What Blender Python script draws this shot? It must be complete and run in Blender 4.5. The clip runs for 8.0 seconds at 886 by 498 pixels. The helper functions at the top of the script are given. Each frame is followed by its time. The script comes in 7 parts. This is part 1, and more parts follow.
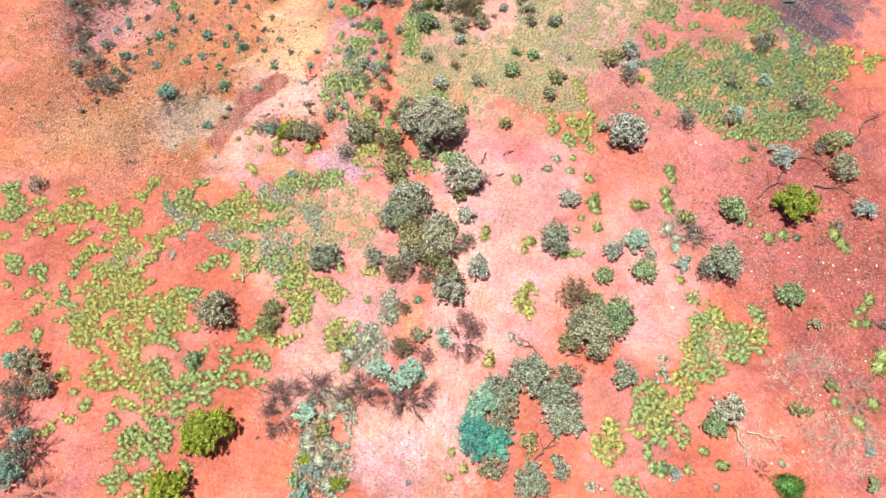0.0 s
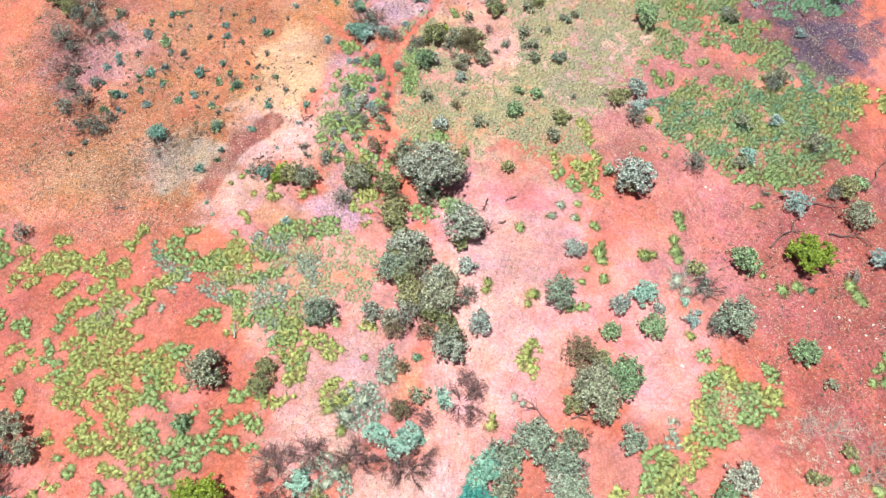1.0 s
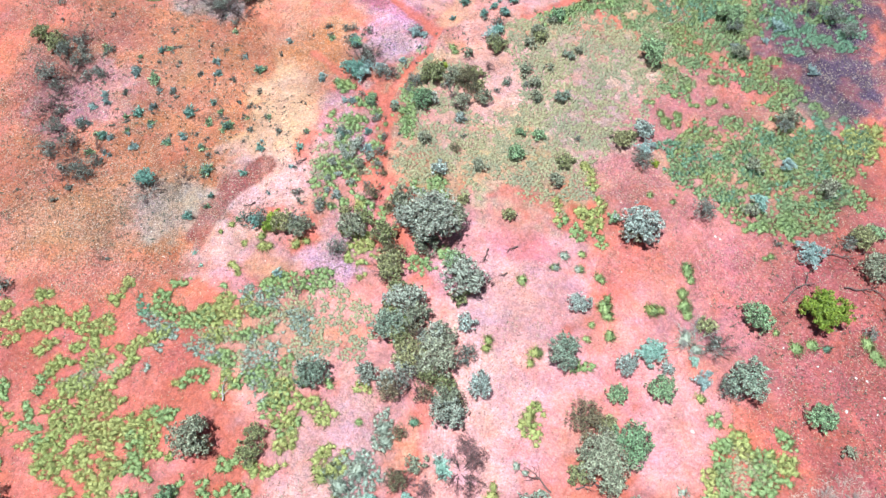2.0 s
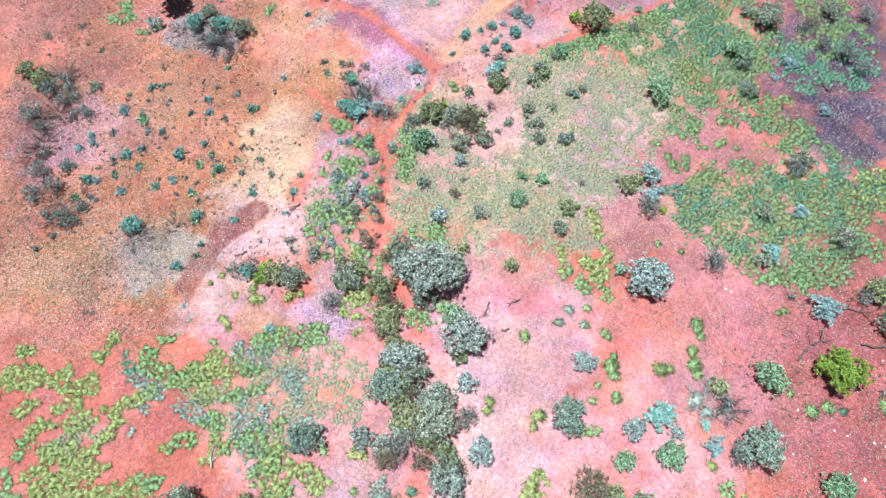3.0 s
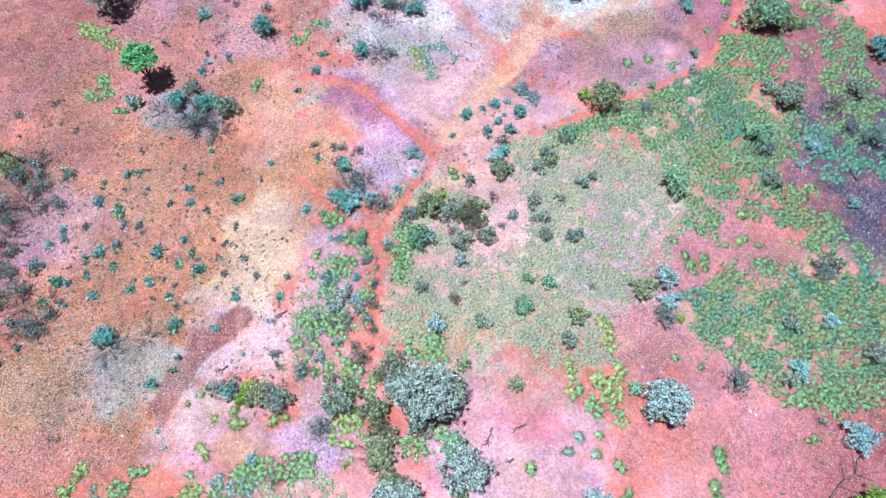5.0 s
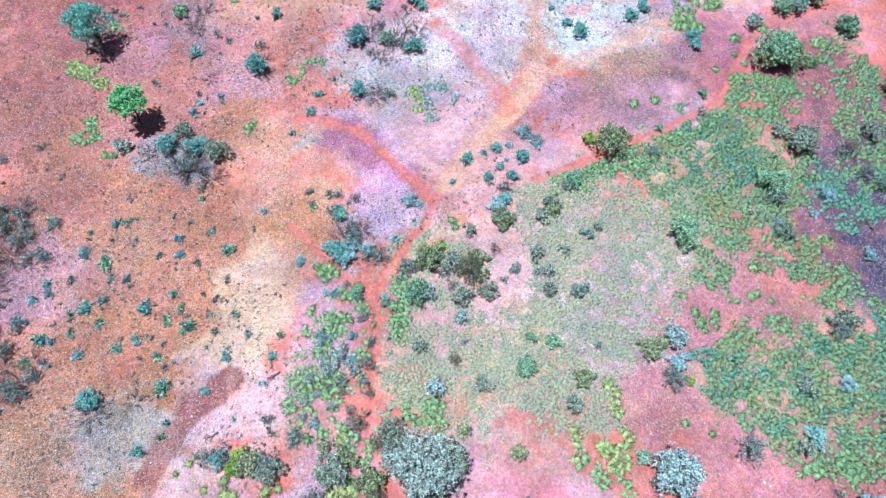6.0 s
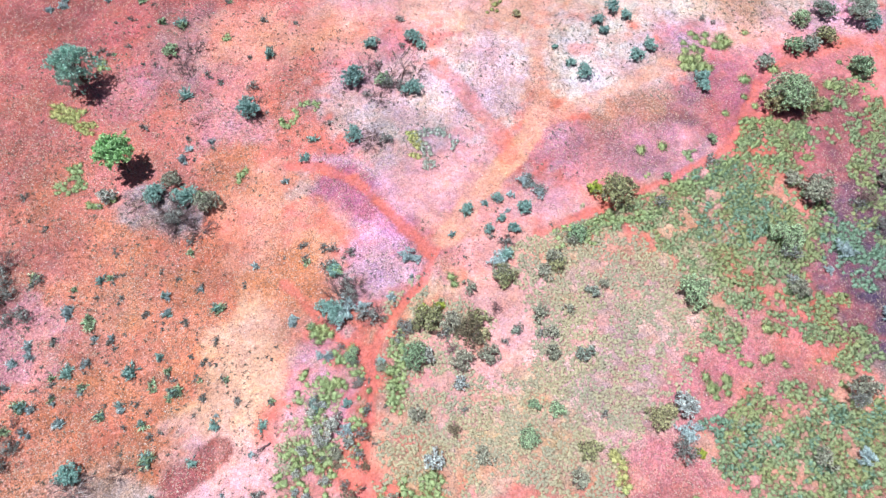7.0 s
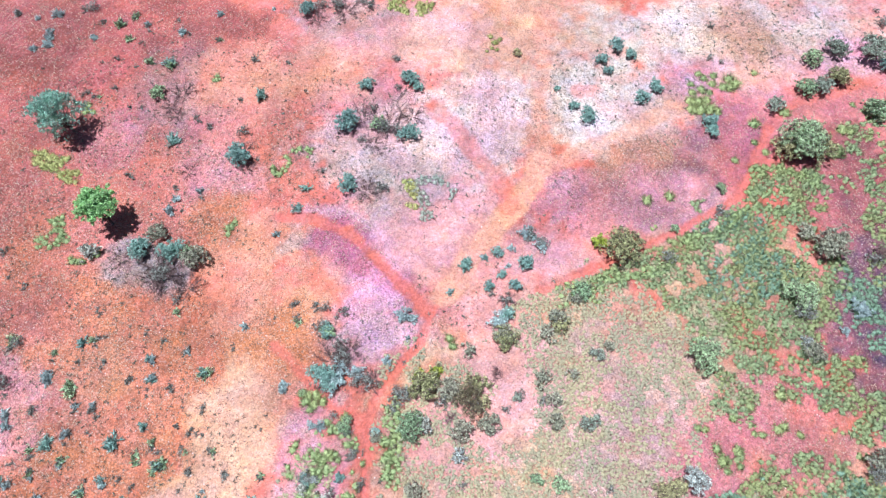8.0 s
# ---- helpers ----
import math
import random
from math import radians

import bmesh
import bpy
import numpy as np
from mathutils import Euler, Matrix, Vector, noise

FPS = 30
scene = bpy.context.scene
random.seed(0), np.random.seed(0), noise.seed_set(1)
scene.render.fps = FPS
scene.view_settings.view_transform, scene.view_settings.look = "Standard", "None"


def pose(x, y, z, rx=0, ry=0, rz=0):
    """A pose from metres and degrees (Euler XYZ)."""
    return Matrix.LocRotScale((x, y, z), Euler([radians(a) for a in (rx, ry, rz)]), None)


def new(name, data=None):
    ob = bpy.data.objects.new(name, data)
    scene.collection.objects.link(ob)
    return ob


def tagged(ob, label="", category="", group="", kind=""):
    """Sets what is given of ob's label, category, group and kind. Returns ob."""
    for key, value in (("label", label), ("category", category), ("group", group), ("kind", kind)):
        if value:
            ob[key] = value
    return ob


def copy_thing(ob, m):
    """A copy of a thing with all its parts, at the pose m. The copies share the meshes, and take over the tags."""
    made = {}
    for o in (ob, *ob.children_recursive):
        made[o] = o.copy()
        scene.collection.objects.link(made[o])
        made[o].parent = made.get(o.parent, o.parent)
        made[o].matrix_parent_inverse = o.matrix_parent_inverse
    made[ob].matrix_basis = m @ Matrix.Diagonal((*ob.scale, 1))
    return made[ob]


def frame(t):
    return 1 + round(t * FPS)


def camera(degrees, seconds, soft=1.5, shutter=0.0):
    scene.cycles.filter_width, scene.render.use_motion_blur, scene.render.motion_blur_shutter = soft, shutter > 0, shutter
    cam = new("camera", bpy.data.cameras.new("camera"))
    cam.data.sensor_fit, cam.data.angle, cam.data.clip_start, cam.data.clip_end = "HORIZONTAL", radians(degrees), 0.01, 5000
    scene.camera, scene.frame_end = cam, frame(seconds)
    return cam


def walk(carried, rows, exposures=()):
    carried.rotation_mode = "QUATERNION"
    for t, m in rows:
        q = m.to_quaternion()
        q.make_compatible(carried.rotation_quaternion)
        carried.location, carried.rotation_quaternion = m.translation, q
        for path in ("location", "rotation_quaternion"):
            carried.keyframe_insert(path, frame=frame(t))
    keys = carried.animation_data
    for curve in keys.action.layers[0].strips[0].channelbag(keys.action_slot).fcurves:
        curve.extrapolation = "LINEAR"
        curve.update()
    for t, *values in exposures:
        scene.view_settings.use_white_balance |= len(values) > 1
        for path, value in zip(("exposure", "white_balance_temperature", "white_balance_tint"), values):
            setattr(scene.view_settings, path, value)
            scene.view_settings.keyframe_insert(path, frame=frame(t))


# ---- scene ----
cam = camera(74.1, 8.0, soft=1.35)
METRES, EYE, TILT, LEAN, TURN = 26.4, 30.35, -65.5, 0.0, 0.0
ROWS = [
    (0.0, 0.0, 0.0, 0.0, 0.0, 0.0, -0.0),
    (0.5, -0.0002, 0.0255, 0.0565, 0.01, 0.04, -0.01),
    (1.0, 0.0004, 0.0498, 0.1074, 0.03, 0.12, -0.03),
    (1.5, 0.0018, 0.0772, 0.164, 0.02, 0.15, -0.05),
    (3.0, 0.0038, 0.1546, 0.3274, -0.02, 0.24, -0.1),
    (3.5, 0.0043, 0.1815, 0.3853, -0.05, 0.26, -0.12),
    (4.0, 0.0043, 0.2057, 0.4373, -0.06, 0.32, -0.14),
    (4.5, 0.0051, 0.2314, 0.4954, -0.04, 0.34, -0.16),
    (6.0, 0.0064, 0.3054, 0.667, 0.0, 0.4, -0.19),
    (6.5, 0.0072, 0.3329, 0.7305, 0.01, 0.39, -0.19),
    (7.0, 0.0087, 0.3592, 0.7879, 0.02, 0.45, -0.2),
    (7.5, 0.0107, 0.3875, 0.8515, 0.02, 0.45, -0.2),
    (8.0, 0.0126, 0.4138, 0.9101, 0.01, 0.45, -0.2),
]
EXPOSURES = [(0.0, 0.35, 6900, -1.5), (0.9, 0.33, 6150, -8.5), (1.5, 0.32, 5650, -8.5), (3.5, 0.31, 4850, -12.5), (6.3, 0.28, 4350, -11.5), (7.0, 0.28, 5450, 7.5), (8.0, 0.28, 5350, 7.5)]
walk(cam, [(t, pose(0, 0, EYE, TILT, LEAN, TURN) @ pose(METRES * x, METRES * y, METRES * z, 90 + pitch, roll, yaw)) for t, x, y, z, yaw, pitch, roll in ROWS],
     exposures=EXPOSURES)

# ---- light: high sun, clear sky ----
SUN_TO = Vector((-0.20, 0.06, 1.0)).normalized()      # towards the sun
sun = new("sun", bpy.data.lights.new("sun", "SUN"))
sun.data.energy, sun.data.angle, sun.data.color = 5.6, radians(0.6), (1.0, 0.95, 0.88)
sun.matrix_world = Matrix.Translation((0, 0, 60)) @ SUN_TO.to_track_quat("Z", "Y").to_matrix().to_4x4()
world = bpy.data.worlds.new("sky")
scene.world = world
world.use_nodes = True
sky = world.node_tree.nodes.new("ShaderNodeTexSky")
sky.sky_type, sky.sun_disc = "NISHITA", False
sky.sun_elevation = math.asin(SUN_TO.z)
sky.sun_rotation = math.atan2(SUN_TO.x, SUN_TO.y)
sky.air_density, sky.dust_density = 1.0, 1.5
back = world.node_tree.nodes["Background"]
back.inputs["Strength"].default_value = 0.034
world.node_tree.links.new(sky.outputs["Color"], back.inputs["Color"])

# ---- number fields ----


def lattice(ix, iy, seed):
    n = (ix.astype(np.int64) * 374761393 + iy.astype(np.int64) * 668265263 + seed * 974634437) & 0xFFFFFFFF
    n = ((n ^ (n >> 13)) * 1274126177) & 0xFFFFFFFF
    return ((n ^ (n >> 16)) & 0xFFFFFF) / float(0xFFFFFF)


def smooth_noise(x, y, size, seed=0):
    """Value noise between 0 and 1, whose lumps are about `size` metres wide."""
    x, y = np.asarray(x, float) / size + 500.0, np.asarray(y, float) / size + 500.0
    ix, iy = np.floor(x), np.floor(y)
    fx, fy = x - ix, y - iy
    fx, fy = fx * fx * (3 - 2 * fx), fy * fy * (3 - 2 * fy)
    a, b = lattice(ix, iy, seed), lattice(ix + 1, iy, seed)
    c, d = lattice(ix, iy + 1, seed), lattice(ix + 1, iy + 1, seed)
    return (a * (1 - fx) + b * fx) * (1 - fy) + (c * (1 - fx) + d * fx) * fy


def fbm(x, y, size, seed=0, octaves=4):
    total, amount, weight = 0.0, 1.0, 0.0
    for k in range(octaves):
        total = total + amount * smooth_noise(x, y, size / 2 ** k, seed + 31 * k)
        weight, amount = weight + amount, amount * 0.55
    return total / weight


def ramp(v, low, high):
    s = np.clip((v - low) / (high - low), 0, 1)
    return s * s * (3 - 2 * s)


def oval(x, y, cx, cy, rx, ry, turn=0.0):
    """Distance from the middle of an oval, 1 on its rim."""
    c, s = math.cos(radians(turn)), math.sin(radians(turn))
    u, v = (x - cx) * c + (y - cy) * s, -(x - cx) * s + (y - cy) * c
    return np.sqrt((u / rx) ** 2 + (v / ry) ** 2)


def line_distance(x, y, points):
    best = np.full(np.shape(x), 1e9)
    for (ax, ay), (bx, by) in zip(points[:-1], points[1:]):
        dx, dy = bx - ax, by - ay
        k = np.clip(((x - ax) * dx + (y - ay) * dy) / (dx * dx + dy * dy), 0, 1)
        best = np.minimum(best, np.hypot(x - ax - k * dx, y - ay - k * dy))
    return best


# ---- materials ----
def material(name):
    m = bpy.data.materials.new(name)
    m.use_nodes = True
    return m, m.node_tree.nodes, m.node_tree.links, m.node_tree.nodes["Principled BSDF"]


def mix_node(nodes, links, mode, factor, a, b):
    n = nodes.new("ShaderNodeMix")
    n.data_type, n.blend_type = "RGBA", mode
    for socket, value in ((n.inputs["Factor"], factor), (n.inputs["A"], a), (n.inputs["B"], b)):
        if isinstance(value, bpy.types.NodeSocket):
            links.new(value, socket)
        elif isinstance(value, (int, float)):
            socket.default_value = value
        else:
            socket.default_value = (*value, 1.0)
    return n.outputs["Result"]


def noise_node(nodes, links, coords, scale, detail=4.0, rough=0.6):
    n = nodes.new("ShaderNodeTexNoise")
    n.inputs["Scale"].default_value, n.inputs["Detail"].default_value, n.inputs["Roughness"].default_value = scale, detail, rough
    links.new(coords, n.inputs["Vector"])
    return n.outputs["Fac"]


def range_node(nodes, links, value, a, b, c, d):
    n = nodes.new("ShaderNodeMapRange")
    links.new(value, n.inputs["Value"])
    for key, v in zip(("From Min", "From Max", "To Min", "To Max"), (a, b, c, d)):
        n.inputs[key].default_value = v
    return n.outputs["Result"]


def leaf_material(name, low, high, through_light=0.15, rough=0.55, third=None, bright=1.5, tufty=0.0, bark_shade=0.0):
    """Leaves from a dull to a bright tone, leaf by leaf and plant by plant; in crowns these paint shaded gaps and
    highlights.
    """
    m, nodes, links, shader = material(name)
    geo, info = nodes.new("ShaderNodeNewGeometry"), nodes.new("ShaderNodeObjectInfo")
    tone = nodes.new("ShaderNodeTexCoord").outputs["Object"]
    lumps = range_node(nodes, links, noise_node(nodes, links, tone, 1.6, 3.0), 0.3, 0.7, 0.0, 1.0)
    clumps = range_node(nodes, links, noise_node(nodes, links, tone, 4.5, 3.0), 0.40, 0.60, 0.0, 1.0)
    glint = nodes.new("ShaderNodeMath")     # few leaves get a painted highlight tone, most stay dull
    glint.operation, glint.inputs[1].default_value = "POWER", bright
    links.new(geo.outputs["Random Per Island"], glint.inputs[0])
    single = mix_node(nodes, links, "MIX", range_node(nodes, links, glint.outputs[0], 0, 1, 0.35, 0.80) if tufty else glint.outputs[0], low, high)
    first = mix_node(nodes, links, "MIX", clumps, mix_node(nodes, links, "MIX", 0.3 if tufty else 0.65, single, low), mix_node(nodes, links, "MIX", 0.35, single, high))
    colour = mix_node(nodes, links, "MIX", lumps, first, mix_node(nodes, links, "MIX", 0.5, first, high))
    if third:       # stretches of another tone, a few metres wide
        drift = range_node(nodes, links, noise_node(nodes, links, tone, 0.45, 3.0), 0.42, 0.60, 0.0, 0.75)
        colour = mix_node(nodes, links, "MIX", drift, colour, third)
    if bark_shade:    # a share of brown leaves, coloured as the bark and shade inside a crown
        dry = range_node(nodes, links, geo.outputs["Random Per Island"], bark_shade, bark_shade * 0.8, 0.0, 1.0)
        colour = mix_node(nodes, links, "MIX", dry, colour, (0.12, 0.075, 0.065))
    if tufty:       # bunched blades within one cushion: a bump, with shade painted into its hollows
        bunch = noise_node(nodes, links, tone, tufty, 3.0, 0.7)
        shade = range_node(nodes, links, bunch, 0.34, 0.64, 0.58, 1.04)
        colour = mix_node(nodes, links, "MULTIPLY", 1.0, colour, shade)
        bump = nodes.new("ShaderNodeBump")
        bump.inputs["Distance"].default_value = 0.025
        links.new(bunch, bump.inputs["Height"])
        links.new(bump.outputs["Normal"], shader.inputs["Normal"])
    hue = nodes.new("ShaderNodeHueSaturation")
    links.new(colour, hue.inputs["Color"])
    links.new(range_node(nodes, links, info.outputs["Random"], 0, 1, 0.485, 0.515), hue.inputs["Hue"])
    links.new(range_node(nodes, links, info.outputs["Random"], 0, 1, 1.15, 0.85), hue.inputs["Value"])
    links.new(hue.outputs["Color"], shader.inputs["Base Color"])
    shader.inputs["Roughness"].default_value = rough
    thin = nodes.new("ShaderNodeBsdfTranslucent")
    links.new(hue.outputs["Color"], thin.inputs["Color"])
    both = nodes.new("ShaderNodeMixShader")
    both.inputs["Fac"].default_value = through_light
    links.new(shader.outputs["BSDF"], both.inputs[1])
    links.new(thin.outputs["BSDF"], both.inputs[2])
    links.new(both.outputs["Shader"], nodes["Material Output"].inputs["Surface"])
    return m


def bark_material(name, low, high):
    m, nodes, links, shader = material(name)
    coords = nodes.new("ShaderNodeTexCoord").outputs["Object"]
    grain = noise_node(nodes, links, coords, 14.0, 5.0)
    links.new(mix_node(nodes, links, "MIX", range_node(nodes, links, grain, 0.3, 0.7, 0, 1), low, high), shader.inputs["Base Color"])
    shader.inputs["Roughness"].default_value = 0.85
    bump = nodes.new("ShaderNodeBump")
    bump.inputs["Distance"].default_value = 0.02
    links.new(grain, bump.inputs["Height"])
    links.new(bump.outputs["Normal"], shader.inputs["Normal"])
    return m


def stone_material(name, low, high):
    m, nodes, links, shader = material(name)
    geo = nodes.new("ShaderNodeNewGeometry")
    coords = nodes.new("ShaderNodeTexCoord").outputs["Object"]
    tone = mix_node(nodes, links, "MIX", geo.outputs["Random Per Island"], low, high)
    grain = range_node(nodes, links, noise_node(nodes, links, coords, 30.0, 4.0), 0.3, 0.7, 0.75, 1.15)
    links.new(mix_node(nodes, links, "MULTIPLY", 1.0, tone, grain), shader.inputs["Base Color"])
    shader.inputs["Roughness"].default_value = 0.8
    return m


def soil_material():
    """Sandy soil: the ground's tone by zone, broken up by lumps, grains, grit and fine relief."""
    m, nodes, links, shader = material("soil")
    coords = nodes.new("ShaderNodeTexCoord").outputs["Object"]
    zone = nodes.new("ShaderNodeAttribute")
    zone.attribute_name = "soil"
    grit = nodes.new("ShaderNodeAttribute")
    grit.attribute_name = "grit"
    lumps = range_node(nodes, links, noise_node(nodes, links, coords, 0.9, 6.0, 0.68), 0.3, 0.7, 0.76, 1.22)
    grains = noise_node(nodes, links, coords, 9.0, 5.0, 0.8)
    fine = range_node(nodes, links, grains, 0.3, 0.7, 0.66, 1.28)
    drift = range_node(nodes, links, noise_node(nodes, links, coords, 0.35, 5.0, 0.6), 0.35, 0.65, 0.0, 1.0)
    hue = mix_node(nodes, links, "MIX", drift, (0.99, 1.06, 0.92), (0.95, 1.00, 1.15))
    colour = mix_node(nodes, links, "MULTIPLY", 1.0, zone.outputs["Color"], hue)
    colour = mix_node(nodes, links, "MULTIPLY", 1.0, colour, lumps)
    colour = mix_node(nodes, links, "MULTIPLY", 1.0, colour, fine)
    blotch = range_node(nodes, links, noise_node(nodes, links, coords, 2.4, 5.0, 0.72), 0.36, 0.64, 0.0, 1.0)
    colour = mix_node(nodes, links, "MULTIPLY", 1.0, colour, mix_node(nodes, links, "MIX", blotch, (1.06, 0.95, 0.87), (0.99, 1.02, 1.10)))
    scours = range_node(nodes, links, noise_node(nodes, links, coords, 4.6, 4.0, 0.7), 0.38, 0.66, 0.80, 1.16)
    colour = mix_node(nodes, links, "MULTIPLY", 1.0, colour, scours)
    def specks(scale):
        cells = nodes.new("ShaderNodeTexVoronoi")
        cells.inputs["Scale"].default_value = scale
        links.new(coords, cells.inputs["Vector"])
        split = nodes.new("ShaderNodeSeparateColor")
        links.new(cells.outputs["Color"], split.inputs["Color"])
        return (range_node(nodes, links, split.outputs["Red"], 0.70, 0.80, 0, 1), range_node(nodes, links, split.outputs["Green"], 0.70, 0.80, 0, 1),
                range_node(nodes, links, cells.outputs["Distance"], 0.50, 0.30, 0, 1))

    def times(*values):
        out = values[0]
        for v in values[1:]:
            n = nodes.new("ShaderNodeMath")
            n.operation = "MULTIPLY"
            links.new(out, n.inputs[0])
            if isinstance(v, float):
                n.inputs[1].default_value = v
            else:
                links.new(v, n.inputs[1])
            out = n.outputs[0]
        return out
    pale = mix_node(nodes, links, "MIX", 0.5, zone.outputs["Color"], (0.72, 0.60, 0.56))
    deep = mix_node(nodes, links, "MULTIPLY", 1.0, zone.outputs["Color"], (0.35, 0.38, 0.45))
    grain = noise_node(nodes, links, coords, 15.0, 3.0, 0.7)
    strong = range_node(nodes, links, grain, 0.36, 0.64, 0.48, 1.45)
    colour = mix_node(nodes, links, "MIX", grit.outputs["Fac"], colour, mix_node(nodes, links, "MULTIPLY", 1.0, colour, strong))
    for scale in (7.5, 15.0):
        light, dark, body = specks(scale)
        colour = mix_node(nodes, links, "MIX", times(light, body, grit.outputs["Fac"], 0.5), colour, pale)
        colour = mix_node(nodes, links, "MIX", times(dark, body, grit.outputs["Fac"], 0.75), colour, deep)
    links.new(colour, shader.inputs["Base Color"])
    shader.inputs["Roughness"].default_value = 0.92
    shader.inputs["Specular IOR Level"].default_value = 0.2
    bump = nodes.new("ShaderNodeBump")
    bump.inputs["Distance"].default_value, bump.inputs["Strength"].default_value = 0.06, 0.7
    links.new(grains, bump.inputs["Height"])
    links.new(bump.outputs["Normal"], shader.inputs["Normal"])
    return m


SOIL = soil_material()
# near-black lows and pale highs put crown shade and highlights into the leaf colour
LEAF = {
    "grey_green": leaf_material("grey_green_leaf", (0.034, 0.042, 0.024), (0.74, 0.73, 0.54), bark_shade=0.28),
    "ash": leaf_material("blue_green_leaf", (0.03, 0.048, 0.036), (0.64, 0.72, 0.57), bark_shade=0.25),
    "silver": leaf_material("silver_leaf", (0.06, 0.078, 0.07), (0.86, 0.91, 0.86), 0.12, bark_shade=0.28),
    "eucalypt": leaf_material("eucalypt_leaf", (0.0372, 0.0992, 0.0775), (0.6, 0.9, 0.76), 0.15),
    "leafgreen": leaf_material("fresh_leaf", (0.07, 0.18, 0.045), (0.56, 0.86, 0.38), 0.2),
    "sage": leaf_material("sage_leaf", (0.045, 0.055, 0.042), (0.87, 0.87, 0.75), 0.12, bark_shade=0.28),
    "olive": leaf_material("olive_leaf", (0.05, 0.05, 0.02), (0.76, 0.73, 0.37), bark_shade=0.28),
    "green": leaf_material("green_leaf", (0.03, 0.06, 0.028), (0.66, 0.86, 0.5), bark_shade=0.28),
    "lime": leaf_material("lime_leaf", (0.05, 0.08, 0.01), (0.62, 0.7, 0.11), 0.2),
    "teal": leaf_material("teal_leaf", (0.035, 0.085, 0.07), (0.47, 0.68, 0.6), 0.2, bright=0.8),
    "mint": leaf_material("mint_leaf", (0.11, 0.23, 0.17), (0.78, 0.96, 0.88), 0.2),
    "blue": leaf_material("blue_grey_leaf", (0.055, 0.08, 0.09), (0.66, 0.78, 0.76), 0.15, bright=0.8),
    "dark": leaf_material("dark_leaf", (0.036, 0.042, 0.038), (0.52, 0.53, 0.47), bark_shade=0.28),
    "russet": leaf_material("russet_leaf", (0.0329, 0.0236, 0.0136), (0.49, 0.39, 0.24), bark_shade=0.28),
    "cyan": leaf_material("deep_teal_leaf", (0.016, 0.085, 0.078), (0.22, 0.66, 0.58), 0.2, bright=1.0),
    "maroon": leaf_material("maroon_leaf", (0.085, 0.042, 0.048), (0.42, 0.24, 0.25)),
}
BARK = bark_material("bark", (0.06, 0.04, 0.035), (0.20, 0.15, 0.13))
DEADWOOD = bark_material("dead_wood", (0.085, 0.05, 0.05), (0.23, 0.145, 0.14))
PALE_WOOD = bark_material("bleached_wood", (0.35, 0.30, 0.28), (0.62, 0.55, 0.52))
GRASS = {
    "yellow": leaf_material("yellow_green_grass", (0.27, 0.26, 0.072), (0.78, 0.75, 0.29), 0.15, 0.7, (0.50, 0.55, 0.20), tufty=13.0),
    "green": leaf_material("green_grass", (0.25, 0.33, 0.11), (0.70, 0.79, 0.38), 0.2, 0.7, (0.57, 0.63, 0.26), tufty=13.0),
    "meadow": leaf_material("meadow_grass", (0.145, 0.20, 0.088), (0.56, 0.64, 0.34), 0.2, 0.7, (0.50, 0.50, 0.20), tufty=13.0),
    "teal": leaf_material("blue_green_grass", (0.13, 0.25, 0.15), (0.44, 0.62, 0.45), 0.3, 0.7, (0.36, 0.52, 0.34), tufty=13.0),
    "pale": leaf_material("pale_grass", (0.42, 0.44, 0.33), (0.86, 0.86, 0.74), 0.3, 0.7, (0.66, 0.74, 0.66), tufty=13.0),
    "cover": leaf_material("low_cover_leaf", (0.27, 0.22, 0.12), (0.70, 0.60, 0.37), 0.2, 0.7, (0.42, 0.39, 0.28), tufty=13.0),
    "hay": leaf_material("bleached_stem", (0.46, 0.36, 0.30), (0.86, 0.77, 0.68), 0.2, 0.8, (0.60, 0.45, 0.40)),
    "emerald": leaf_material("emerald_grass", (0.08, 0.24, 0.05), (0.24, 0.52, 0.14), 0.3, 0.7, tufty=13.0),
    "straw": leaf_material("dry_straw", (0.32, 0.22, 0.14), (0.58, 0.45, 0.33), 0.2, 0.8, (0.44, 0.36, 0.26)),
    "weed": leaf_material("dull_weed", (0.05, 0.06, 0.045), (0.17, 0.20, 0.15), 0.2, 0.8, (0.10, 0.20, 0.17)),
}
DEAD_LITTER = leaf_material("dark_dead_leaf", (0.07, 0.045, 0.04), (0.24, 0.15, 0.12), 0.1, 0.85, (0.16, 0.13, 0.09))
STONE = stone_material("pale_stone", (0.36, 0.24, 0.22), (0.74, 0.64, 0.62))
DARK_STONE = stone_material("dark_stone", (0.07, 0.04, 0.05), (0.26, 0.15, 0.16))

# ---- the ground's zones ----
# soil colours, with lens falloff painted in: side tones darkened, middle ones lightened
TONES = {
    "crimson": (0.43, 0.102, 0.100), "magenta": (0.60, 0.165, 0.215),     "red": (0.57, 0.148, 0.112), "pink": (0.64, 0.285, 0.305), "blush": (0.65, 0.34, 0.345), "white": (0.60, 0.495, 0.47),
    "orange": (0.46, 0.160, 0.080), "straw": (0.42, 0.20, 0.125), "cream": (0.60, 0.325, 0.22), "mauve": (0.43, 0.125, 0.205), "lilac": (0.56, 0.30, 0.40),
    "purple": (0.088, 0.058, 0.11), "maroon": (0.28, 0.078, 0.086), "gully": (0.54, 0.140, 0.112), "grey": (0.30, 0.27, 0.29),
    "rust": (0.29, 0.078, 0.070), "peach": (0.63, 0.29, 0.20), "fallow": (0.44, 0.32, 0.205), "dusty": (0.46, 0.150, 0.120), "rose": (0.44, 0.140, 0.155),
}
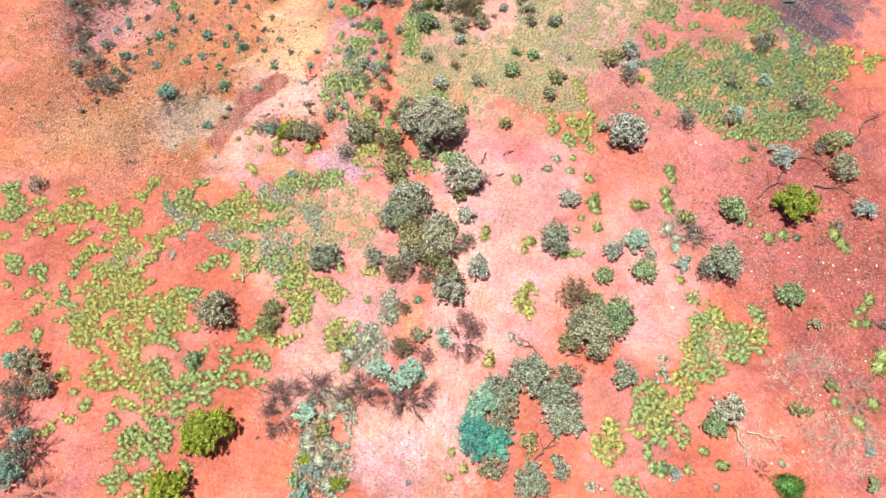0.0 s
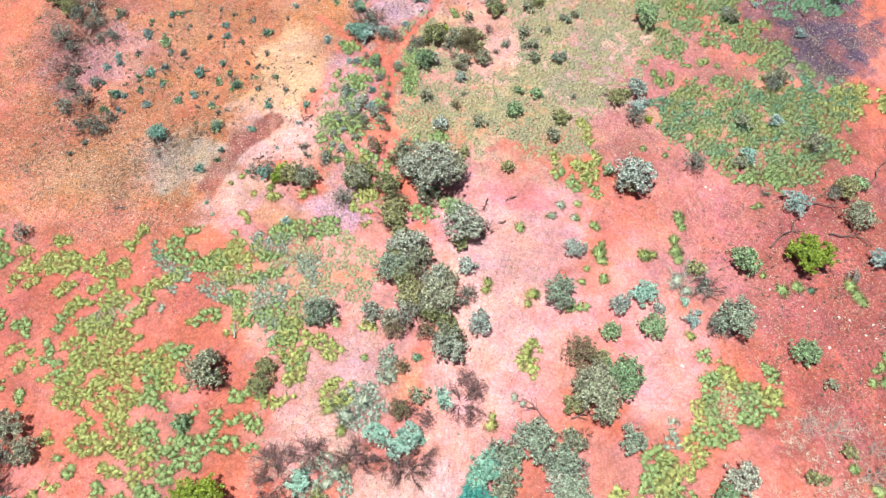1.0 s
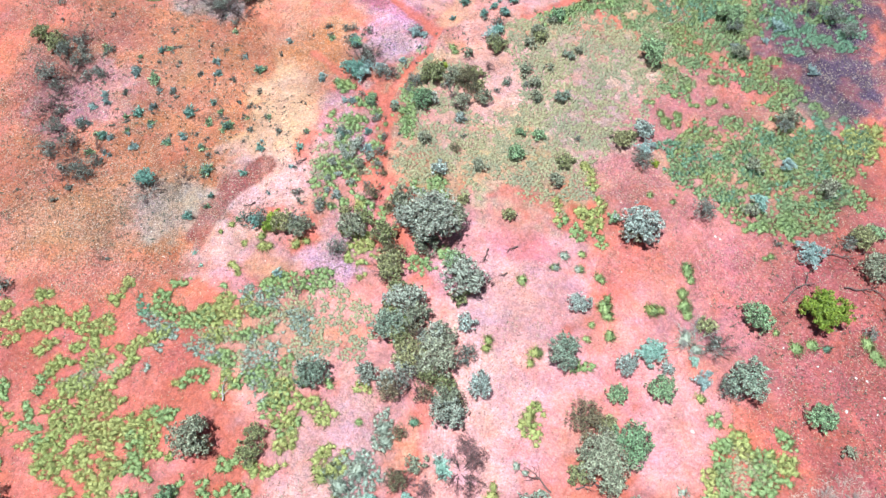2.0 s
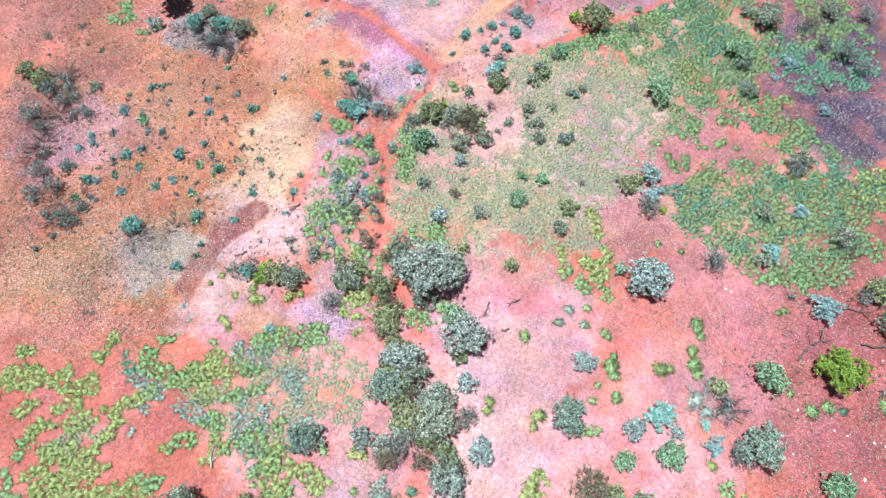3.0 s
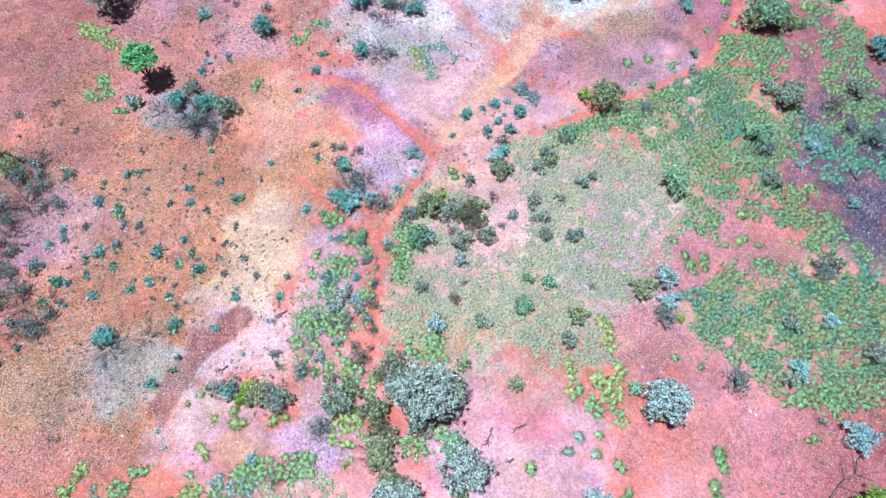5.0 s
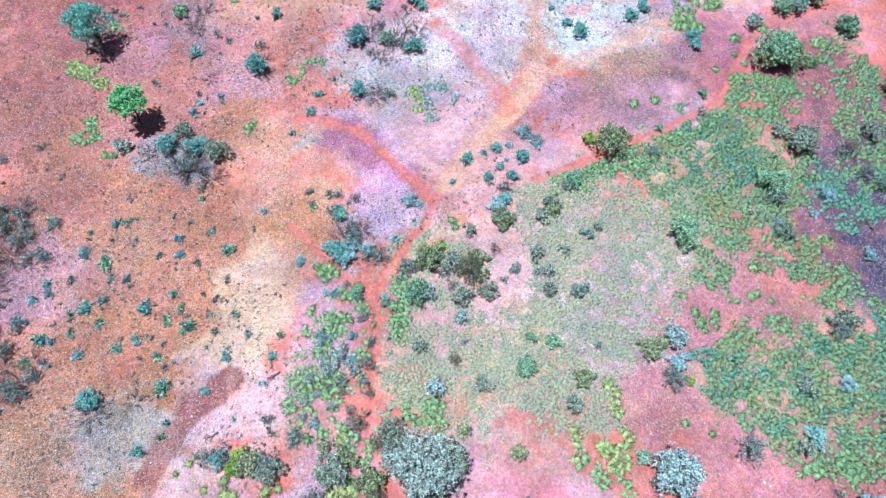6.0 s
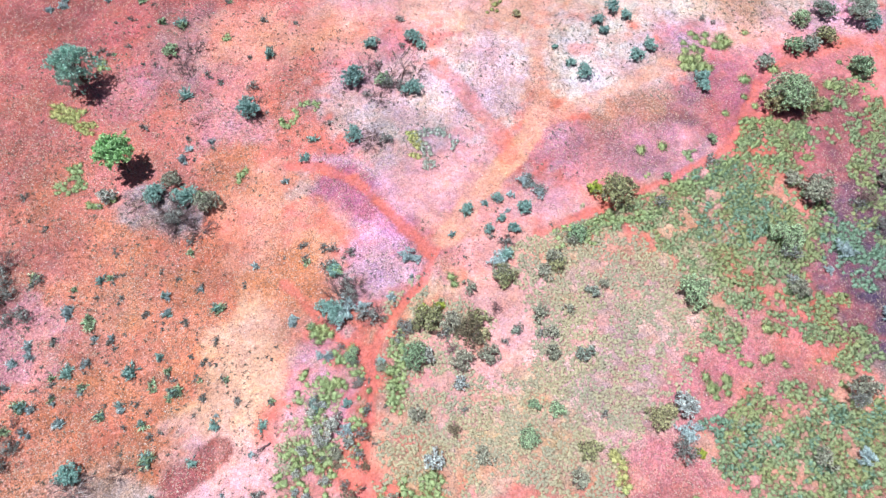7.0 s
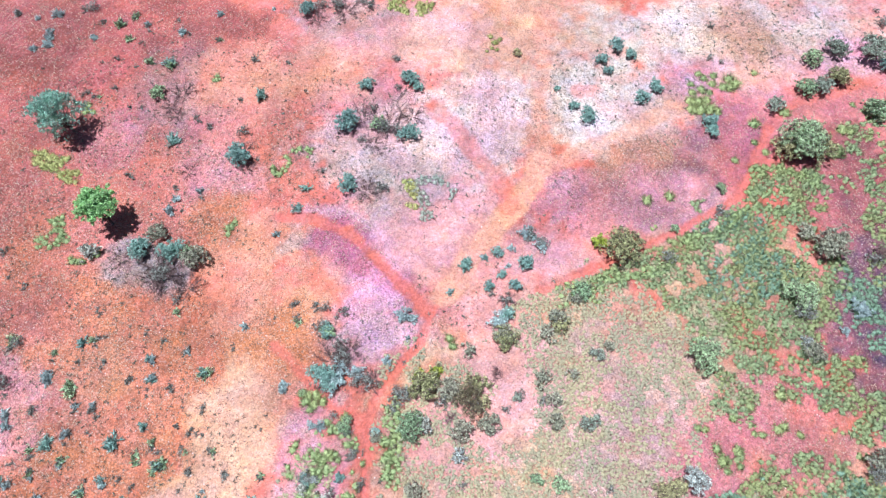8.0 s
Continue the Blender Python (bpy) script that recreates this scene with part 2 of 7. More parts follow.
GRIT = {"crimson": 0.6, "magenta": 0.15, "red": 0.18, "pink": 0.25, "mauve": 0.7, "blush": 0.5, "white": 0.65, "orange": 0.95, "straw": 1.0, "cream": 0.45, "lilac": 0.9,
        "purple": 1.0, "maroon": 0.7, "gully": 0.1, "grey": 1.0, "rust": 0.9, "peach": 0.3, "fallow": 0.8, "dusty": 1.0, "rose": 0.7}
ZONES, GULLIES, FIELDS, STRANDS, BARE = [], [], [], [], []


def zone(tone, x, y, rx, ry, turn=0, amount=1.0, soft=0.5):
    ZONES.append((tone, x, y, rx, ry, turn, amount, soft))


def gully(tone, width, depth, amount, *points):
    GULLIES.append((tone, width, depth, amount, points))


def field(kind, fill, x, y, rx, ry, turn=0):
    """A stretch of grass or low cover; fill: how much of it is grown over."""
    FIELDS.append((kind, fill, x, y, rx, ry, turn))


def strand(kind, width, *points):
    """A chain of hummocks along a bent line."""
    STRANDS.append((kind, width, points))


def bare(x, y, rx, ry, turn=0):
    BARE.append((x, y, rx, ry, turn))

zone("dusty", -21.2, 48.7, 15.3, 13.3, 0, 0.9, 0.5)
zone("orange", -19.4, 24.0, 11.7, 7.0, 0, 0.9, 0.5)
zone("straw", -18.2, 22.7, 6.1, 2.9, 0, 0.7, 0.5)
zone("straw", -18.1, 32.0, 10.2, 4.4, 0, 0.5, 0.5)
zone("dusty", -24.2, 30.8, 5.0, 8.7, 0, 0.7, 0.5)
zone("orange", -18.3, 33.7, 11.8, 6.9, 0, 0.6, 0.5)
zone("rust", -27.9, 56.7, 14.0, 6.7, 0, 0.85, 0.5)
zone("dusty", -19.5, 44.6, 10.2, 7.1, 0, 0.6, 0.5)
zone("orange", -23.3, 48.7, 2.5, 2.6, 0, 0.5, 0.5)
zone("orange", -12.5, 43.1, 1.7, 3.0, 0, 0.7, 0.5)
zone("orange", -23.2, 41.2, 1.9, 2.2, 0, 0.6, 0.5)
zone("lilac", -14.4, 48.3, 2.1, 3.9, 0, 0.4, 0.5)
zone("cream", -9.5, 31.6, 2.5, 7.6, -20, 0.9, 0.5)
zone("orange", -7.7, 34.5, 2.5, 2.6, 0, 0.6, 0.5)
zone("blush", -10.5, 24.0, 2.8, 3.6, 0, 0.9, 0.5)
zone("blush", -12.6, 20.2, 2.1, 1.8, 0, 0.9, 0.5)
zone("white", -15.8, 22.7, 3.0, 1.6, 0, 0.5, 0.5)
zone("pink", -10.3, 18.8, 2.6, 1.4, 0, 0.9, 0.5)
zone("lilac", -6.1, 20.0, 2.0, 1.3, 0, 0.8, 0.5)
zone("blush", -5.4, 21.8, 2.1, 2.2, 0, 0.5, 0.5)
zone("lilac", -5.9, 28.9, 1.6, 3.4, 0, 0.7, 0.5)
zone("blush", -6.9, 25.4, 1.9, 2.7, 0, 0.6, 0.5)
zone("pink", 3.0, 20.3, 4.4, 3.6, 0, 0.9, 0.5)
zone("pink", 3.4, 16.9, 4.2, 3.0, 0, 0.9, 0.5)
zone("blush", 2.8, 14.6, 2.9, 4.7, 0, 0.8, 0.5)
zone("blush", 1.1, 7.4, 1.8, 6.0, -8, 0.75, 0.5)
zone("blush", -1.5, 3.1, 3.3, 2.9, 0, 0.9, 0.5)
zone("pink", -4.9, 8.9, 1.8, 2.8, -20, 0.8, 0.5)
zone("lilac", 2.9, 18.8, 3.2, 1.1, 0, 0.5, 0.5)
zone("pink", 3.6, 20.0, 2.6, 1.3, 0, 0.9, 0.5)
zone("rose", 10.4, 18.8, 2.0, 1.7, 0, 0.6, 0.5)
zone("pink", 11.5, 9.8, 2.4, 3.5, 0, 0.8, 0.5)
zone("crimson", 21.6, 11.1, 5.3, 11.1, 0, 0.95, 0.5)
zone("maroon", 24.0, 13.0, 6.5, 9.0, 0, 0.55, 0.7)
zone("crimson", -20.0, 8.0, 5.0, 6.5, 0, 0.45, 0.7)
zone("crimson", -20.5, 54.0, 9.0, 8.0, 0, 0.7, 0.7)
zone("pink", -8.3, 14.6, 3.2, 3.6, 20, 0.6, 0.6)
zone("pink", 12.2, 15.8, 2.6, 2.2, 0, 0.55, 0.7)
zone("rose", 16.0, 13.6, 3.6, 2.4, 0, 0.45, 0.7)
zone("crimson", 21.1, 19.1, 5.1, 3.2, 0, 0.5, 0.5)
zone("red", 17.4, 25.4, 0.8, 0.6, 0, 0.8, 0.5)
zone("purple", 25.5, 32.5, 3.8, 4.5, 0, 0.95, 0.35)
zone("purple", 23.0, 36.3, 2.9, 2.7, 0, 0.7, 0.5)
zone("maroon", 26.5, 41.0, 4.9, 5.9, 0, 0.85, 0.5)
zone("purple", 26.9, 40.0, 4.1, 5.3, 0, 0.7, 0.5)
zone("fallow", 7.4, 30.9, 10.1, 7.9, 0, 0.85, 0.5)
zone("fallow", 19.9, 26.8, 4.8, 4.6, 0, 0.5, 0.5)
zone("fallow", 2.3, 26.4, 6.1, 2.8, 0, 0.6, 0.5)
zone("fallow", 16.7, 39.5, 5.2, 3.8, 0, 0.6, 0.5)
zone("lilac", 10.1, 30.9, 4.7, 5.1, 0, 0.4, 0.5)
zone("pink", 3.5, 33.7, 2.4, 3.8, 0, 0.6, 0.5)
zone("pink", 0.3, 30.1, 3.0, 2.3, 0, 0.6, 0.5)
zone("fallow", -7.0, 15.7, 3.3, 2.4, 0, 0.4, 0.5)
zone("pink", -20.1, 2.9, 3.6, 2.6, 0, 0.5, 0.5)
zone("crimson", -17.6, 2.9, 3.1, 1.6, 0, 0.4, 0.5)
zone("rose", 11.3, 24.7, 2.2, 2.5, 0, 0.9, 0.5)
zone("rose", 15.7, 20.3, 4.1, 4.2, 0, 0.7, 0.5)
zone("rose", 17.5, 30.9, 4.1, 2.3, 0, 0.9, 0.5)
zone("rose", 13.9, 29.0, 2.3, 2.2, 0, 0.9, 0.5)
zone("rose", 23.9, 43.0, 2.3, 4.1, 0, 0.7, 0.5)
zone("pink", -0.5, 40.9, 3.9, 3.2, 0, 0.9, 0.5)
zone("blush", -0.5, 45.1, 5.1, 5.2, 0, 0.8, 0.5)
zone("white", -2.0, 47.9, 6.0, 3.0, 0, 0.6, 0.5)
zone("lilac", -5.3, 40.9, 3.7, 2.0, -25, 1.0, 0.5)
zone("lilac", -6.0, 41.3, 2.3, 1.0, -25, 0.5, 0.5)
zone("lilac", -3.4, 36.2, 2.7, 2.5, 0, 0.8, 0.5)
zone("white", -3.7, 35.5, 1.8, 1.3, 0, 0.5, 0.5)
zone("white", 3.4, 50.1, 4.0, 4.0, 0, 0.8, 0.5)
zone("lilac", 3.7, 48.8, 2.1, 2.2, 0, 0.4, 0.5)
zone("cream", 4.8, 56.9, 8.9, 4.7, 0, 0.9, 0.5)
zone("white", 10.7, 51.1, 6.2, 3.7, 0, 0.9, 0.5)
zone("white", 21.3, 57.5, 9.0, 3.7, 0, 0.8, 0.5)
zone("cream", 20.1, 55.9, 2.3, 2.5, 0, 0.6, 0.5)
zone("straw", 21.5, 57.0, 2.3, 2.6, 0, 0.4, 0.5)
zone("blush", -3.0, 56.9, 6.6, 3.1, 0, 0.7, 0.5)
zone("orange", 6.6, 49.3, 1.4, 4.0, 0, 0.5, 0.5)
zone("gully", 14.3, 50.2, 2.5, 1.6, 30, 0.3, 0.5)
zone("maroon", 10.4, 44.7, 5.8, 2.2, 15, 0.75, 0.5)
zone("lilac", 9.3, 44.3, 4.4, 2.3, 0, 0.5, 0.5)
zone("purple", 16.2, 47.2, 3.8, 2.5, 20, 0.5, 0.5)
zone("straw", 12.4, 47.2, 3.1, 1.3, 15, 0.6, 0.5)
zone("lilac", 14.0, 44.0, 3.7, 1.5, 0, 0.5, 0.5)
zone("maroon", 24.6, 44.8, 3.1, 4.4, 0, 0.8, 0.5)
zone("maroon", 24.9, 50.7, 4.0, 1.8, 15, 0.5, 0.5)
zone("pink", 3.4, 39.5, 3.2, 2.1, 20, 0.6, 0.5)
zone("purple", 5.0, 40.6, 1.6, 1.8, 0, 0.2, 0.8)
zone("grey", -16.2, 38.8, 2.5, 1.5, -20, 0.8, 0.5)
zone("grey", -6.2, 58.4, 3.6, 2.1, 0, 0.3, 0.5)
zone("lilac", -4.2, 50.1, 4.0, 3.1, 0, 0.45, 0.5)
zone("grey", -3.2, 45.1, 3.1, 2.4, 0, 0.5, 0.5)
zone("grey", -17.3, 52.4, 2.6, 4.2, 0, 0.4, 0.5)
zone("grey", -17.8, 23.7, 1.8, 1.0, 0, 0.8, 0.5)
zone("lilac", -21.6, 48.7, 2.5, 1.7, 0, 0.25, 0.5)
zone("purple", -24.8, 32.8, 2.8, 4.5, 0, 0.4, 0.5)
zone("pink", 4.6, 39.9, 2.6, 1.6, 0, 0.75, 0.6)
zone("blush", 6.4, 40.2, 2.2, 1.3, 0, 0.6, 0.6)
zone("peach", 0.6, 37.6, 2.2, 1.7, 40, 0.7, 0.6)
zone("gully", -0.8, 36.9, 1.0, 1.1, 0, 0.6, 0.6)
zone("pink", 2.1, 36.2, 1.7, 1.3, 0, 0.6, 0.6)
gully("peach", 1.74, 0.05, 1.0, (0.5, 37.8), (2.5, 40.9), (4.3, 43.1), (5.8, 45.3), (6.4, 46.5))
gully("peach", 1.17, 0.03, 0.5, (6.0, 45.7), (6.6, 48.4), (6.4, 51.1), (6.9, 54.4), (7.5, 59.0))
gully("gully", 0.54, 0.1, 0.7, (-4.2, 22.2), (-3.8, 20.9), (-2.5, 18.8))
gully("gully", 0.58, 0.12, 0.85, (5.7, 38.1), (7.2, 38.8), (9.5, 39.7), (12.2, 40.9), (15.0, 42.3), (18.0, 44.0), (18.7, 45.2), (19.8, 47.3), (20.8, 49.0))
gully("gully", 0.7, 0.06, 0.6, (20.8, 49.0), (21.8, 50.2), (23.5, 51.2), (25.6, 51.7), (27.8, 52.7), (30.0, 53.6))
gully("gully", 1.23, 0.08, 0.6, (-0.2, 50.4), (0.9, 49.5), (2.1, 47.3), (3.8, 45.3), (4.2, 43.3))
gully("peach", 1.17, 0.05, 0.6, (6.4, 45.7), (9.7, 47.8), (12.7, 49.1), (15.0, 50.4))
gully("rust", 1.71, 0.1, 0.95, (-10.9, 26.0), (-12.3, 24.7), (-13.4, 23.0), (-14.0, 21.4))
bare(17.9, 30.9, 3.0, 1.6, 0)
bare(14.2, 29.4, 1.8, 1.7, 0)
bare(11.3, 25.1, 2.4, 2.7, 0)
bare(3.6, 33.3, 1.4, 2.5, 0)
bare(17.4, 25.5, 0.7, 0.5, 0)
bare(3.6, 20.9, 3.3, 2.4, 0)
bare(25.3, 32.1, 3.1, 3.2, 0)
bare(14.9, 20.9, 3.6, 2.7, 0)
bare(0.2, 29.3, 1.3, 0.9, 0)
bare(23.8, 42.5, 1.5, 3.0, 0)
bare(-15.3, 12.8, 1.3, 0.9, 0)
bare(-17.6, 15.9, 1.6, 0.8, 20)
bare(-17.6, 8.9, 1.2, 0.9, 0)
bare(-13.3, 6.9, 1.0, 0.6, 0)
bare(-17.7, 4.5, 1.3, 1.4, 0)
bare(-22.1, 13.2, 1.6, 0.9, 0)
field("cover", 0.8, 3.9, 27.1, 6.1, 3.6, 0)
field("cover", 0.85, 9.2, 32.1, 7.5, 6.1, 15)
field("cover", 0.75, 0.3, 26.1, 3.2, 1.7, 0)
field("meadow", 0.9, 16.6, 39.0, 5.2, 4.3, 0)
field("meadow", 0.85, 20.3, 25.8, 4.8, 4.1, 0)
field("cover", 0.65, 2.7, 30.9, 5.1, 3.5, 0)
field("cover", 0.85, -6.1, 16.0, 2.3, 2.2, 0)
field("pale", 0.45, -8.4, 13.6, 2.4, 2.6, 0)
field("green", 0.35, -7.6, 12.4, 2.0, 2.4, 0)
field("cover", 0.6, -9.9, 14.6, 3.6, 2.2, 0)
field("cover", 0.75, -1.7, 30.4, 1.7, 4.7, 0)
field("teal", 0.5, 14.8, 26.8, 1.9, 2.1, 0)
field("teal", 0.6, 16.8, 40.0, 3.4, 2.9, 0)
field("meadow", 0.75, 21.0, 31.3, 2.4, 1.8, 0)
field("meadow", 0.7, 19.5, 40.5, 3.4, 5.4, 0)
field("meadow", 0.8, 15.0, 40.5, 3.4, 1.5, 20)
field("meadow", 0.65, 19.3, 26.8, 4.2, 3.5, 0)
field("meadow", 0.5, 15.2, 30.9, 1.4, 1.2, 0)
field("meadow", 0.75, 19.5, 33.7, 1.7, 2.5, 0)
field("meadow", 0.5, 16.7, 33.3, 2.1, 2.5, 0)
field("teal", 0.85, 25.3, 36.8, 3.3, 2.0, 0)
field("teal", 0.6, 24.2, 28.3, 2.0, 2.6, 0)
field("meadow", 0.7, 26.7, 39.1, 2.6, 1.9, 0)
field("teal", 0.6, 23.3, 36.9, 1.5, 2.3, 0)
field("meadow", 0.7, 26.0, 43.5, 2.3, 2.6, 0)
field("meadow", 0.55, 21.2, 44.8, 2.4, 1.4, 0)
field("meadow", 0.5, 21.2, 43.2, 2.0, 1.1, 0)
field("meadow", 0.8, 27.2, 46.8, 1.8, 3.4, 0)
strand("meadow", 1.3, (18.9, 44.6), (20.4, 45.3), (21.6, 45.4), (22.8, 45.2))
field("meadow", 0.5, 24.5, 42.1, 2.0, 1.5, 0)
field("meadow", 0.65, 18.4, 42.5, 3.0, 0.9, 35)
field("meadow", 0.6, 11.9, 39.2, 3.5, 0.8, 10)
field("green", 0.65, 7.4, 37.8, 1.9, 0.6, 15)
field("meadow", 0.5, 15.2, 24.1, 2.2, 0.8, 0)
field("yellow", 0.65, 26.2, 27.7, 3.0, 1.1, 0)
field("meadow", 0.5, 19.5, 22.7, 2.1, 1.7, 0)
field("green", 0.85, -2.2, 29.3, 0.5, 2.8, 0)
field("green", 0.4, -5.2, 28.2, 2.3, 2.6, 0)
field("green", 0.5, -6.5, 24.3, 1.2, 1.7, 30)
field("yellow", 0.5, -4.7, 20.9, 0.9, 2.7, 0)
field("green", 0.5, 0.6, 20.6, 1.2, 1.2, 0)
field("green", 0.5, -1.1, 19.1, 1.4, 0.7, 0)
field("cover", 0.55, -6.1, 26.7, 1.9, 2.1, 0)
field("cover", 0.85, 7.4, 26.8, 4.2, 3.2, 0)
field("cover", 0.8, 3.6, 30.6, 6.5, 3.0, 0)
field("cover", 0.75, 10.9, 36.5, 5.8, 3.5, 0)
field("green", 0.5, -6.2, 25.0, 1.3, 2.0, 35)
field("green", 0.45, -4.7, 22.7, 1.5, 1.1, 0)
field("green", 0.5, -4.1, 21.2, 0.9, 1.8, 0)
field("green", 0.45, -1.2, 24.0, 1.9, 1.3, 0)
field("green", 0.45, -5.6, 28.9, 1.3, 0.9, 0)
field("meadow", 0.92, 20.3, 25.8, 5.4, 4.5, 0)
field("teal", 0.3, 19.6, 25.4, 4.1, 3.1, 0)
field("meadow", 0.6, 17.8, 27.5, 2.6, 3.2, 0)
field("meadow", 0.87, 17.4, 25.8, 3.8, 2.1, 0)
field("yellow", 0.6, 4.5, 10.6, 0.7, 1.1, 0)
field("green", 0.5, 6.9, 13.3, 1.0, 0.5, 0)
field("pale", 0.9, -4.3, 8.3, 1.6, 1.2, 20)
field("pale", 0.9, -5.7, 2.1, 1.4, 1.5, 0)
field("pale", 0.8, -2.9, 10.0, 0.6, 1.3, 0)
field("pale", 0.7, -5.6, 4.5, 1.4, 1.7, 0)
field("hay", 0.7, -6.4, 5.1, 2.6, 2.8, 0)
field("yellow", 0.6, -5.5, 8.9, 0.9, 1.1, 0)
field("hay", 0.9, 18.8, 7.4, 2.1, 1.0, 0)
field("hay", 0.85, 19.4, 3.1, 2.8, 1.6, 0)
field("hay", 0.5, 15.7, 3.4, 1.7, 0.9, 0)
field("yellow", 0.7, -23.9, 46.4, 1.4, 1.0, -30)
field("yellow", 0.7, -22.2, 45.3, 1.0, 0.5, -25)
field("green", 0.6, -22.1, 41.9, 0.8, 0.7, 30)
field("green", 0.6, -22.6, 40.8, 1.3, 0.4, 15)
field("green", 0.6, -20.0, 40.0, 0.9, 0.4, 15)
field("green", 0.4, -21.9, 50.3, 0.8, 0.5, 0)
field("green", 0.7, -8.6, 47.0, 0.8, 0.4, 15)
field("green", 0.6, -9.5, 45.9, 0.7, 0.5, 20)
strand("yellow", 1.0, (-1.9, 44.9), (-1.5, 44.2), (-1.4, 43.3))
strand("pale", 0.9, (-1.5, 44.9), (-0.6, 45.2), (0.6, 45.0), (1.0, 44.4))
strand("pale", 1.0, (-1.2, 44.4), (-0.9, 43.6), (-0.8, 42.9))
field("yellow", 0.7, -2.2, 59.4, 1.6, 1.0, 0)
field("green", 0.8, -12.0, 41.7, 0.3, 0.7, -20)
field("green", 0.6, -14.6, 52.9, 0.5, 0.3, 0)
field("weed", 0.5, -17.9, 28.1, 9.8, 8.1, 0)
field("weed", 0.5, -18.1, 45.8, 10.3, 11.5, 0)
field("weed", 0.6, -2.7, 49.2, 7.2, 5.7, 0)
field("weed", 0.8, 11.2, 51.5, 6.2, 3.7, 0)
field("weed", 0.8, 22.3, 57.0, 9.0, 3.6, 0)
field("weed", 0.5, 0.2, 36.5, 3.7, 2.2, 0)
field("weed", 0.5, -17.8, 25.6, 10.3, 6.1, 0)
field("weed", 0.4, 20.6, 14.6, 5.2, 9.5, 0)
field("weed", 0.5, 4.3, 44.7, 4.1, 3.2, 0)
zone("cream", -9.9, 30.6, 1.7, 3.8, -10, 0.8, 0.5)
zone("cream", -9.8, 34.0, 1.5, 2.7, 0, 0.6, 0.5)
zone("orange", -9.3, 36.5, 1.8, 2.6, 0, 0.6, 0.5)
zone("pink", 5.2, 18.0, 3.4, 2.0, 0, 0.8, 0.5)
field("weed", 0.85, -17.3, 52.4, 2.2, 3.3, 0)
field("weed", 0.85, -4.1, 49.2, 3.2, 2.6, 0)
field("weed", 0.8, -2.9, 45.5, 2.7, 1.6, 0)
field("weed", 0.9, -15.3, 39.1, 2.2, 1.5, 0)
field("weed", 0.8, -7.0, 58.9, 3.2, 1.6, 0)
field("weed", 0.8, -7.3, 44.6, 2.0, 1.6, 0)
field("weed", 0.7, -12.8, 54.8, 2.3, 2.0, 0)
field("weed", 0.8, -5.4, 34.6, 1.5, 1.8, 0)
field("weed", 0.85, -24.8, 34.0, 3.5, 3.8, 0)
field("weed", 0.85, -22.5, 27.1, 3.2, 3.2, 0)
field("weed", 0.8, -15.0, 39.9, 3.0, 2.9, 0)
field("weed", 0.8, -4.9, 34.5, 1.8, 2.6, 0)
zone("maroon", -28.4, 57.3, 6.2, 3.1, 0, 0.55, 0.5)
zone("rust", -17.6, 57.8, 4.7, 3.2, 0, 0.5, 0.5)
zone("maroon", -21.8, 36.4, 2.8, 1.6, 0, 0.45, 0.5)
zone("peach", -12.9, 52.8, 3.0, 3.3, 0, 0.6, 0.5)
zone("peach", -8.1, 53.3, 3.4, 2.9, 0, 0.6, 0.5)
zone("peach", -10.6, 39.1, 2.2, 4.1, 0, 0.5, 0.5)
zone("orange", -18.4, 36.4, 2.8, 1.6, 0, 0.6, 0.5)
zone("lilac", -20.5, 47.4, 2.1, 2.1, 0, 0.2, 0.5)
zone("lilac", -11.9, 45.8, 1.7, 1.6, 0, 0.4, 0.5)
zone("maroon", -18.7, 31.6, 2.6, 1.7, 0, 0.4, 0.5)
zone("lilac", -22.9, 30.8, 3.0, 2.3, 0, 0.45, 0.5)
zone("maroon", -24.2, 30.8, 3.0, 2.7, 0, 0.4, 0.5)
zone("orange", -19.9, 23.3, 3.4, 1.6, 0, 0.6, 0.5)
zone("cream", -10.4, 30.8, 1.7, 3.5, -20, 0.5, 0.5)
field("hay", 0.6, 19.4, 6.2, 2.3, 1.7, 0)
field("hay", 0.55, 17.0, 2.6, 1.9, 1.3, 0)
zone("purple", 26.4, 38.1, 4.0, 4.2, 0, 0.7, 0.5)
zone("crimson", -17.9, 15.0, 5.2, 1.8, 0, 0.75, 0.5)
zone("crimson", -20.3, 17.4, 3.9, 1.6, 0, 0.5, 0.5)
zone("red", -9.7, 18.4, 1.7, 1.0, 0, 0.7, 0.5)
field("meadow", 0.4, 17.7, 30.4, 1.7, 0.5, 0)
zone("purple", 4.9, 40.2, 1.6, 1.9, 0, 0.2, 0.8)
zone("mauve", -5.6, 40.6, 2.6, 1.4, -28, 0.95, 0.5)
zone("mauve", -2.4, 38.0, 1.6, 1.0, -35, 0.75, 0.5)
zone("mauve", -4.0, 35.9, 1.2, 1.3, 0, 0.35, 0.5)
field("weed", 0.8, 0.5, 36.7, 1.8, 2.3, 0)
field("weed", 0.7, 2.7, 39.5, 1.9, 2.1, 0)
field("weed", 0.7, -4.0, 35.2, 1.8, 1.9, 0)
field("weed", 0.6, -9.7, 25.3, 2.8, 3.8, 0)
zone("red", -20.5, 8.6, 4.8, 6.2, 0, 0.5, 0.5)
zone("crimson", -22.9, 12.5, 3.5, 2.0, 0, 0.35, 0.5)
zone("orange", -7.7, 34.1, 2.1, 2.5, 0, 0.5, 0.5)
zone("rust", -10.4, 23.2, 0.9, 0.3, 0, 0.6, 0.5)
zone("red", -10.1, 23.1, 1.2, 0.4, 0, 0.8, 0.5)
zone("pink", -6.7, 8.6, 2.7, 1.9, 25, 0.8, 0.5)
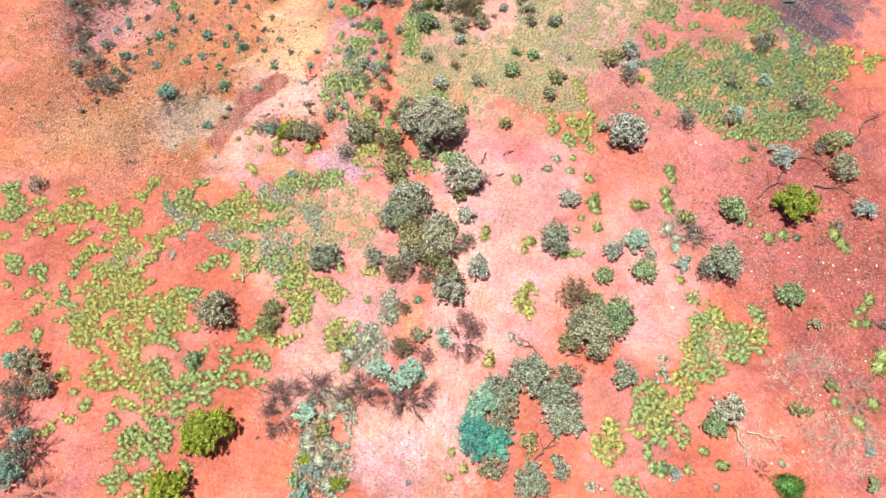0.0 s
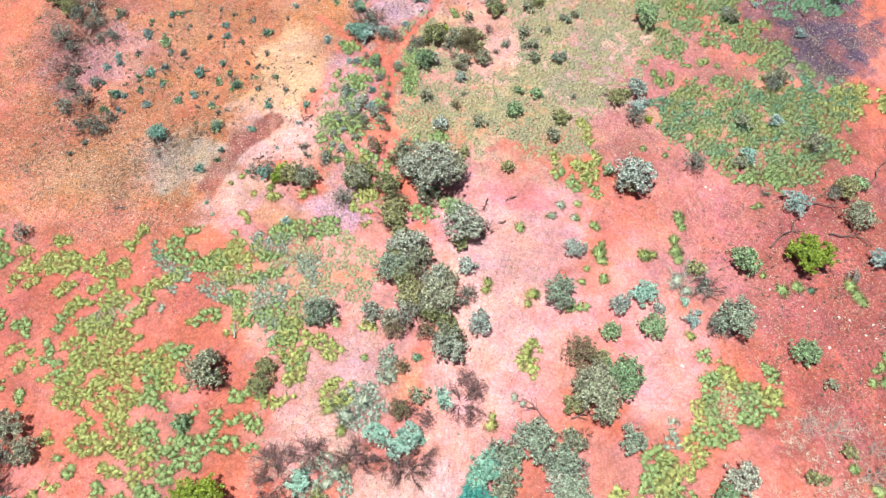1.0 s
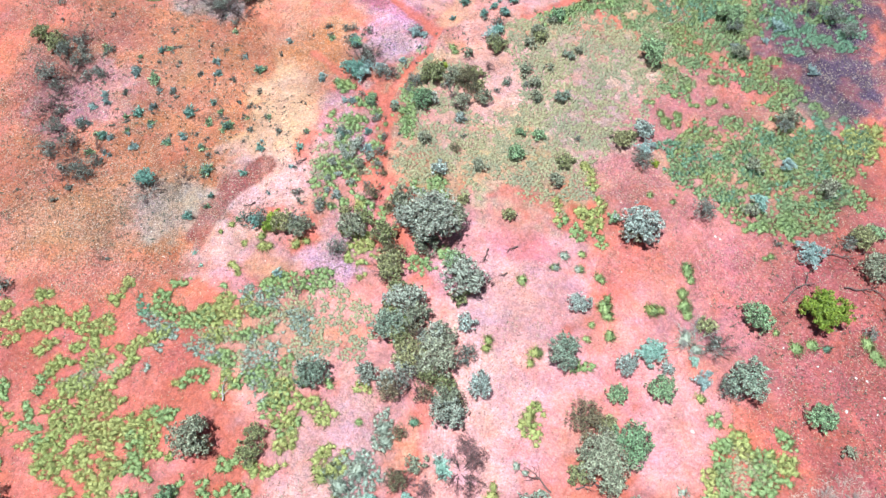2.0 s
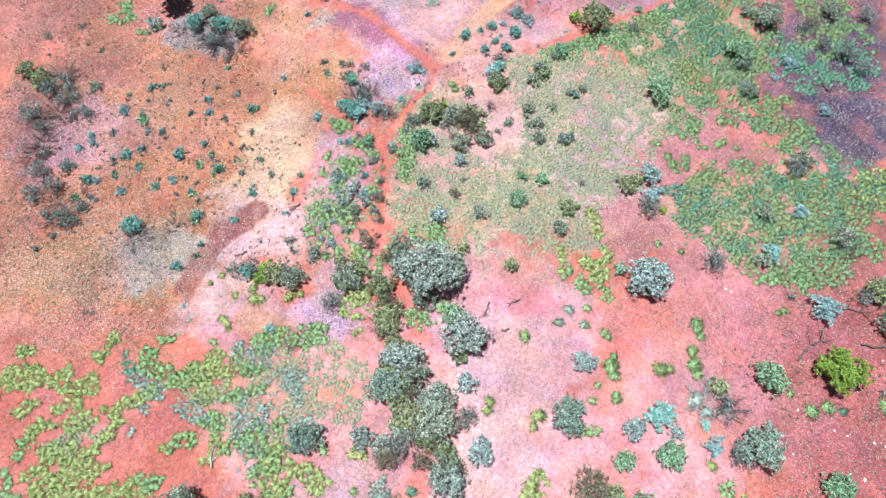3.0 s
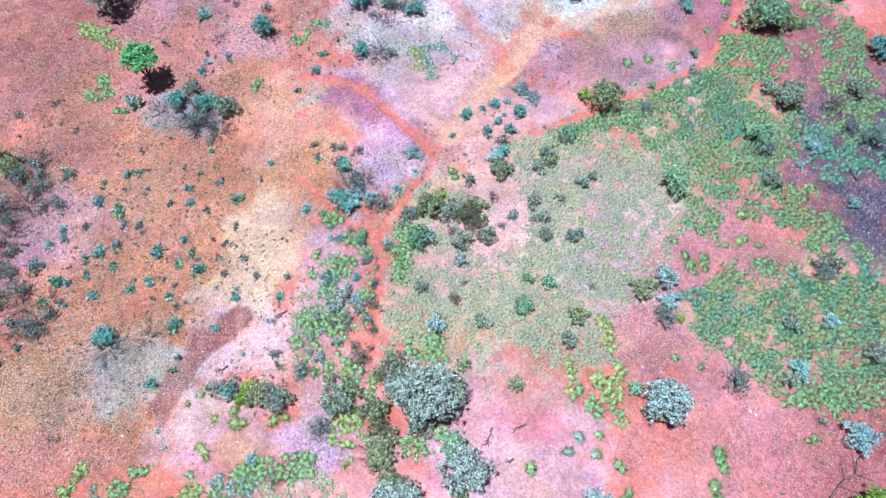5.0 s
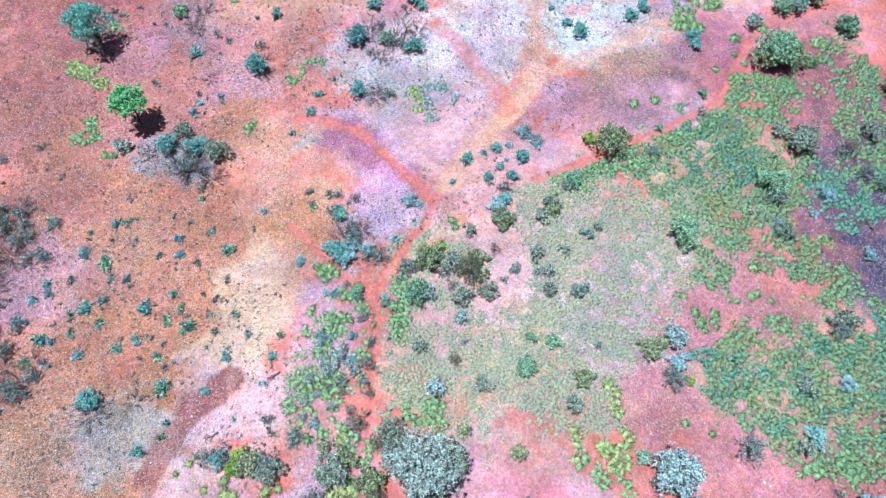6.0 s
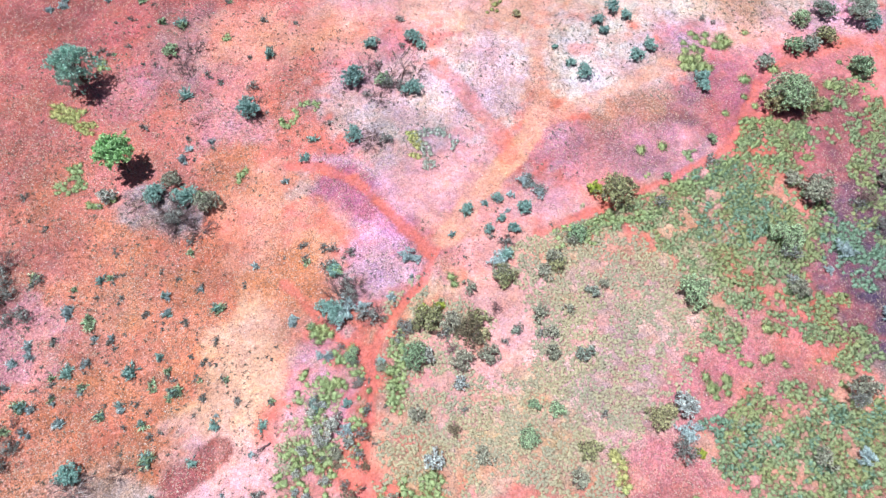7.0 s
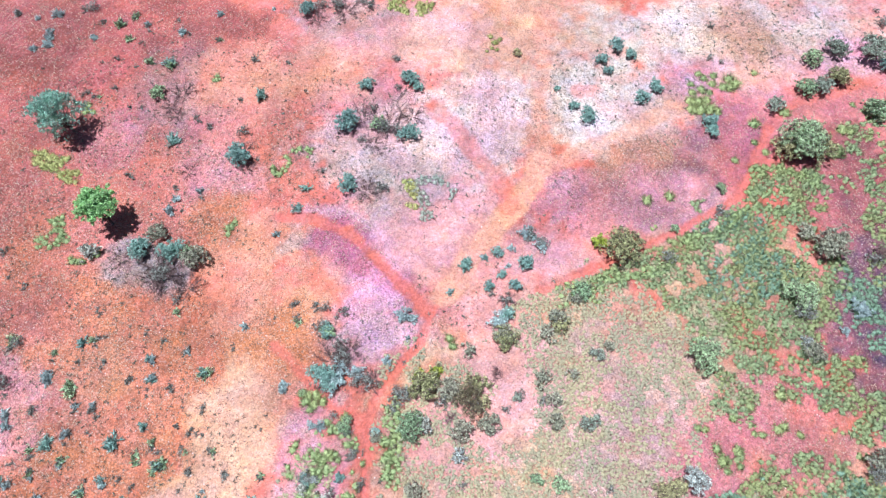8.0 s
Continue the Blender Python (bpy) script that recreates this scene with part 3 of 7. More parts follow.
zone("pink", -8.3, 6.8, 1.8, 1.2, 0, 0.6, 0.5)
zone("pink", 2.2, 7.4, 1.8, 3.9, 0, 0.6, 0.5)
zone("lilac", -2.9, 2.6, 1.7, 1.6, 0, 0.4, 0.5)
zone("peach", -2.0, 9.8, 0.9, 1.6, 0, 0.6, 0.5)
zone("red", 4.3, 4.8, 0.9, 1.4, 0, 0.6, 0.5)
zone("pink", -4.0, 12.2, 3.2, 2.6, 0, 0.75, 0.5)
zone("pink", -3.6, 17.4, 2.6, 2.0, 0, 0.7, 0.5)
zone("pink", 5.0, 11.5, 3.0, 4.0, 0, 0.75, 0.5)
zone("pink", 8.5, 13.5, 3.4, 2.6, 0, 0.55, 0.5)
zone("blush", 3.2, 10.8, 1.6, 3.4, 0, 0.5, 0.5)
zone("maroon", 24.5, 24.0, 3.0, 3.4, 0, 0.5, 0.5)
zone("straw", 11.6, 46.3, 3.1, 2.0, 0, 0.55, 0.5)
zone("white", 9.9, 49.7, 3.2, 2.2, 0, 0.4, 0.5)
zone("white", 13.3, 56.4, 5.4, 2.5, 0, 0.6, 0.5)
zone("gully", 9.9, 51.4, 1.0, 0.6, 0, 0.6, 0.5)
zone("orange", 15.0, 52.5, 0.8, 2.3, 0, 0.5, 0.5)
zone("orange", 6.1, 49.7, 0.6, 3.0, 0, 0.45, 0.5)
zone("lilac", 3.4, 50.1, 1.6, 3.4, 0, 0.5, 0.5)
zone("lilac", 0.9, 48.0, 1.4, 2.1, 0, 0.5, 0.5)
zone("straw", 21.5, 57.0, 1.5, 2.4, 0, 0.6, 0.5)
zone("purple", 17.1, 48.9, 2.0, 2.6, 0, 0.25, 0.5)
zone("maroon", 11.3, 44.1, 3.7, 1.5, 0, 0.5, 0.5)
zone("lilac", 17.6, 53.2, 3.2, 1.9, 0, 0.75, 0.6)
zone("cream", 20.5, 53.0, 2.6, 1.5, 0, 0.7, 0.6)
zone("blush", 24.0, 53.8, 4.5, 1.7, 10, 0.8, 0.6)
zone("lilac", 28.3, 54.6, 3.2, 2.0, 10, 0.7, 0.6)
zone("mauve", 18.9, 49.0, 1.6, 2.6, 0, 0.7, 0.6)
zone("mauve", 21.2, 51.8, 1.8, 0.9, 0, 0.5, 0.6)
zone("rose", 26.0, 50.6, 3.5, 1.2, 10, 0.6, 0.6)
zone("rust", -27.9, 56.7, 6.2, 5.6, 0, 0.5, 0.5)
zone("orange", -8.2, 40.2, 3.5, 2.4, 0, 0.35, 0.5)
zone("peach", -9.5, 40.9, 1.9, 2.1, 0, 0.5, 0.5)
zone("mauve", -6.4, 40.9, 1.6, 1.3, 0, 0.95, 0.5)
zone("lilac", -2.8, 36.1, 1.5, 1.6, 0, 0.8, 0.5)
zone("grey", -8.4, 40.9, 0.8, 1.1, 0, 0.5, 0.5)
zone("orange", -8.6, 35.2, 1.9, 1.5, 0, 0.75, 0.5)
zone("pink", -2.0, 41.5, 2.0, 2.3, 0, 0.6, 0.5)
zone("rose", 0.2, 36.8, 0.8, 1.7, 0, 0.6, 0.5)
zone("peach", 2.1, 41.1, 1.4, 1.5, 0, 0.6, 0.5)
zone("straw", -21.3, 22.5, 2.7, 2.1, 0, 0.6, 0.5)
zone("grey", -16.7, 22.4, 1.3, 1.0, 0, 0.5, 0.5)
zone("dusty", -19.1, 19.0, 4.0, 1.3, 0, 0.7, 0.5)
zone("peach", -9.5, 18.9, 1.7, 0.9, 0, 0.8, 0.5)
zone("blush", -12.6, 20.2, 1.0, 1.0, 0, 0.8, 0.5)
zone("lilac", -5.2, 21.9, 1.4, 1.2, 0, 0.7, 0.5)
zone("lilac", -5.9, 19.6, 1.3, 0.7, 0, 0.7, 0.5)
zone("cream", -10.1, 29.9, 2.3, 3.2, 0, 0.5, 0.5)
zone("orange", -8.2, 34.1, 1.4, 1.0, 0, 0.7, 0.5)
zone("orange", -11.7, 34.5, 2.1, 1.2, 0, 0.5, 0.5)
zone("straw", -17.5, 32.5, 2.0, 1.6, 0, 0.4, 0.5)
gully("gully", 0.78, 0.15, 0.95, (-9.4, 42.7), (-8.0, 42.6), (-6.1, 42.2), (-4.7, 41.3), (-3.3, 40.0), (-2.2, 38.6), (-1.1, 37.6), (-0.4, 36.7))
gully("gully", 0.52, 0.13, 0.9, (-0.1, 37.0), (-0.5, 36.0), (-0.9, 34.9), (-1.7, 34.2), (-2.3, 33.0), (-3.0, 32.1), (-3.4, 31.1), (-3.5, 29.9), (-3.4, 28.6), (-3.2, 27.5))
gully("gully", 0.42, 0.1, 0.85, (-3.4, 28.6), (-3.4, 27.4), (-3.5, 26.0), (-3.5, 24.7), (-3.7, 23.5), (-4.0, 22.3))
gully("gully", 0.6, 0.08, 0.8, (-8.7, 34.9), (-7.1, 33.5), (-6.2, 32.6), (-5.2, 31.6), (-3.9, 31.1))
zone("blush", -5.2, 9.6, 2.6, 2.8, 0, 0.7, 0.5)
zone("pink", -8.2, 11.4, 2.4, 1.8, 0, 0.6, 0.5)
zone("blush", -6.6, 6.8, 3.0, 1.8, 20, 0.6, 0.5)
zone("peach", -9.0, 14.2, 3.2, 1.8, 0, 0.5, 0.5)
zone("magenta", 3.9, 20.4, 2.0, 1.1, 0, 0.85, 0.5)
zone("rust", -25.0, 46.0, 6.0, 6.0, 0, 0.45, 0.5)
zone("rust", -27.0, 52.0, 4.0, 5.0, 0, 0.4, 0.5)
bare(3.2, 31.2, 2.2, 2.0)
strand("green", 1.3, (-26.0, 17.9), (-25.2, 17.1), (-24.7, 16.3), (-25.4, 16.1))
strand("yellow", 0.9, (-24.0, 15.2), (-24.0, 14.6))
strand("yellow", 0.8, (-24.0, 16.9), (-23.5, 16.9))
strand("yellow", 0.9, (-23.4, 16.0), (-22.9, 15.8))
strand("yellow", 0.7, (-23.0, 14.9), (-22.6, 15.2))
strand("yellow", 0.6, (-25.3, 14.9), (-25.1, 14.8))
strand("yellow", 0.7, (-21.9, 17.5), (-21.4, 17.5))
strand("yellow", 1.3, (-22.1, 16.5), (-21.2, 16.3), (-20.4, 16.3))
strand("yellow", 1.2, (-22.1, 15.7), (-21.1, 15.8), (-20.2, 16.0), (-19.4, 16.3))
strand("yellow", 1.2, (-19.6, 15.8), (-18.7, 15.5), (-18.0, 15.8), (-17.9, 16.3))
strand("yellow", 0.8, (-18.4, 14.9), (-18.8, 15.2))
strand("yellow", 1.0, (-17.7, 16.9), (-17.4, 17.5), (-17.3, 18.1))
strand("yellow", 0.8, (-21.1, 14.5), (-20.5, 14.8))
strand("yellow", 0.9, (-19.9, 14.1), (-19.3, 14.5))
strand("teal", 1.0, (-16.4, 17.1), (-16.0, 16.5))
strand("green", 1.4, (-15.3, 17.3), (-14.9, 16.7), (-14.0, 16.1), (-13.1, 16.0), (-12.7, 16.5))
strand("pale", 1.1, (-14.3, 15.4), (-15.0, 15.7), (-15.6, 16.0))
strand("yellow", 1.0, (-16.0, 14.8), (-15.4, 15.2), (-15.0, 15.4))
strand("yellow", 1.1, (-16.8, 14.5), (-16.2, 14.3), (-16.2, 13.6), (-16.5, 13.1))
strand("pale", 0.6, (-15.1, 14.7), (-14.7, 14.3))
strand("pale", 0.7, (-15.4, 13.3), (-15.2, 13.5))
strand("yellow", 1.2, (-20.1, 13.3), (-19.5, 13.8), (-18.7, 13.8), (-17.6, 13.9))
strand("cover", 1.7, (-18.9, 12.8), (-18.2, 13.1), (-17.3, 13.3), (-16.6, 13.3))
strand("yellow", 1.5, (-18.7, 12.4), (-17.8, 12.2), (-17.1, 12.6))
strand("yellow", 1.0, (-18.0, 11.7), (-17.2, 11.6), (-16.6, 11.7))
strand("green", 1.1, (-20.7, 12.4), (-20.5, 12.8), (-20.5, 12.1))
strand("green", 1.3, (-21.0, 11.7), (-20.6, 10.9), (-20.1, 10.1), (-19.9, 9.9))
strand("yellow", 1.1, (-20.0, 11.4), (-19.4, 11.6), (-18.9, 11.7))
strand("yellow", 0.9, (-19.3, 10.8), (-19.4, 10.3))
strand("yellow", 0.9, (-19.5, 9.5), (-18.9, 9.6), (-19.1, 9.9))
strand("yellow", 0.8, (-20.7, 9.5), (-20.3, 9.6))
strand("green", 0.9, (-24.4, 12.8), (-24.4, 13.3), (-23.8, 12.4))
strand("yellow", 0.5, (-23.7, 11.4), (-24.1, 11.7))
strand("green", 0.9, (-22.6, 12.6), (-22.2, 12.1))
strand("yellow", 0.5, (-22.8, 11.1), (-22.4, 11.3))
strand("green", 0.9, (-23.0, 9.2), (-22.7, 9.5), (-22.4, 9.8), (-22.1, 10.1))
strand("yellow", 0.8, (-22.1, 10.1), (-21.9, 10.4))
strand("yellow", 0.6, (-21.7, 11.1), (-21.4, 10.4))
strand("green", 0.8, (-21.7, 8.8), (-21.4, 8.4))
strand("yellow", 1.2, (-17.9, 11.1), (-17.1, 10.4), (-16.7, 10.1), (-16.3, 10.3))
strand("yellow", 1.2, (-15.8, 10.8), (-16.0, 10.3), (-15.2, 10.3))
strand("yellow", 1.1, (-14.9, 10.8), (-14.3, 10.3), (-14.4, 9.8))
strand("green", 1.1, (-14.2, 11.2), (-13.8, 10.8), (-13.6, 11.1))
strand("green", 1.2, (-15.2, 9.8), (-14.9, 9.2), (-14.8, 8.5), (-14.2, 8.1))
strand("yellow", 0.9, (-14.1, 9.2), (-13.5, 9.2), (-13.2, 9.2))
strand("yellow", 1.2, (-18.0, 8.8), (-17.8, 9.3), (-16.9, 9.5), (-16.4, 9.8))
strand("yellow", 1.3, (-19.5, 8.8), (-18.9, 8.4), (-18.2, 8.7), (-17.5, 8.8))
strand("yellow", 1.2, (-17.1, 8.8), (-16.3, 8.8), (-15.7, 8.5))
strand("yellow", 0.9, (-18.7, 10.4), (-18.2, 10.6))
strand("green", 0.8, (-14.8, 18.1), (-14.3, 18.1), (-13.9, 18.3))
strand("green", 0.6, (-12.1, 18.1), (-12.0, 17.7))
strand("yellow", 0.4, (-11.6, 19.2), (-11.3, 18.8))
strand("yellow", 1.2, (-13.2, 16.5), (-12.6, 16.8), (-11.8, 17.1))
strand("yellow", 1.2, (-13.1, 16.0), (-12.0, 16.3), (-11.0, 16.5), (-10.4, 16.9))
strand("pale", 1.3, (-10.5, 17.3), (-9.8, 17.1), (-9.0, 17.3))
strand("green", 1.3, (-9.4, 18.1), (-8.6, 18.2), (-7.5, 18.1), (-6.7, 18.4), (-6.2, 18.2))
strand("green", 0.9, (-10.1, 16.5), (-9.1, 16.5))
strand("pale", 1.3, (-13.0, 14.3), (-12.6, 14.8), (-12.1, 14.5))
strand("green", 1.2, (-11.5, 14.1), (-11.0, 13.8), (-11.4, 14.3))
strand("pale", 0.9, (-9.9, 14.1), (-9.8, 14.3))
strand("green", 1.1, (-13.1, 13.1), (-12.7, 12.8), (-12.3, 12.9))
strand("yellow", 0.8, (-14.0, 12.8), (-13.8, 12.8))
strand("yellow", 1.0, (-11.7, 11.9), (-11.3, 12.2), (-11.0, 12.8))
strand("green", 1.1, (-10.2, 12.8), (-9.8, 12.9), (-9.4, 12.8))
strand("green", 0.9, (-11.0, 15.2), (-10.2, 15.4), (-9.3, 15.6))
strand("green", 0.8, (-8.4, 13.8), (-8.1, 13.8))
strand("yellow", 1.0, (-8.5, 12.6), (-7.8, 12.6))
strand("yellow", 1.0, (-8.4, 11.9), (-7.6, 11.9), (-6.8, 11.7), (-6.2, 11.4))
strand("green", 0.9, (-9.0, 11.6), (-8.7, 11.8))
strand("yellow", 1.1, (-8.4, 10.8), (-7.8, 10.6), (-7.5, 10.9))
strand("yellow", 1.0, (-7.6, 9.9), (-7.8, 9.5), (-7.3, 10.1))
strand("green", 0.9, (-10.6, 8.8), (-10.0, 8.6))
strand("yellow", 0.8, (-9.4, 8.6), (-8.5, 8.5), (-7.6, 8.8))
strand("green", 0.5, (-4.2, 10.8), (-4.1, 10.8))
strand("yellow", 1.0, (-6.0, 11.2), (-5.7, 11.1))
strand("yellow", 0.8, (-4.2, 12.4), (-3.7, 12.2))
strand("yellow", 0.8, (-12.5, 15.2), (-11.5, 15.0), (-10.9, 15.8))
strand("yellow", 1.1, (-19.2, 8.4), (-18.3, 7.9), (-17.6, 7.5), (-18.1, 7.0))
strand("yellow", 1.2, (-16.9, 8.2), (-16.7, 7.3), (-16.1, 7.0), (-16.1, 7.9))
strand("yellow", 1.1, (-18.4, 6.5), (-17.8, 6.2), (-17.2, 6.5), (-17.7, 7.0))
strand("yellow", 0.8, (-19.6, 6.7), (-19.3, 6.5))
strand("yellow", 1.1, (-16.9, 6.2), (-16.5, 6.5), (-15.8, 5.9))
strand("yellow", 1.1, (-15.3, 6.7), (-15.5, 5.9), (-14.9, 5.6), (-14.4, 5.9))
strand("green", 1.0, (-14.6, 6.5), (-14.4, 6.6), (-13.9, 5.9), (-13.4, 6.0))
strand("green", 0.9, (-14.9, 7.2), (-14.3, 7.1))
strand("yellow", 0.9, (-16.5, 5.3), (-16.1, 5.2), (-15.3, 5.0))
strand("green", 1.1, (-13.8, 5.3), (-13.4, 4.8), (-13.3, 5.3), (-12.7, 5.6), (-12.1, 5.5))
strand("yellow", 1.0, (-15.0, 4.8), (-14.5, 4.9), (-14.1, 5.2))
strand("green", 0.8, (-16.6, 4.2), (-16.4, 4.5))
strand("green", 1.1, (-15.6, 3.5), (-15.4, 3.8), (-14.9, 3.5))
strand("green", 1.1, (-14.6, 4.2), (-14.0, 4.1), (-13.8, 3.7), (-14.2, 3.4))
strand("green", 1.0, (-13.8, 3.1), (-14.2, 2.7), (-14.5, 2.9))
strand("green", 1.1, (-15.8, 2.7), (-15.3, 2.5), (-15.5, 2.1), (-15.7, 1.8))
strand("green", 0.8, (-16.4, 1.6), (-16.2, 1.5))
strand("green", 0.7, (-15.8, 1.2), (-15.7, 1.2))
strand("green", 1.0, (-14.7, 1.5), (-14.3, 2.0), (-13.9, 2.1))
strand("yellow", 1.0, (-14.6, 1.0), (-15.0, 0.8))
strand("green", 0.9, (-12.6, 2.3), (-12.4, 2.1), (-12.6, 1.7))
strand("green", 0.6, (-12.4, 8.1), (-12.4, 7.9))
strand("green", 1.0, (-13.2, 7.6), (-12.9, 7.3))
strand("green", 0.9, (-11.5, 7.9), (-11.4, 7.2))
strand("green", 0.8, (-13.2, 6.6), (-12.9, 6.5))
strand("green", 1.0, (-12.1, 6.7), (-11.8, 6.6), (-12.1, 6.0), (-11.5, 6.0))
strand("green", 0.9, (-10.9, 6.6), (-10.5, 6.7), (-10.5, 6.2), (-11.0, 6.2))
strand("green", 0.9, (-10.4, 7.5), (-10.0, 7.8), (-9.6, 7.6), (-9.2, 7.3))
strand("green", 0.7, (-9.5, 6.4), (-9.5, 6.2))
strand("yellow", 0.8, (-19.1, 4.6), (-18.5, 4.5))
strand("green", 1.0, (-18.8, 5.7), (-18.2, 5.2))
strand("yellow", 0.7, (-19.7, 3.9), (-20.0, 3.8))
strand("green", 0.9, (13.6, 10.8), (13.8, 10.6))
strand("yellow", 1.2, (14.5, 10.3), (14.9, 9.8), (15.0, 9.3))
strand("green", 1.2, (13.8, 9.5), (13.8, 8.7), (13.6, 8.2))
strand("green", 0.9, (16.8, 10.1), (17.0, 9.8), (17.3, 9.6))
strand("yellow", 1.2, (16.3, 9.0), (16.7, 8.8), (16.9, 8.7))
strand("green", 1.2, (15.5, 9.2), (15.7, 8.5), (15.1, 8.2))
strand("green", 0.9, (15.1, 7.6), (15.6, 7.5), (15.9, 8.1))
strand("green", 0.5, (16.5, 8.0), (16.6, 8.0))
strand("cover", 1.9, (14.3, 8.8), (14.0, 8.1), (15.0, 8.8))
strand("yellow", 0.9, (12.8, 8.2), (12.9, 7.6))
strand("green", 1.2, (13.8, 7.2), (14.1, 6.9), (13.7, 7.3))
strand("pale", 0.9, (11.8, 7.6), (11.6, 7.0), (11.2, 6.5))
strand("green", 0.9, (12.5, 7.0), (13.3, 6.7), (12.9, 6.9))
strand("yellow", 1.1, (12.2, 6.5), (12.3, 5.9), (11.7, 5.3))
strand("green", 1.3, (10.5, 5.7), (10.2, 5.2), (9.7, 4.6))
strand("yellow", 1.3, (10.9, 5.5), (11.1, 4.9), (10.6, 4.3))
strand("green", 1.0, (11.3, 4.5), (10.9, 3.8), (10.7, 3.3))
strand("green", 0.9, (11.8, 4.1), (11.9, 3.5))
strand("yellow", 0.8, (9.8, 3.8), (9.3, 3.8))
strand("green", 0.7, (10.3, 3.3), (9.9, 2.7))
strand("green", 0.7, (12.5, 3.3), (12.9, 2.9))
strand("yellow", 1.4, (8.2, 3.9), (8.4, 3.4), (7.9, 2.9))
strand("green", 0.9, (10.5, 2.1), (11.1, 2.1))
strand("green", 0.9, (11.8, 2.2), (12.0, 2.1))
strand("green", 0.8, (13.6, 2.2), (13.7, 2.2))
strand("green", 1.0, (8.8, 1.5), (9.5, 1.2), (8.4, 1.2))
strand("pale", 0.9, (7.4, 1.1), (7.2, 1.2))
strand("meadow", 1.2, (14.4, 32.1), (14.9, 31.4), (15.6, 31.2), (15.9, 32.1))
strand("meadow", 0.8, (17.9, 32.7), (18.6, 32.3))
strand("meadow", 1.0, (19.2, 32.7), (19.7, 31.9), (20.6, 32.9))
strand("meadow", 1.2, (21.5, 33.7), (20.9, 32.9), (21.7, 31.9), (22.7, 31.8), (23.1, 31.0))
strand("meadow", 1.2, (19.5, 34.1), (20.4, 33.5), (21.9, 33.9))
strand("meadow", 1.1, (15.9, 34.9), (16.6, 35.1), (17.5, 34.3))
strand("meadow", 0.5, (14.1, 29.4), (14.2, 29.0))
strand("meadow", 0.5, (14.9, 29.6), (14.8, 29.1))
strand("meadow", 1.2, (21.0, 30.6), (21.8, 31.2))
strand("meadow", 1.1, (15.7, 28.4), (14.7, 27.4), (14.2, 26.4), (14.0, 25.4), (14.6, 24.4), (15.1, 24.1))
strand("meadow", 1.0, (16.1, 24.4), (16.3, 23.8), (17.1, 23.5), (17.6, 23.8))
strand("meadow", 0.8, (17.1, 22.6), (17.2, 22.0))
strand("green", 0.8, (17.9, 21.8), (18.5, 21.7))
strand("green", 1.1, (20.0, 22.0), (20.1, 21.4), (19.8, 21.7))
strand("meadow", 0.7, (21.5, 22.4), (21.9, 22.4))
strand("meadow", 0.9, (24.1, 29.9), (23.8, 30.4))
strand("yellow", 0.8, (8.7, 25.7), (8.9, 24.9))
strand("yellow", 0.6, (8.0, 24.9), (9.1, 24.4))
strand("yellow", 0.7, (6.8, 23.5), (6.7, 22.2))
strand("green", 0.7, (6.8, 21.9), (7.1, 22.2))
strand("yellow", 1.1, (8.1, 22.8), (8.9, 22.5), (9.3, 23.2))
strand("yellow", 0.9, (8.3, 22.2), (8.8, 21.9))
strand("green", 0.9, (7.6, 21.6), (8.0, 21.1))
strand("green", 0.9, (8.8, 21.2), (9.3, 20.6), (9.0, 20.8))
strand("green", 1.0, (19.3, 45.6), (20.4, 45.8), (21.7, 45.6), (22.7, 45.2))
strand("green", 0.8, (18.7, 44.4), (19.5, 44.2), (20.7, 44.2))
strand("green", 0.9, (17.3, 42.6), (18.4, 43.0), (19.4, 43.2), (21.1, 43.0))
strand("green", 0.9, (14.3, 40.8), (15.7, 41.4), (17.2, 42.2))
strand("green", 1.0, (9.3, 38.6), (10.4, 38.8), (12.0, 39.0), (13.8, 39.9))
strand("green", 0.8, (8.1, 37.8), (8.8, 37.4))


def warp(x, y, much=1.3):
    return (x + much * (fbm(x, y, 3.0, 11) - 0.5) * 2 + 0.5 * (fbm(x, y, 0.8, 12) - 0.5) * 2,
            y + much * (fbm(x, y, 3.0, 21) - 0.5) * 2 + 0.5 * (fbm(x, y, 0.8, 22) - 0.5) * 2)


def ground_height(x, y):
    x, y = np.asarray(x, float), np.asarray(y, float)
    z = 0.5 * (fbm(x, y, 14.0, 3, 3) - 0.5) + 0.10 * (fbm(x, y, 1.5, 4, 3) - 0.5)
    wx, wy = x + 0.5 * (fbm(x, y, 1.6, 31) - 0.5), y + 0.5 * (fbm(x, y, 1.6, 32) - 0.5)
    for _, width, depth, _, points in GULLIES:
        z = z - depth * ramp(line_distance(wx, wy, points), width * 0.6, width * 0.2)
    return z


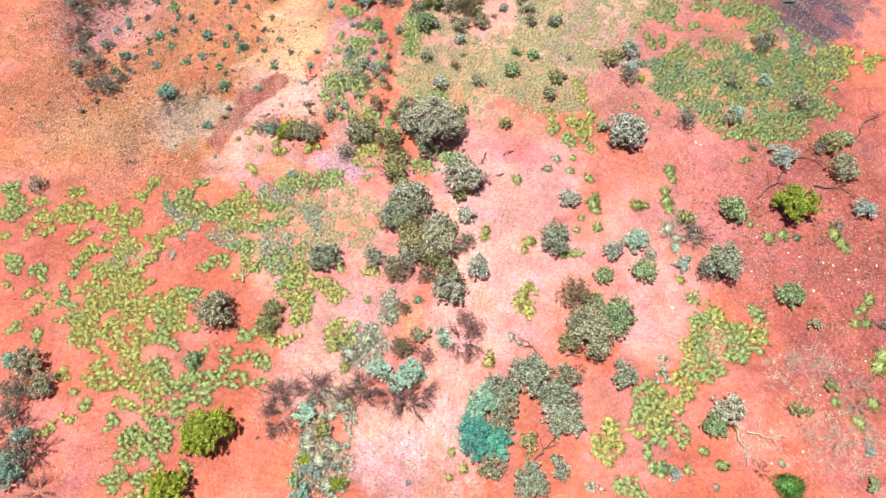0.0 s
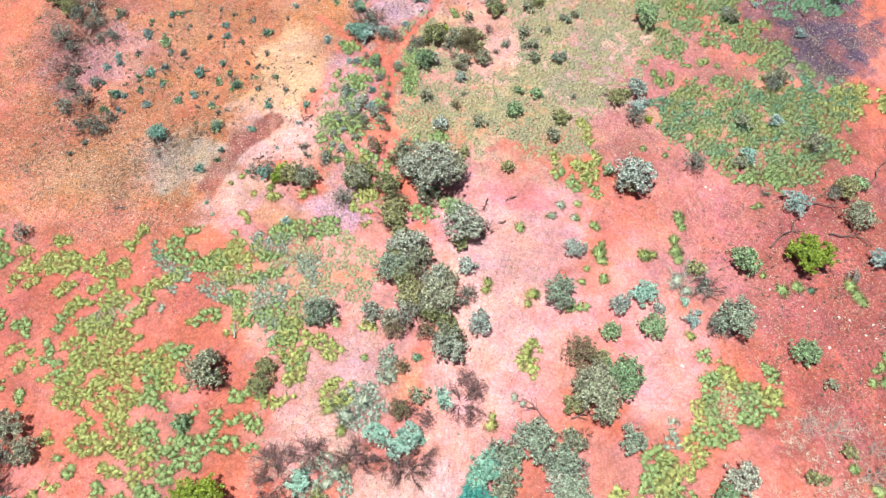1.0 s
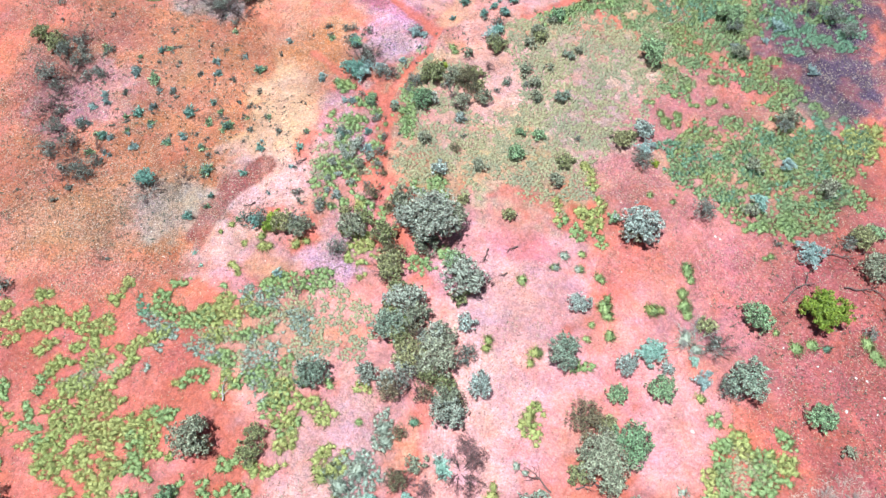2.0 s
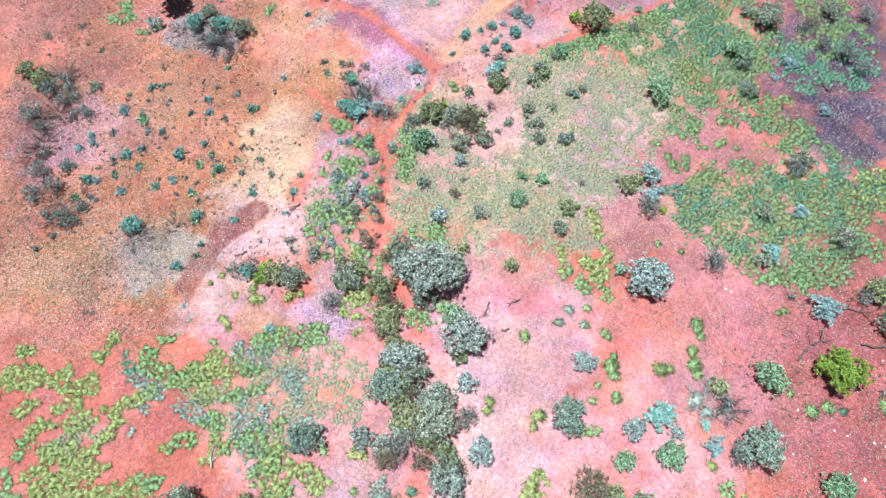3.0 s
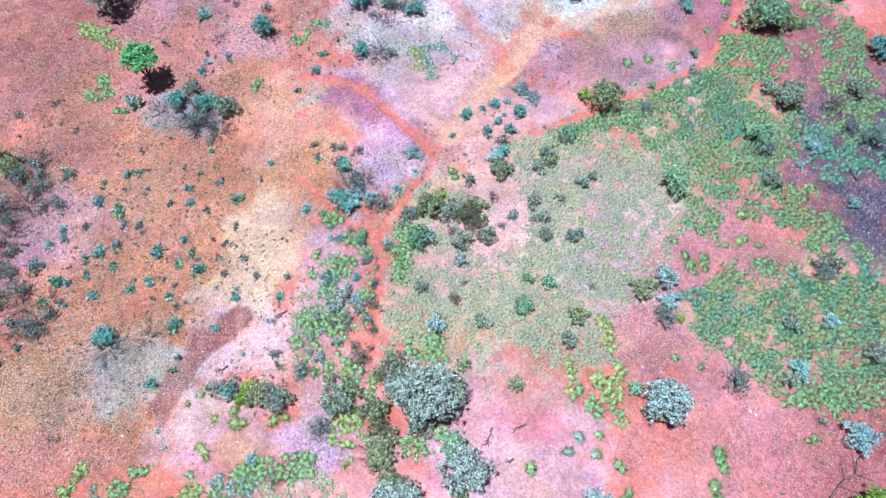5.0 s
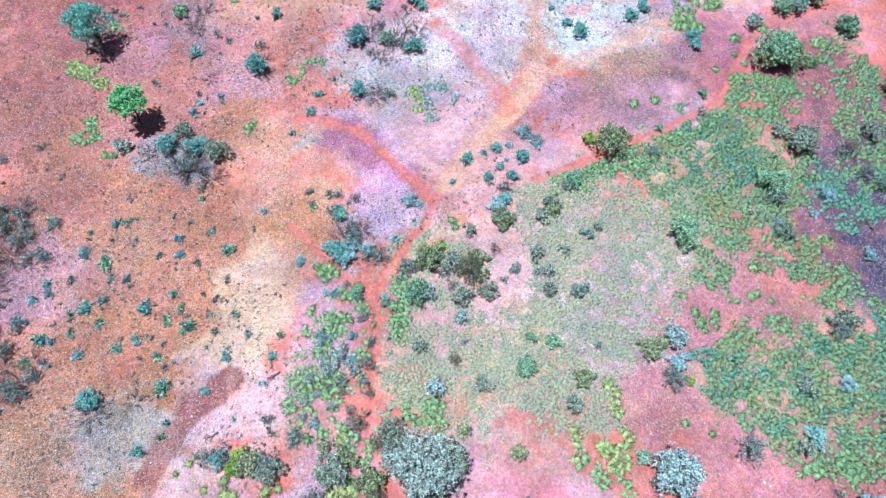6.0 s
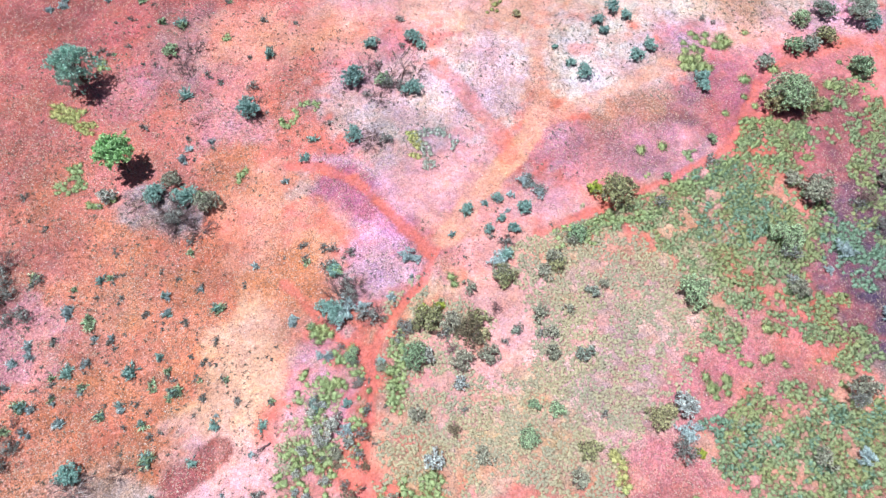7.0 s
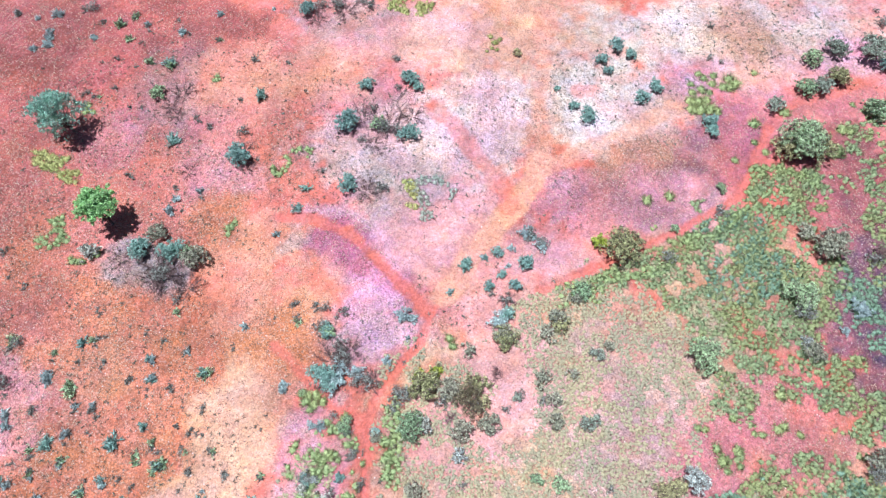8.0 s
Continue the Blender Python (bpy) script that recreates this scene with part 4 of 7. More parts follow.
def ground_tones(x, y):
    wx, wy = warp(x, y)
    tone = np.zeros(np.shape(x) + (3,)) + TONES["red"]
    grit = np.zeros(np.shape(x)) + GRIT["red"]
    ragged = 0.75 * (fbm(x, y, 1.1, 52, 3) - 0.5) + 0.35 * (smooth_noise(x, y, 0.35, 53) - 0.5)
    drift = fbm(x, y, 5.0, 41)[..., None]
    tone = tone * (1 - 0.45 * ramp(drift, 0.5, 0.75)) + np.array(TONES["pink"]) * 0.45 * ramp(drift, 0.5, 0.75)
    for kind, cx, cy, rx, ry, turn, amount, soft in ZONES:
        a = amount * ramp(oval(wx, wy, cx, cy, rx, ry, turn) + ragged, 1 + 0.7 * soft, 1 - 0.7 * soft)
        a = a * (0.66 + 0.34 * ramp(fbm(x, y, 1.2, 51), 0.38, 0.56))
        tone = tone * (1 - a[..., None]) + np.array(TONES[kind]) * a[..., None]
        grit = grit * (1 - a) + GRIT[kind] * a
    # broad mottling: darker stretches and lighter ones
    tone = tone * (0.84 + 0.30 * ramp(fbm(x, y, 3.2, 91), 0.32, 0.68))[..., None]
    gx, gy = x + 0.5 * (fbm(x, y, 1.6, 31) - 0.5), y + 0.5 * (fbm(x, y, 1.6, 32) - 0.5)
    for kind, width, depth, amount, points in GULLIES:
        a = ramp(line_distance(gx, gy, points) * (0.35 + 1.3 * fbm(x, y, 1.0, 81)), width * 0.52, width * 0.36)
        a = a * amount * (0.72 + 0.28 * ramp(fbm(x, y, 0.9, 82), 0.3, 0.6))
        tone = tone * (1 - a[..., None]) + np.array(TONES[kind]) * a[..., None]
        grit = grit * (1 - a) + GRIT[kind] * a
    return tone, grit


def ticks(low, high, step, far):
    inner = np.arange(low, high + step, step)
    out, d = [], step
    while sum(out) < far:
        d *= 1.5
        out.append(d)
    outer = np.cumsum(out)
    return np.concatenate([(low - outer)[::-1], inner, inner[-1] + outer])


def mesh_of(name, verts, faces, mat, normals=None):
    """A mesh from arrays: verts (n, 3); faces (m, 3) or (m, 4); where given, normals (n, 3) for soft shading."""
    me = bpy.data.meshes.new(name)
    verts, faces = np.asarray(verts, np.float32), np.asarray(faces, np.int32)
    n, k = faces.shape
    me.vertices.add(len(verts))
    me.vertices.foreach_set("co", verts.ravel())
    me.loops.add(n * k)
    me.loops.foreach_set("vertex_index", faces.ravel())
    me.polygons.add(n)
    me.polygons.foreach_set("loop_start", np.arange(n, dtype=np.int32) * k)
    me.update(calc_edges=True)
    if normals is not None:
        me.attributes.new("custom_normal", "FLOAT_VECTOR", "POINT").data.foreach_set("vector", np.asarray(normals, np.float32).ravel())
        me.polygons.foreach_set("use_smooth", np.ones(n, dtype=bool))
    me.materials.append(mat)
    return me


LOOKUP = {}
STEP = 0.17     # the ground's grid, in metres


def read_grid(key, x, y):
    """The ground's height or grit at many places, read off its own grid."""
    grid = LOOKUP[key]
    u, v = np.clip((x + 34) / STEP, 0, grid.shape[1] - 1.01), np.clip((y + 2) / STEP, 0, grid.shape[0] - 1.01)
    i, j = u.astype(int), v.astype(int)
    fu, fv = u - i, v - j
    return (grid[j, i] * (1 - fu) + grid[j, i + 1] * fu) * (1 - fv) + (grid[j + 1, i] * (1 - fu) + grid[j + 1, i + 1] * fu) * fv


def build_ground():
    xs, ys = ticks(-34, 34, STEP, 3500), ticks(-2, 63, STEP, 3500)
    gx, gy = np.meshgrid(xs, ys)
    verts = np.stack([gx, gy, ground_height(gx, gy)], -1).reshape(-1, 3)
    nx, ny = len(xs), len(ys)
    i = (np.arange(ny - 1)[:, None] * nx + np.arange(nx - 1)[None, :]).ravel()
    me = mesh_of("ground", verts, np.stack([i, i + 1, i + nx + 1, i + nx], -1), SOIL)
    tone, grit = ground_tones(gx, gy)
    me.attributes.new("soil", "FLOAT_COLOR", "POINT").data.foreach_set(
        "color", np.concatenate([tone.reshape(-1, 3), np.ones((nx * ny, 1))], 1).astype(np.float32).ravel())
    me.attributes.new("grit", "FLOAT", "POINT").data.foreach_set("value", grit.astype(np.float32).ravel())
    me.polygons.foreach_set("use_smooth", np.ones(len(me.polygons), dtype=bool))
    inner = (xs >= -34) & (xs <= 34 + 1.5 * STEP), (ys >= -2) & (ys <= 63 + 1.5 * STEP)
    LOOKUP["z"], LOOKUP["grit"] = verts[:, 2].reshape(ny, nx)[np.ix_(inner[1], inner[0])], grit[np.ix_(inner[1], inner[0])]
    tagged(new("ground", me), "red sandy outback ground with pink, orange and purple gravel patches", "ground", kind="structure")


build_ground()


# ---- plant pieces ----
def leaves_from(centres, along, across):
    """Leaves or blades: one tapering face at each centre, from half-length and half-width vectors."""
    v = np.stack([centres - along - across, centres - along + across, centres + along], 1)
    return v.reshape(-1, 3), np.arange(len(centres) * 3).reshape(-1, 3)


def unit(v):
    return v / np.maximum(np.linalg.norm(v, axis=-1, keepdims=True), 1e-9)


def tube(points, radii, sides=5):
    """A bent, tapering stick."""
    points, radii = np.asarray(points, float), np.asarray(radii, float)
    ring = np.arange(sides) * 2 * np.pi / sides
    way = unit(np.gradient(points, axis=0))
    side = unit(np.cross(way, np.array([0.31, 0.87, 0.38])))
    up = np.cross(side, way)
    v = points[:, None] + radii[:, None, None] * (np.cos(ring)[None, :, None] * side[:, None] + np.sin(ring)[None, :, None] * up[:, None])
    f = []
    for a in range(len(points) - 1):
        for b in range(sides):
            c = (b + 1) % sides
            f.append((a * sides + b, a * sides + c, (a + 1) * sides + c, (a + 1) * sides + b))
    return v.reshape(-1, 3), np.array(f)


def gather(pieces):
    verts, faces, n = [], [], 0
    for v, f in pieces:
        verts.append(v)
        faces.append(np.asarray(f) + n)
        n += len(v)
    return np.concatenate(verts), np.concatenate(faces)


def limb(rng, start, end, thick, steps=5, wander=0.12, sides=5):
    start, end = np.asarray(start, float), np.asarray(end, float)
    k = np.linspace(0, 1, steps)[:, None]
    size = np.linalg.norm(end - start)
    p = start + (end - start) * k + rng.normal(0, wander * size, (steps, 3)) * k * (1 - 0.4 * k)
    return tube(p, thick * (1 - 0.75 * k[:, 0]), sides), p


def part(name, data, parent, label=""):
    ob = new(name, data)
    ob.parent = parent
    return tagged(ob, label)


def lobes_of(rng, radius, height, count):
    """Middles and radii of the leafy lobes of a crown: set apart over a low dome, some higher, some lower."""
    out = []
    for i in range(count):
        a, d = i * 2.4 + rng.uniform(-0.5, 0.5), radius * 0.71 * math.sqrt((i + 0.3) / count)
        r = radius * rng.uniform(0.86, 1.36) / (0.60 + 0.62 * math.sqrt(count))
        z = height * (0.92 - 0.55 * (d / radius) ** 2) - r * 0.6 + rng.normal(0, 0.08 * height)
        out.append((np.array([d * math.cos(a), d * math.sin(a), max(z, r * 0.5)]), r))
    return out


def crown_mesh(rng, lobes, leaf, density, mat, flat=0.85):
    """Fine leaves in small tufts on the lobes of a crown, loose at the rim, with gaps between the tufts."""
    parts = []
    for middle, r in lobes:
        c = 0.055 + 0.05 * r
        clumps = max(8, int(0.60 * r * r / (c * c)))
        way = unit(rng.normal(0, 1, (clumps, 3)))
        way[:, 2] = np.where(way[:, 2] < -0.3, -way[:, 2], way[:, 2])
        heart = middle + way * (r * rng.uniform(0.3, 1.0, clumps) ** 0.7 * rng.uniform(0.85, 1.35, clumps))[:, None] * np.array([1, 1, flat])
        each = max(5, int(density * r * r / clumps))
        own = np.repeat(np.arange(clumps), each)
        n = len(own)
        p = heart[own] + rng.normal(0, 0.60 * c, (n, 3))
        p[:, 2] = np.maximum(p[:, 2], 0.03)
        normal = unit(way[own] * 0.5 + unit(p - heart[own]) * 0.5 + rng.normal(0, 0.9, (n, 3)))
        along = unit(np.cross(normal, rng.normal(0, 1, (n, 3))))
        across = np.cross(normal, along)
        size = leaf * rng.uniform(0.55, 1.5, n)[:, None]
        parts.append(leaves_from(p, along * size, across * size * 0.42))
    return mesh_of("crown", *gather(parts), mat)


def trunk_mesh(rng, lobes, height, thick, mat):
    fork = np.array([0, 0, height * 0.22])
    pieces = [limb(rng, (0, 0, -0.15), fork, thick, 4, 0.06, 6)[0]]
    for middle, r in lobes:
        piece, path = limb(rng, fork * rng.uniform(0.3, 1.0), middle - np.array([0, 0, r * 0.2]), thick * 0.55, 4, 0.12, 3)
        pieces.append(piece)
        pieces.append(limb(rng, path[rng.integers(1, 4)], middle + unit(rng.normal(0, 1, 3)) * r * 0.8, thick * 0.22, 3, 0.1, 3)[0])
    return mesh_of("trunk", *gather(pieces), mat)


LOOK = {
    "ash": ("dull blue-green", 0.062),
    "grey_green": ("dusty grey-green", 0.062), "silver": ("silvery pale-leaved", 0.062), "eucalypt": ("pale blue-green", 0.062), "leafgreen": ("fresh leaf-green", 0.062), "sage": ("grey sage-green", 0.062), "olive": ("brownish olive-green", 0.062),
    "green": ("dull green", 0.062), "lime": ("bright yellow-green", 0.062), "teal": ("deep blue-green", 0.065),
    "mint": ("pale mint-green", 0.067), "blue": ("light blue-grey", 0.058), "dark": ("sparse dark grey-green", 0.056),
    "cyan": ("deep teal-green", 0.060), "russet": ("rusty brown-leaved", 0.056), "maroon": ("dried maroon-brown", 0.050),
}
STOCK = {}


def shrub_stock(kind, size, turn):
    """A leafy shrub or small tree of a kind, built once: crown radius `size`."""
    key = (kind, size, turn)
    if key in STOCK:
        return STOCK[key]
    rng = np.random.default_rng(1000 + len(STOCK) * 17)
    height = size * (1.15 if size < 1.5 else 1.3)
    lobes = lobes_of(rng, size, height, {0.45: 6, 0.8: 11, 1.2: 17, 1.8: 30}[size])
    sparse = {"dark": 0.36, "russet": 0.6, "maroon": 0.36, "lime": 1.3, "grey_green": 0.9}.get(kind, 1.0)
    colour, leaf = LOOK[kind]
    word = "tree" if size > 1.5 else "shrub" if size > 0.6 else "bush"
    root = new(word)
    root.empty_display_size = 0.3
    tagged(root, f"{colour} {'spreading small tree' if size > 1.5 else 'rounded shrub' if size > 0.6 else 'low bush'} on bare red soil", word)
    part("trunk", trunk_mesh(rng, lobes, height, 0.03 + 0.035 * size, BARK), root, "grey-brown forked trunk and limbs")
    fine = 0.86 if size < 1 else 1.0
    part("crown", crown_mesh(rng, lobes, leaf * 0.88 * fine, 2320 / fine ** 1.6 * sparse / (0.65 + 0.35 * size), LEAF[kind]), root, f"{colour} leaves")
    STOCK[key] = root
    return STOCK[key]


def put(stock, used, x, y, scale, turn, tall=1.0):
    """The first plant of a kind is the built one, the rest are copies of it."""
    m = Matrix.LocRotScale((x, y, float(ground_height(x, y)) - 0.02), Euler((0, 0, turn)), (scale, scale, scale * tall))
    if stock.name in used:
        return copy_thing(stock, m)
    used.add(stock.name)
    stock.matrix_basis = m
    return stock


USED = set()
PLACED = [0]


def shrub(kind, x, y, radius, tall=1.0):
    size = min((0.45, 0.8, 1.2, 1.8), key=lambda s: abs(math.log(s / radius)))
    PLACED[0] += 1
    stock = shrub_stock(kind, size, PLACED[0] % 2)
    scale = radius / size
    fresh = stock.name not in USED
    base = stock.scale.copy()
    stock.scale = (1, 1, 1)
    ob = put(stock, USED, x, y, scale, PLACED[0] * 2.4, tall)
    if ob is not stock:
        stock.scale = base
    return ob


def tall_tree(kind, x, y, dx, dy, height, radius):
    """A slender tree whose small crown stands clear of the ground on a leaning trunk."""
    rng = np.random.default_rng(4400)
    lobes = [(m * np.array([0.8, 0.8, 0.9]) + np.array([dx, dy, height - radius * 0.9]), r * 1.2) for m, r in lobes_of(rng, radius, radius * 1.5, 16)]
    root = new("tree")
    tagged(root, f"{LOOK[kind][0]} slender tree with a small crown on a leaning trunk", "tree")
    part("trunk", trunk_mesh(rng, lobes, height, 0.08, BARK), root, "grey-brown leaning trunk")
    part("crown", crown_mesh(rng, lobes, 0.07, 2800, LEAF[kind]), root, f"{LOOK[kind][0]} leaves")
    root.matrix_basis = pose(x, y, float(ground_height(x, y)) - 0.02)


def star_stock(kind, turn):
    """A low bush: sprays of narrow leaves on twigs that spread from its base, uneven all round."""
    key = ("star", kind, turn)
    if key not in STOCK:
        rng = np.random.default_rng(3000 + len(STOCK) * 13)
        thin = kind == "dark"
        centres, ways, twigs = [], [], []
        for i in range(10 if thin else 17):
            t = i * 2.39 + rng.uniform(-0.6, 0.6)
            lift = rng.uniform(0.15, 1.3)
            way = np.array([math.cos(t) * math.cos(lift), math.sin(t) * math.cos(lift), math.sin(lift) * 0.9])
            end = way * rng.uniform(0.14, 0.36)
            piece, path = limb(rng, (0, 0, -0.04), end, 0.011, 4, 0.10, 3)
            twigs.append(piece)
            for _ in range(14 if thin else 22):
                centres.append(path[rng.integers(1, 4)] * rng.uniform(0.85, 1.1) + rng.normal(0, 0.03, 3))
                ways.append(unit(way + rng.normal(0, 0.4, 3)))
            for _ in range(1):
                twigs.append(limb(rng, path[3], end + unit(way + rng.normal(0, 0.6, 3)) * 0.12, 0.005, 3, 0.1, 3)[0])
        centres, ways = np.array(centres), np.array(ways)
        centres[:, 2] = np.abs(centres[:, 2]) + 0.02
        across = unit(np.cross(ways, rng.normal(0, 1, ways.shape) + np.array([0, 0, 0.8])))
        size = rng.uniform(0.7, 1.3, len(ways))[:, None]
        root = new("saltbush")
        tagged(root, f"small {LOOK[kind][0]} spiky saltbush on gravelly orange soil", "bush", "scattered low bushes")
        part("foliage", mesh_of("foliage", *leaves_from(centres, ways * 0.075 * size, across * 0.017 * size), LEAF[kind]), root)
        part("stem", mesh_of("stem", *gather(twigs), BARK), root, "thin brown forked stem")
        STOCK[key] = root
    return STOCK[key]


def star(kind, x, y, radius):
    PLACED[0] += 1
    stock = star_stock(kind, PLACED[0] % 4)
    keep = stock.scale.copy()
    stock.scale = (1, 1, 1)
    ob = put(stock, USED, x, y, radius / 0.40, PLACED[0] * 1.7)
    if ob is not stock:
        stock.scale = keep
    return ob


def twig_stock(wood, turn):
    """A leafless shrub: forked limbs that end in fine twigs."""
    key = ("twigs", wood, turn)
    if key not in STOCK:
        rng = np.random.default_rng(5000 + len(STOCK) * 19)
        mat = {"dark": DEADWOOD, "pale": PALE_WOOD}[wood]
        limbs, sprays = [], []
        for i in range(9):
            fine = []
            sprays.append(fine)
            a = i * 0.698 + rng.uniform(-0.3, 0.3)
            end = np.array([math.cos(a), math.sin(a), 0]) * rng.uniform(0.6, 1.0) + (0, 0, rng.uniform(0.25, 0.75))
            piece, path = limb(rng, (0, 0, -0.1), end, 0.016, 6, 0.10, 4)
            limbs.append(piece)
            for _ in range(31):
                k, f = rng.integers(1, 5), rng.uniform(0, 1)
                start = path[k] * (1 - f) + path[k + 1] * f
                out = unit(np.array([end[0], end[1], 0.2]) * 1.2 + rng.normal(0, 0.55, 3))
                fine.append(limb(rng, start, start + out * rng.uniform(0.16, 0.5), 0.0072, 3, 0.12, 3)[0])
        root = new("dead_shrub")
        tagged(root, f"leafless {'dark reddish-brown' if wood == 'dark' else 'bleached grey'} dead shrub with fine tangled twigs", "dead shrub", "dead shrubs")
        for piece, spray in zip(limbs, sprays):
            branch = part("branch", mesh_of("branch", *piece, mat), root)
            tagged(part("twig_spray", mesh_of("twig_spray", *gather(spray), mat), branch), kind="stuff")
        STOCK[key] = root
    return STOCK[key]


def dead(wood, x, y, radius):
    PLACED[0] += 1
    stock = twig_stock(wood, PLACED[0] % 2)
    keep = stock.scale.copy()
    stock.scale = (1, 1, 1)
    ob = put(stock, USED, x, y, radius, PLACED[0] * 1.3)
    if ob is not stock:
        stock.scale = keep
    return ob


def dead_branch(x, y, length, turn, wood="dark"):
    """A fallen forked branch that lies on the soil."""
    PLACED[0] += 1
    rng = np.random.default_rng(7000 + PLACED[0])
    mat = {"dark": DEADWOOD, "pale": PALE_WOOD}[wood]
    path = limb(rng, (0, 0, 0.06), (length, 0, 0.10), 0.05, 8, 0.10)[1]
    path[:, 2] = np.abs(path[:, 2]) + 0.04
    ob = new("fallen_branch", mesh_of("fallen_branch", *tube(path, np.linspace(0.05, 0.018, 8)), mat))
    for i in range(6):
        s = path[rng.integers(2, 8)]
        e = s + np.array([rng.uniform(0.1, 0.45), rng.choice([-1, 1]) * rng.uniform(0.15, 0.4), rng.uniform(0.0, 0.15)]) * length
        e[2] = abs(e[2])
        part("side_branch", mesh_of("side_branch", *limb(rng, s, e, 0.022, 6, 0.10, 4)[0], mat), ob)
    ob.matrix_basis = Matrix.LocRotScale((x, y, float(ground_height(x, y))), Euler((0, 0, radians(turn))), None)
    tagged(ob, f"{'dark charred' if wood == 'dark' else 'bleached pale'} forked dead branch lying on the soil", "branch", "fallen branches")


ROCKS = []


def rock(x, y, radius):
    """A loose pale rock, half sunk in the soil."""
    PLACED[0] += 1
    if len(ROCKS) < 4:
        rng = np.random.default_rng(9000 + len(ROCKS))
        bm = bmesh.new()
        bmesh.ops.create_icosphere(bm, subdivisions=2, radius=1.0)
        for v in bm.verts:
            v.co *= 1 + 0.22 * float(rng.normal()) * 0.6
            v.co.z = max(v.co.z * 0.6, -0.3)
        me = bpy.data.meshes.new("rock")
        bm.to_mesh(me)
        bm.free()
        me.materials.append(STONE)
        ROCKS.append(me)
    ob = new("rock", ROCKS[PLACED[0] % len(ROCKS)])
    ob.matrix_basis = Matrix.LocRotScale((x, y, float(ground_height(x, y))), Euler((0, 0, PLACED[0] * 1.1)), (radius, radius * 0.75, radius))
    tagged(ob, "small pale weathered rock half sunk in red soil", "rock", "loose rocks")


# ---- grass ----
def tuft_arrays(rng, radius, height, blades, width, fan=0.5, stretch=4.0):
    """One grass hummock: an uneven cushion of short blades, part of them fanning out of it."""
    a, d = rng.uniform(0, 2 * np.pi, blades), np.sqrt(rng.uniform(0, 1, blades))
    lumpy = 1 + 0.18 * np.sin(2 * a + rng.uniform(0, 6)) + 0.15 * np.sin(5 * a + rng.uniform(0, 6))
    radial = np.stack([np.cos(a), np.sin(a), np.zeros(blades)], 1)
    p = radial * (d * lumpy * radius)[:, None] + np.array([0, 0, 1]) * (height * (1.03 - d ** 2) * rng.uniform(0.75, 1.15, blades))[:, None]
    normal = unit(radial * (1.7 * d)[:, None] + np.array([0, 0, 0.5]) + rng.normal(0, 0.24, (blades, 3)))
    along = unit(np.cross(normal, rng.normal(0, 1, (blades, 3))))
    out = rng.uniform(0, 1, blades) < fan
    along[out] = unit(radial[out] * (0.2 + d[out])[:, None] + np.array([0, 0, 0.6]) + rng.normal(0, 0.3, (int(out.sum()), 3)))
    across = unit(np.cross(normal, along) + 1e-4)
    long = width * np.where(out, stretch, 2.0) * rng.uniform(0.7, 1.3, blades)
    fringe = leaves_from(p, along * long[:, None], across * width * rng.uniform(0.7, 1.3, blades)[:, None])
    return fringe


def hummock_arrays(rng, radius, height, blades, width, length, sides=8, rings=((0.38, 0.94), (0.72, 0.70), (0.95, 0.28), (1.0, -0.06))):
    """One grass cushion: a lumpy dome that bristles with fine blades. Vertices, faces and soft normals."""
    bumps = rng.uniform(0, 6.28, 3)

    def lumpy(a):
        return 1 + 0.16 * np.sin(2 * a + bumps[0]) + 0.12 * np.sin(3 * a + bumps[1]) + 0.07 * np.sin(5 * a + bumps[2])

    def outward(a, d):
        return unit(np.stack([np.cos(a) * 0.85 * d, np.sin(a) * 0.85 * d, 1.1 - 0.32 * d], -1))
    ring = np.arange(sides) * 2 * np.pi / sides
    v, nv = [np.array([[0, 0, height]])], [np.array([[0, 0, 1.0]])]
    for k, (out, up) in enumerate(rings):
        a = ring + 0.4 * k
        r = 0.78 * radius * out * lumpy(a) * rng.uniform(0.86, 1.14, sides)
        v.append(np.stack([np.cos(a) * r, np.sin(a) * r, height * up * rng.uniform(0.88, 1.12, sides)], 1))
        nv.append(unit(outward(a, np.full(sides, out)) + rng.normal(0, 0.14, (sides, 3))))
    f = [(0, 1 + i, 1 + (i + 1) % sides) for i in range(sides)]
    for k in range(len(rings) - 1):
        for i in range(sides):
            p, q = 1 + k * sides + i, 1 + k * sides + (i + 1) % sides
            f += [(p, p + sides, q + sides), (p, q + sides, q)]
    a, d = rng.uniform(0, 2 * np.pi, blades), np.sqrt(rng.uniform(0, 1, blades))
    base = np.stack([np.cos(a) * d * radius * lumpy(a), np.sin(a) * d * radius * lumpy(a), height * (1 - 0.9 * d ** 2.2)], 1)
    way = unit(outward(a, d * 1.25) + rng.normal(0, 0.5, (blades, 3)))
    across = unit(np.cross(way, rng.normal(0, 1, (blades, 3))))
    long = length * rng.uniform(0.5, 1.5, (blades, 1))
    bv, bf = leaves_from(base + way * long * 0.4, way * long * 0.6, across * width * rng.uniform(0.7, 1.3, (blades, 1)))
    bn = np.repeat(unit(outward(a, d) + rng.normal(0, 0.22, (blades, 3))), 3, axis=0)
    verts, faces = gather([(np.concatenate(v), np.array(f)), (bv, bf)])
    return verts, faces, np.concatenate([np.concatenate(nv), bn])


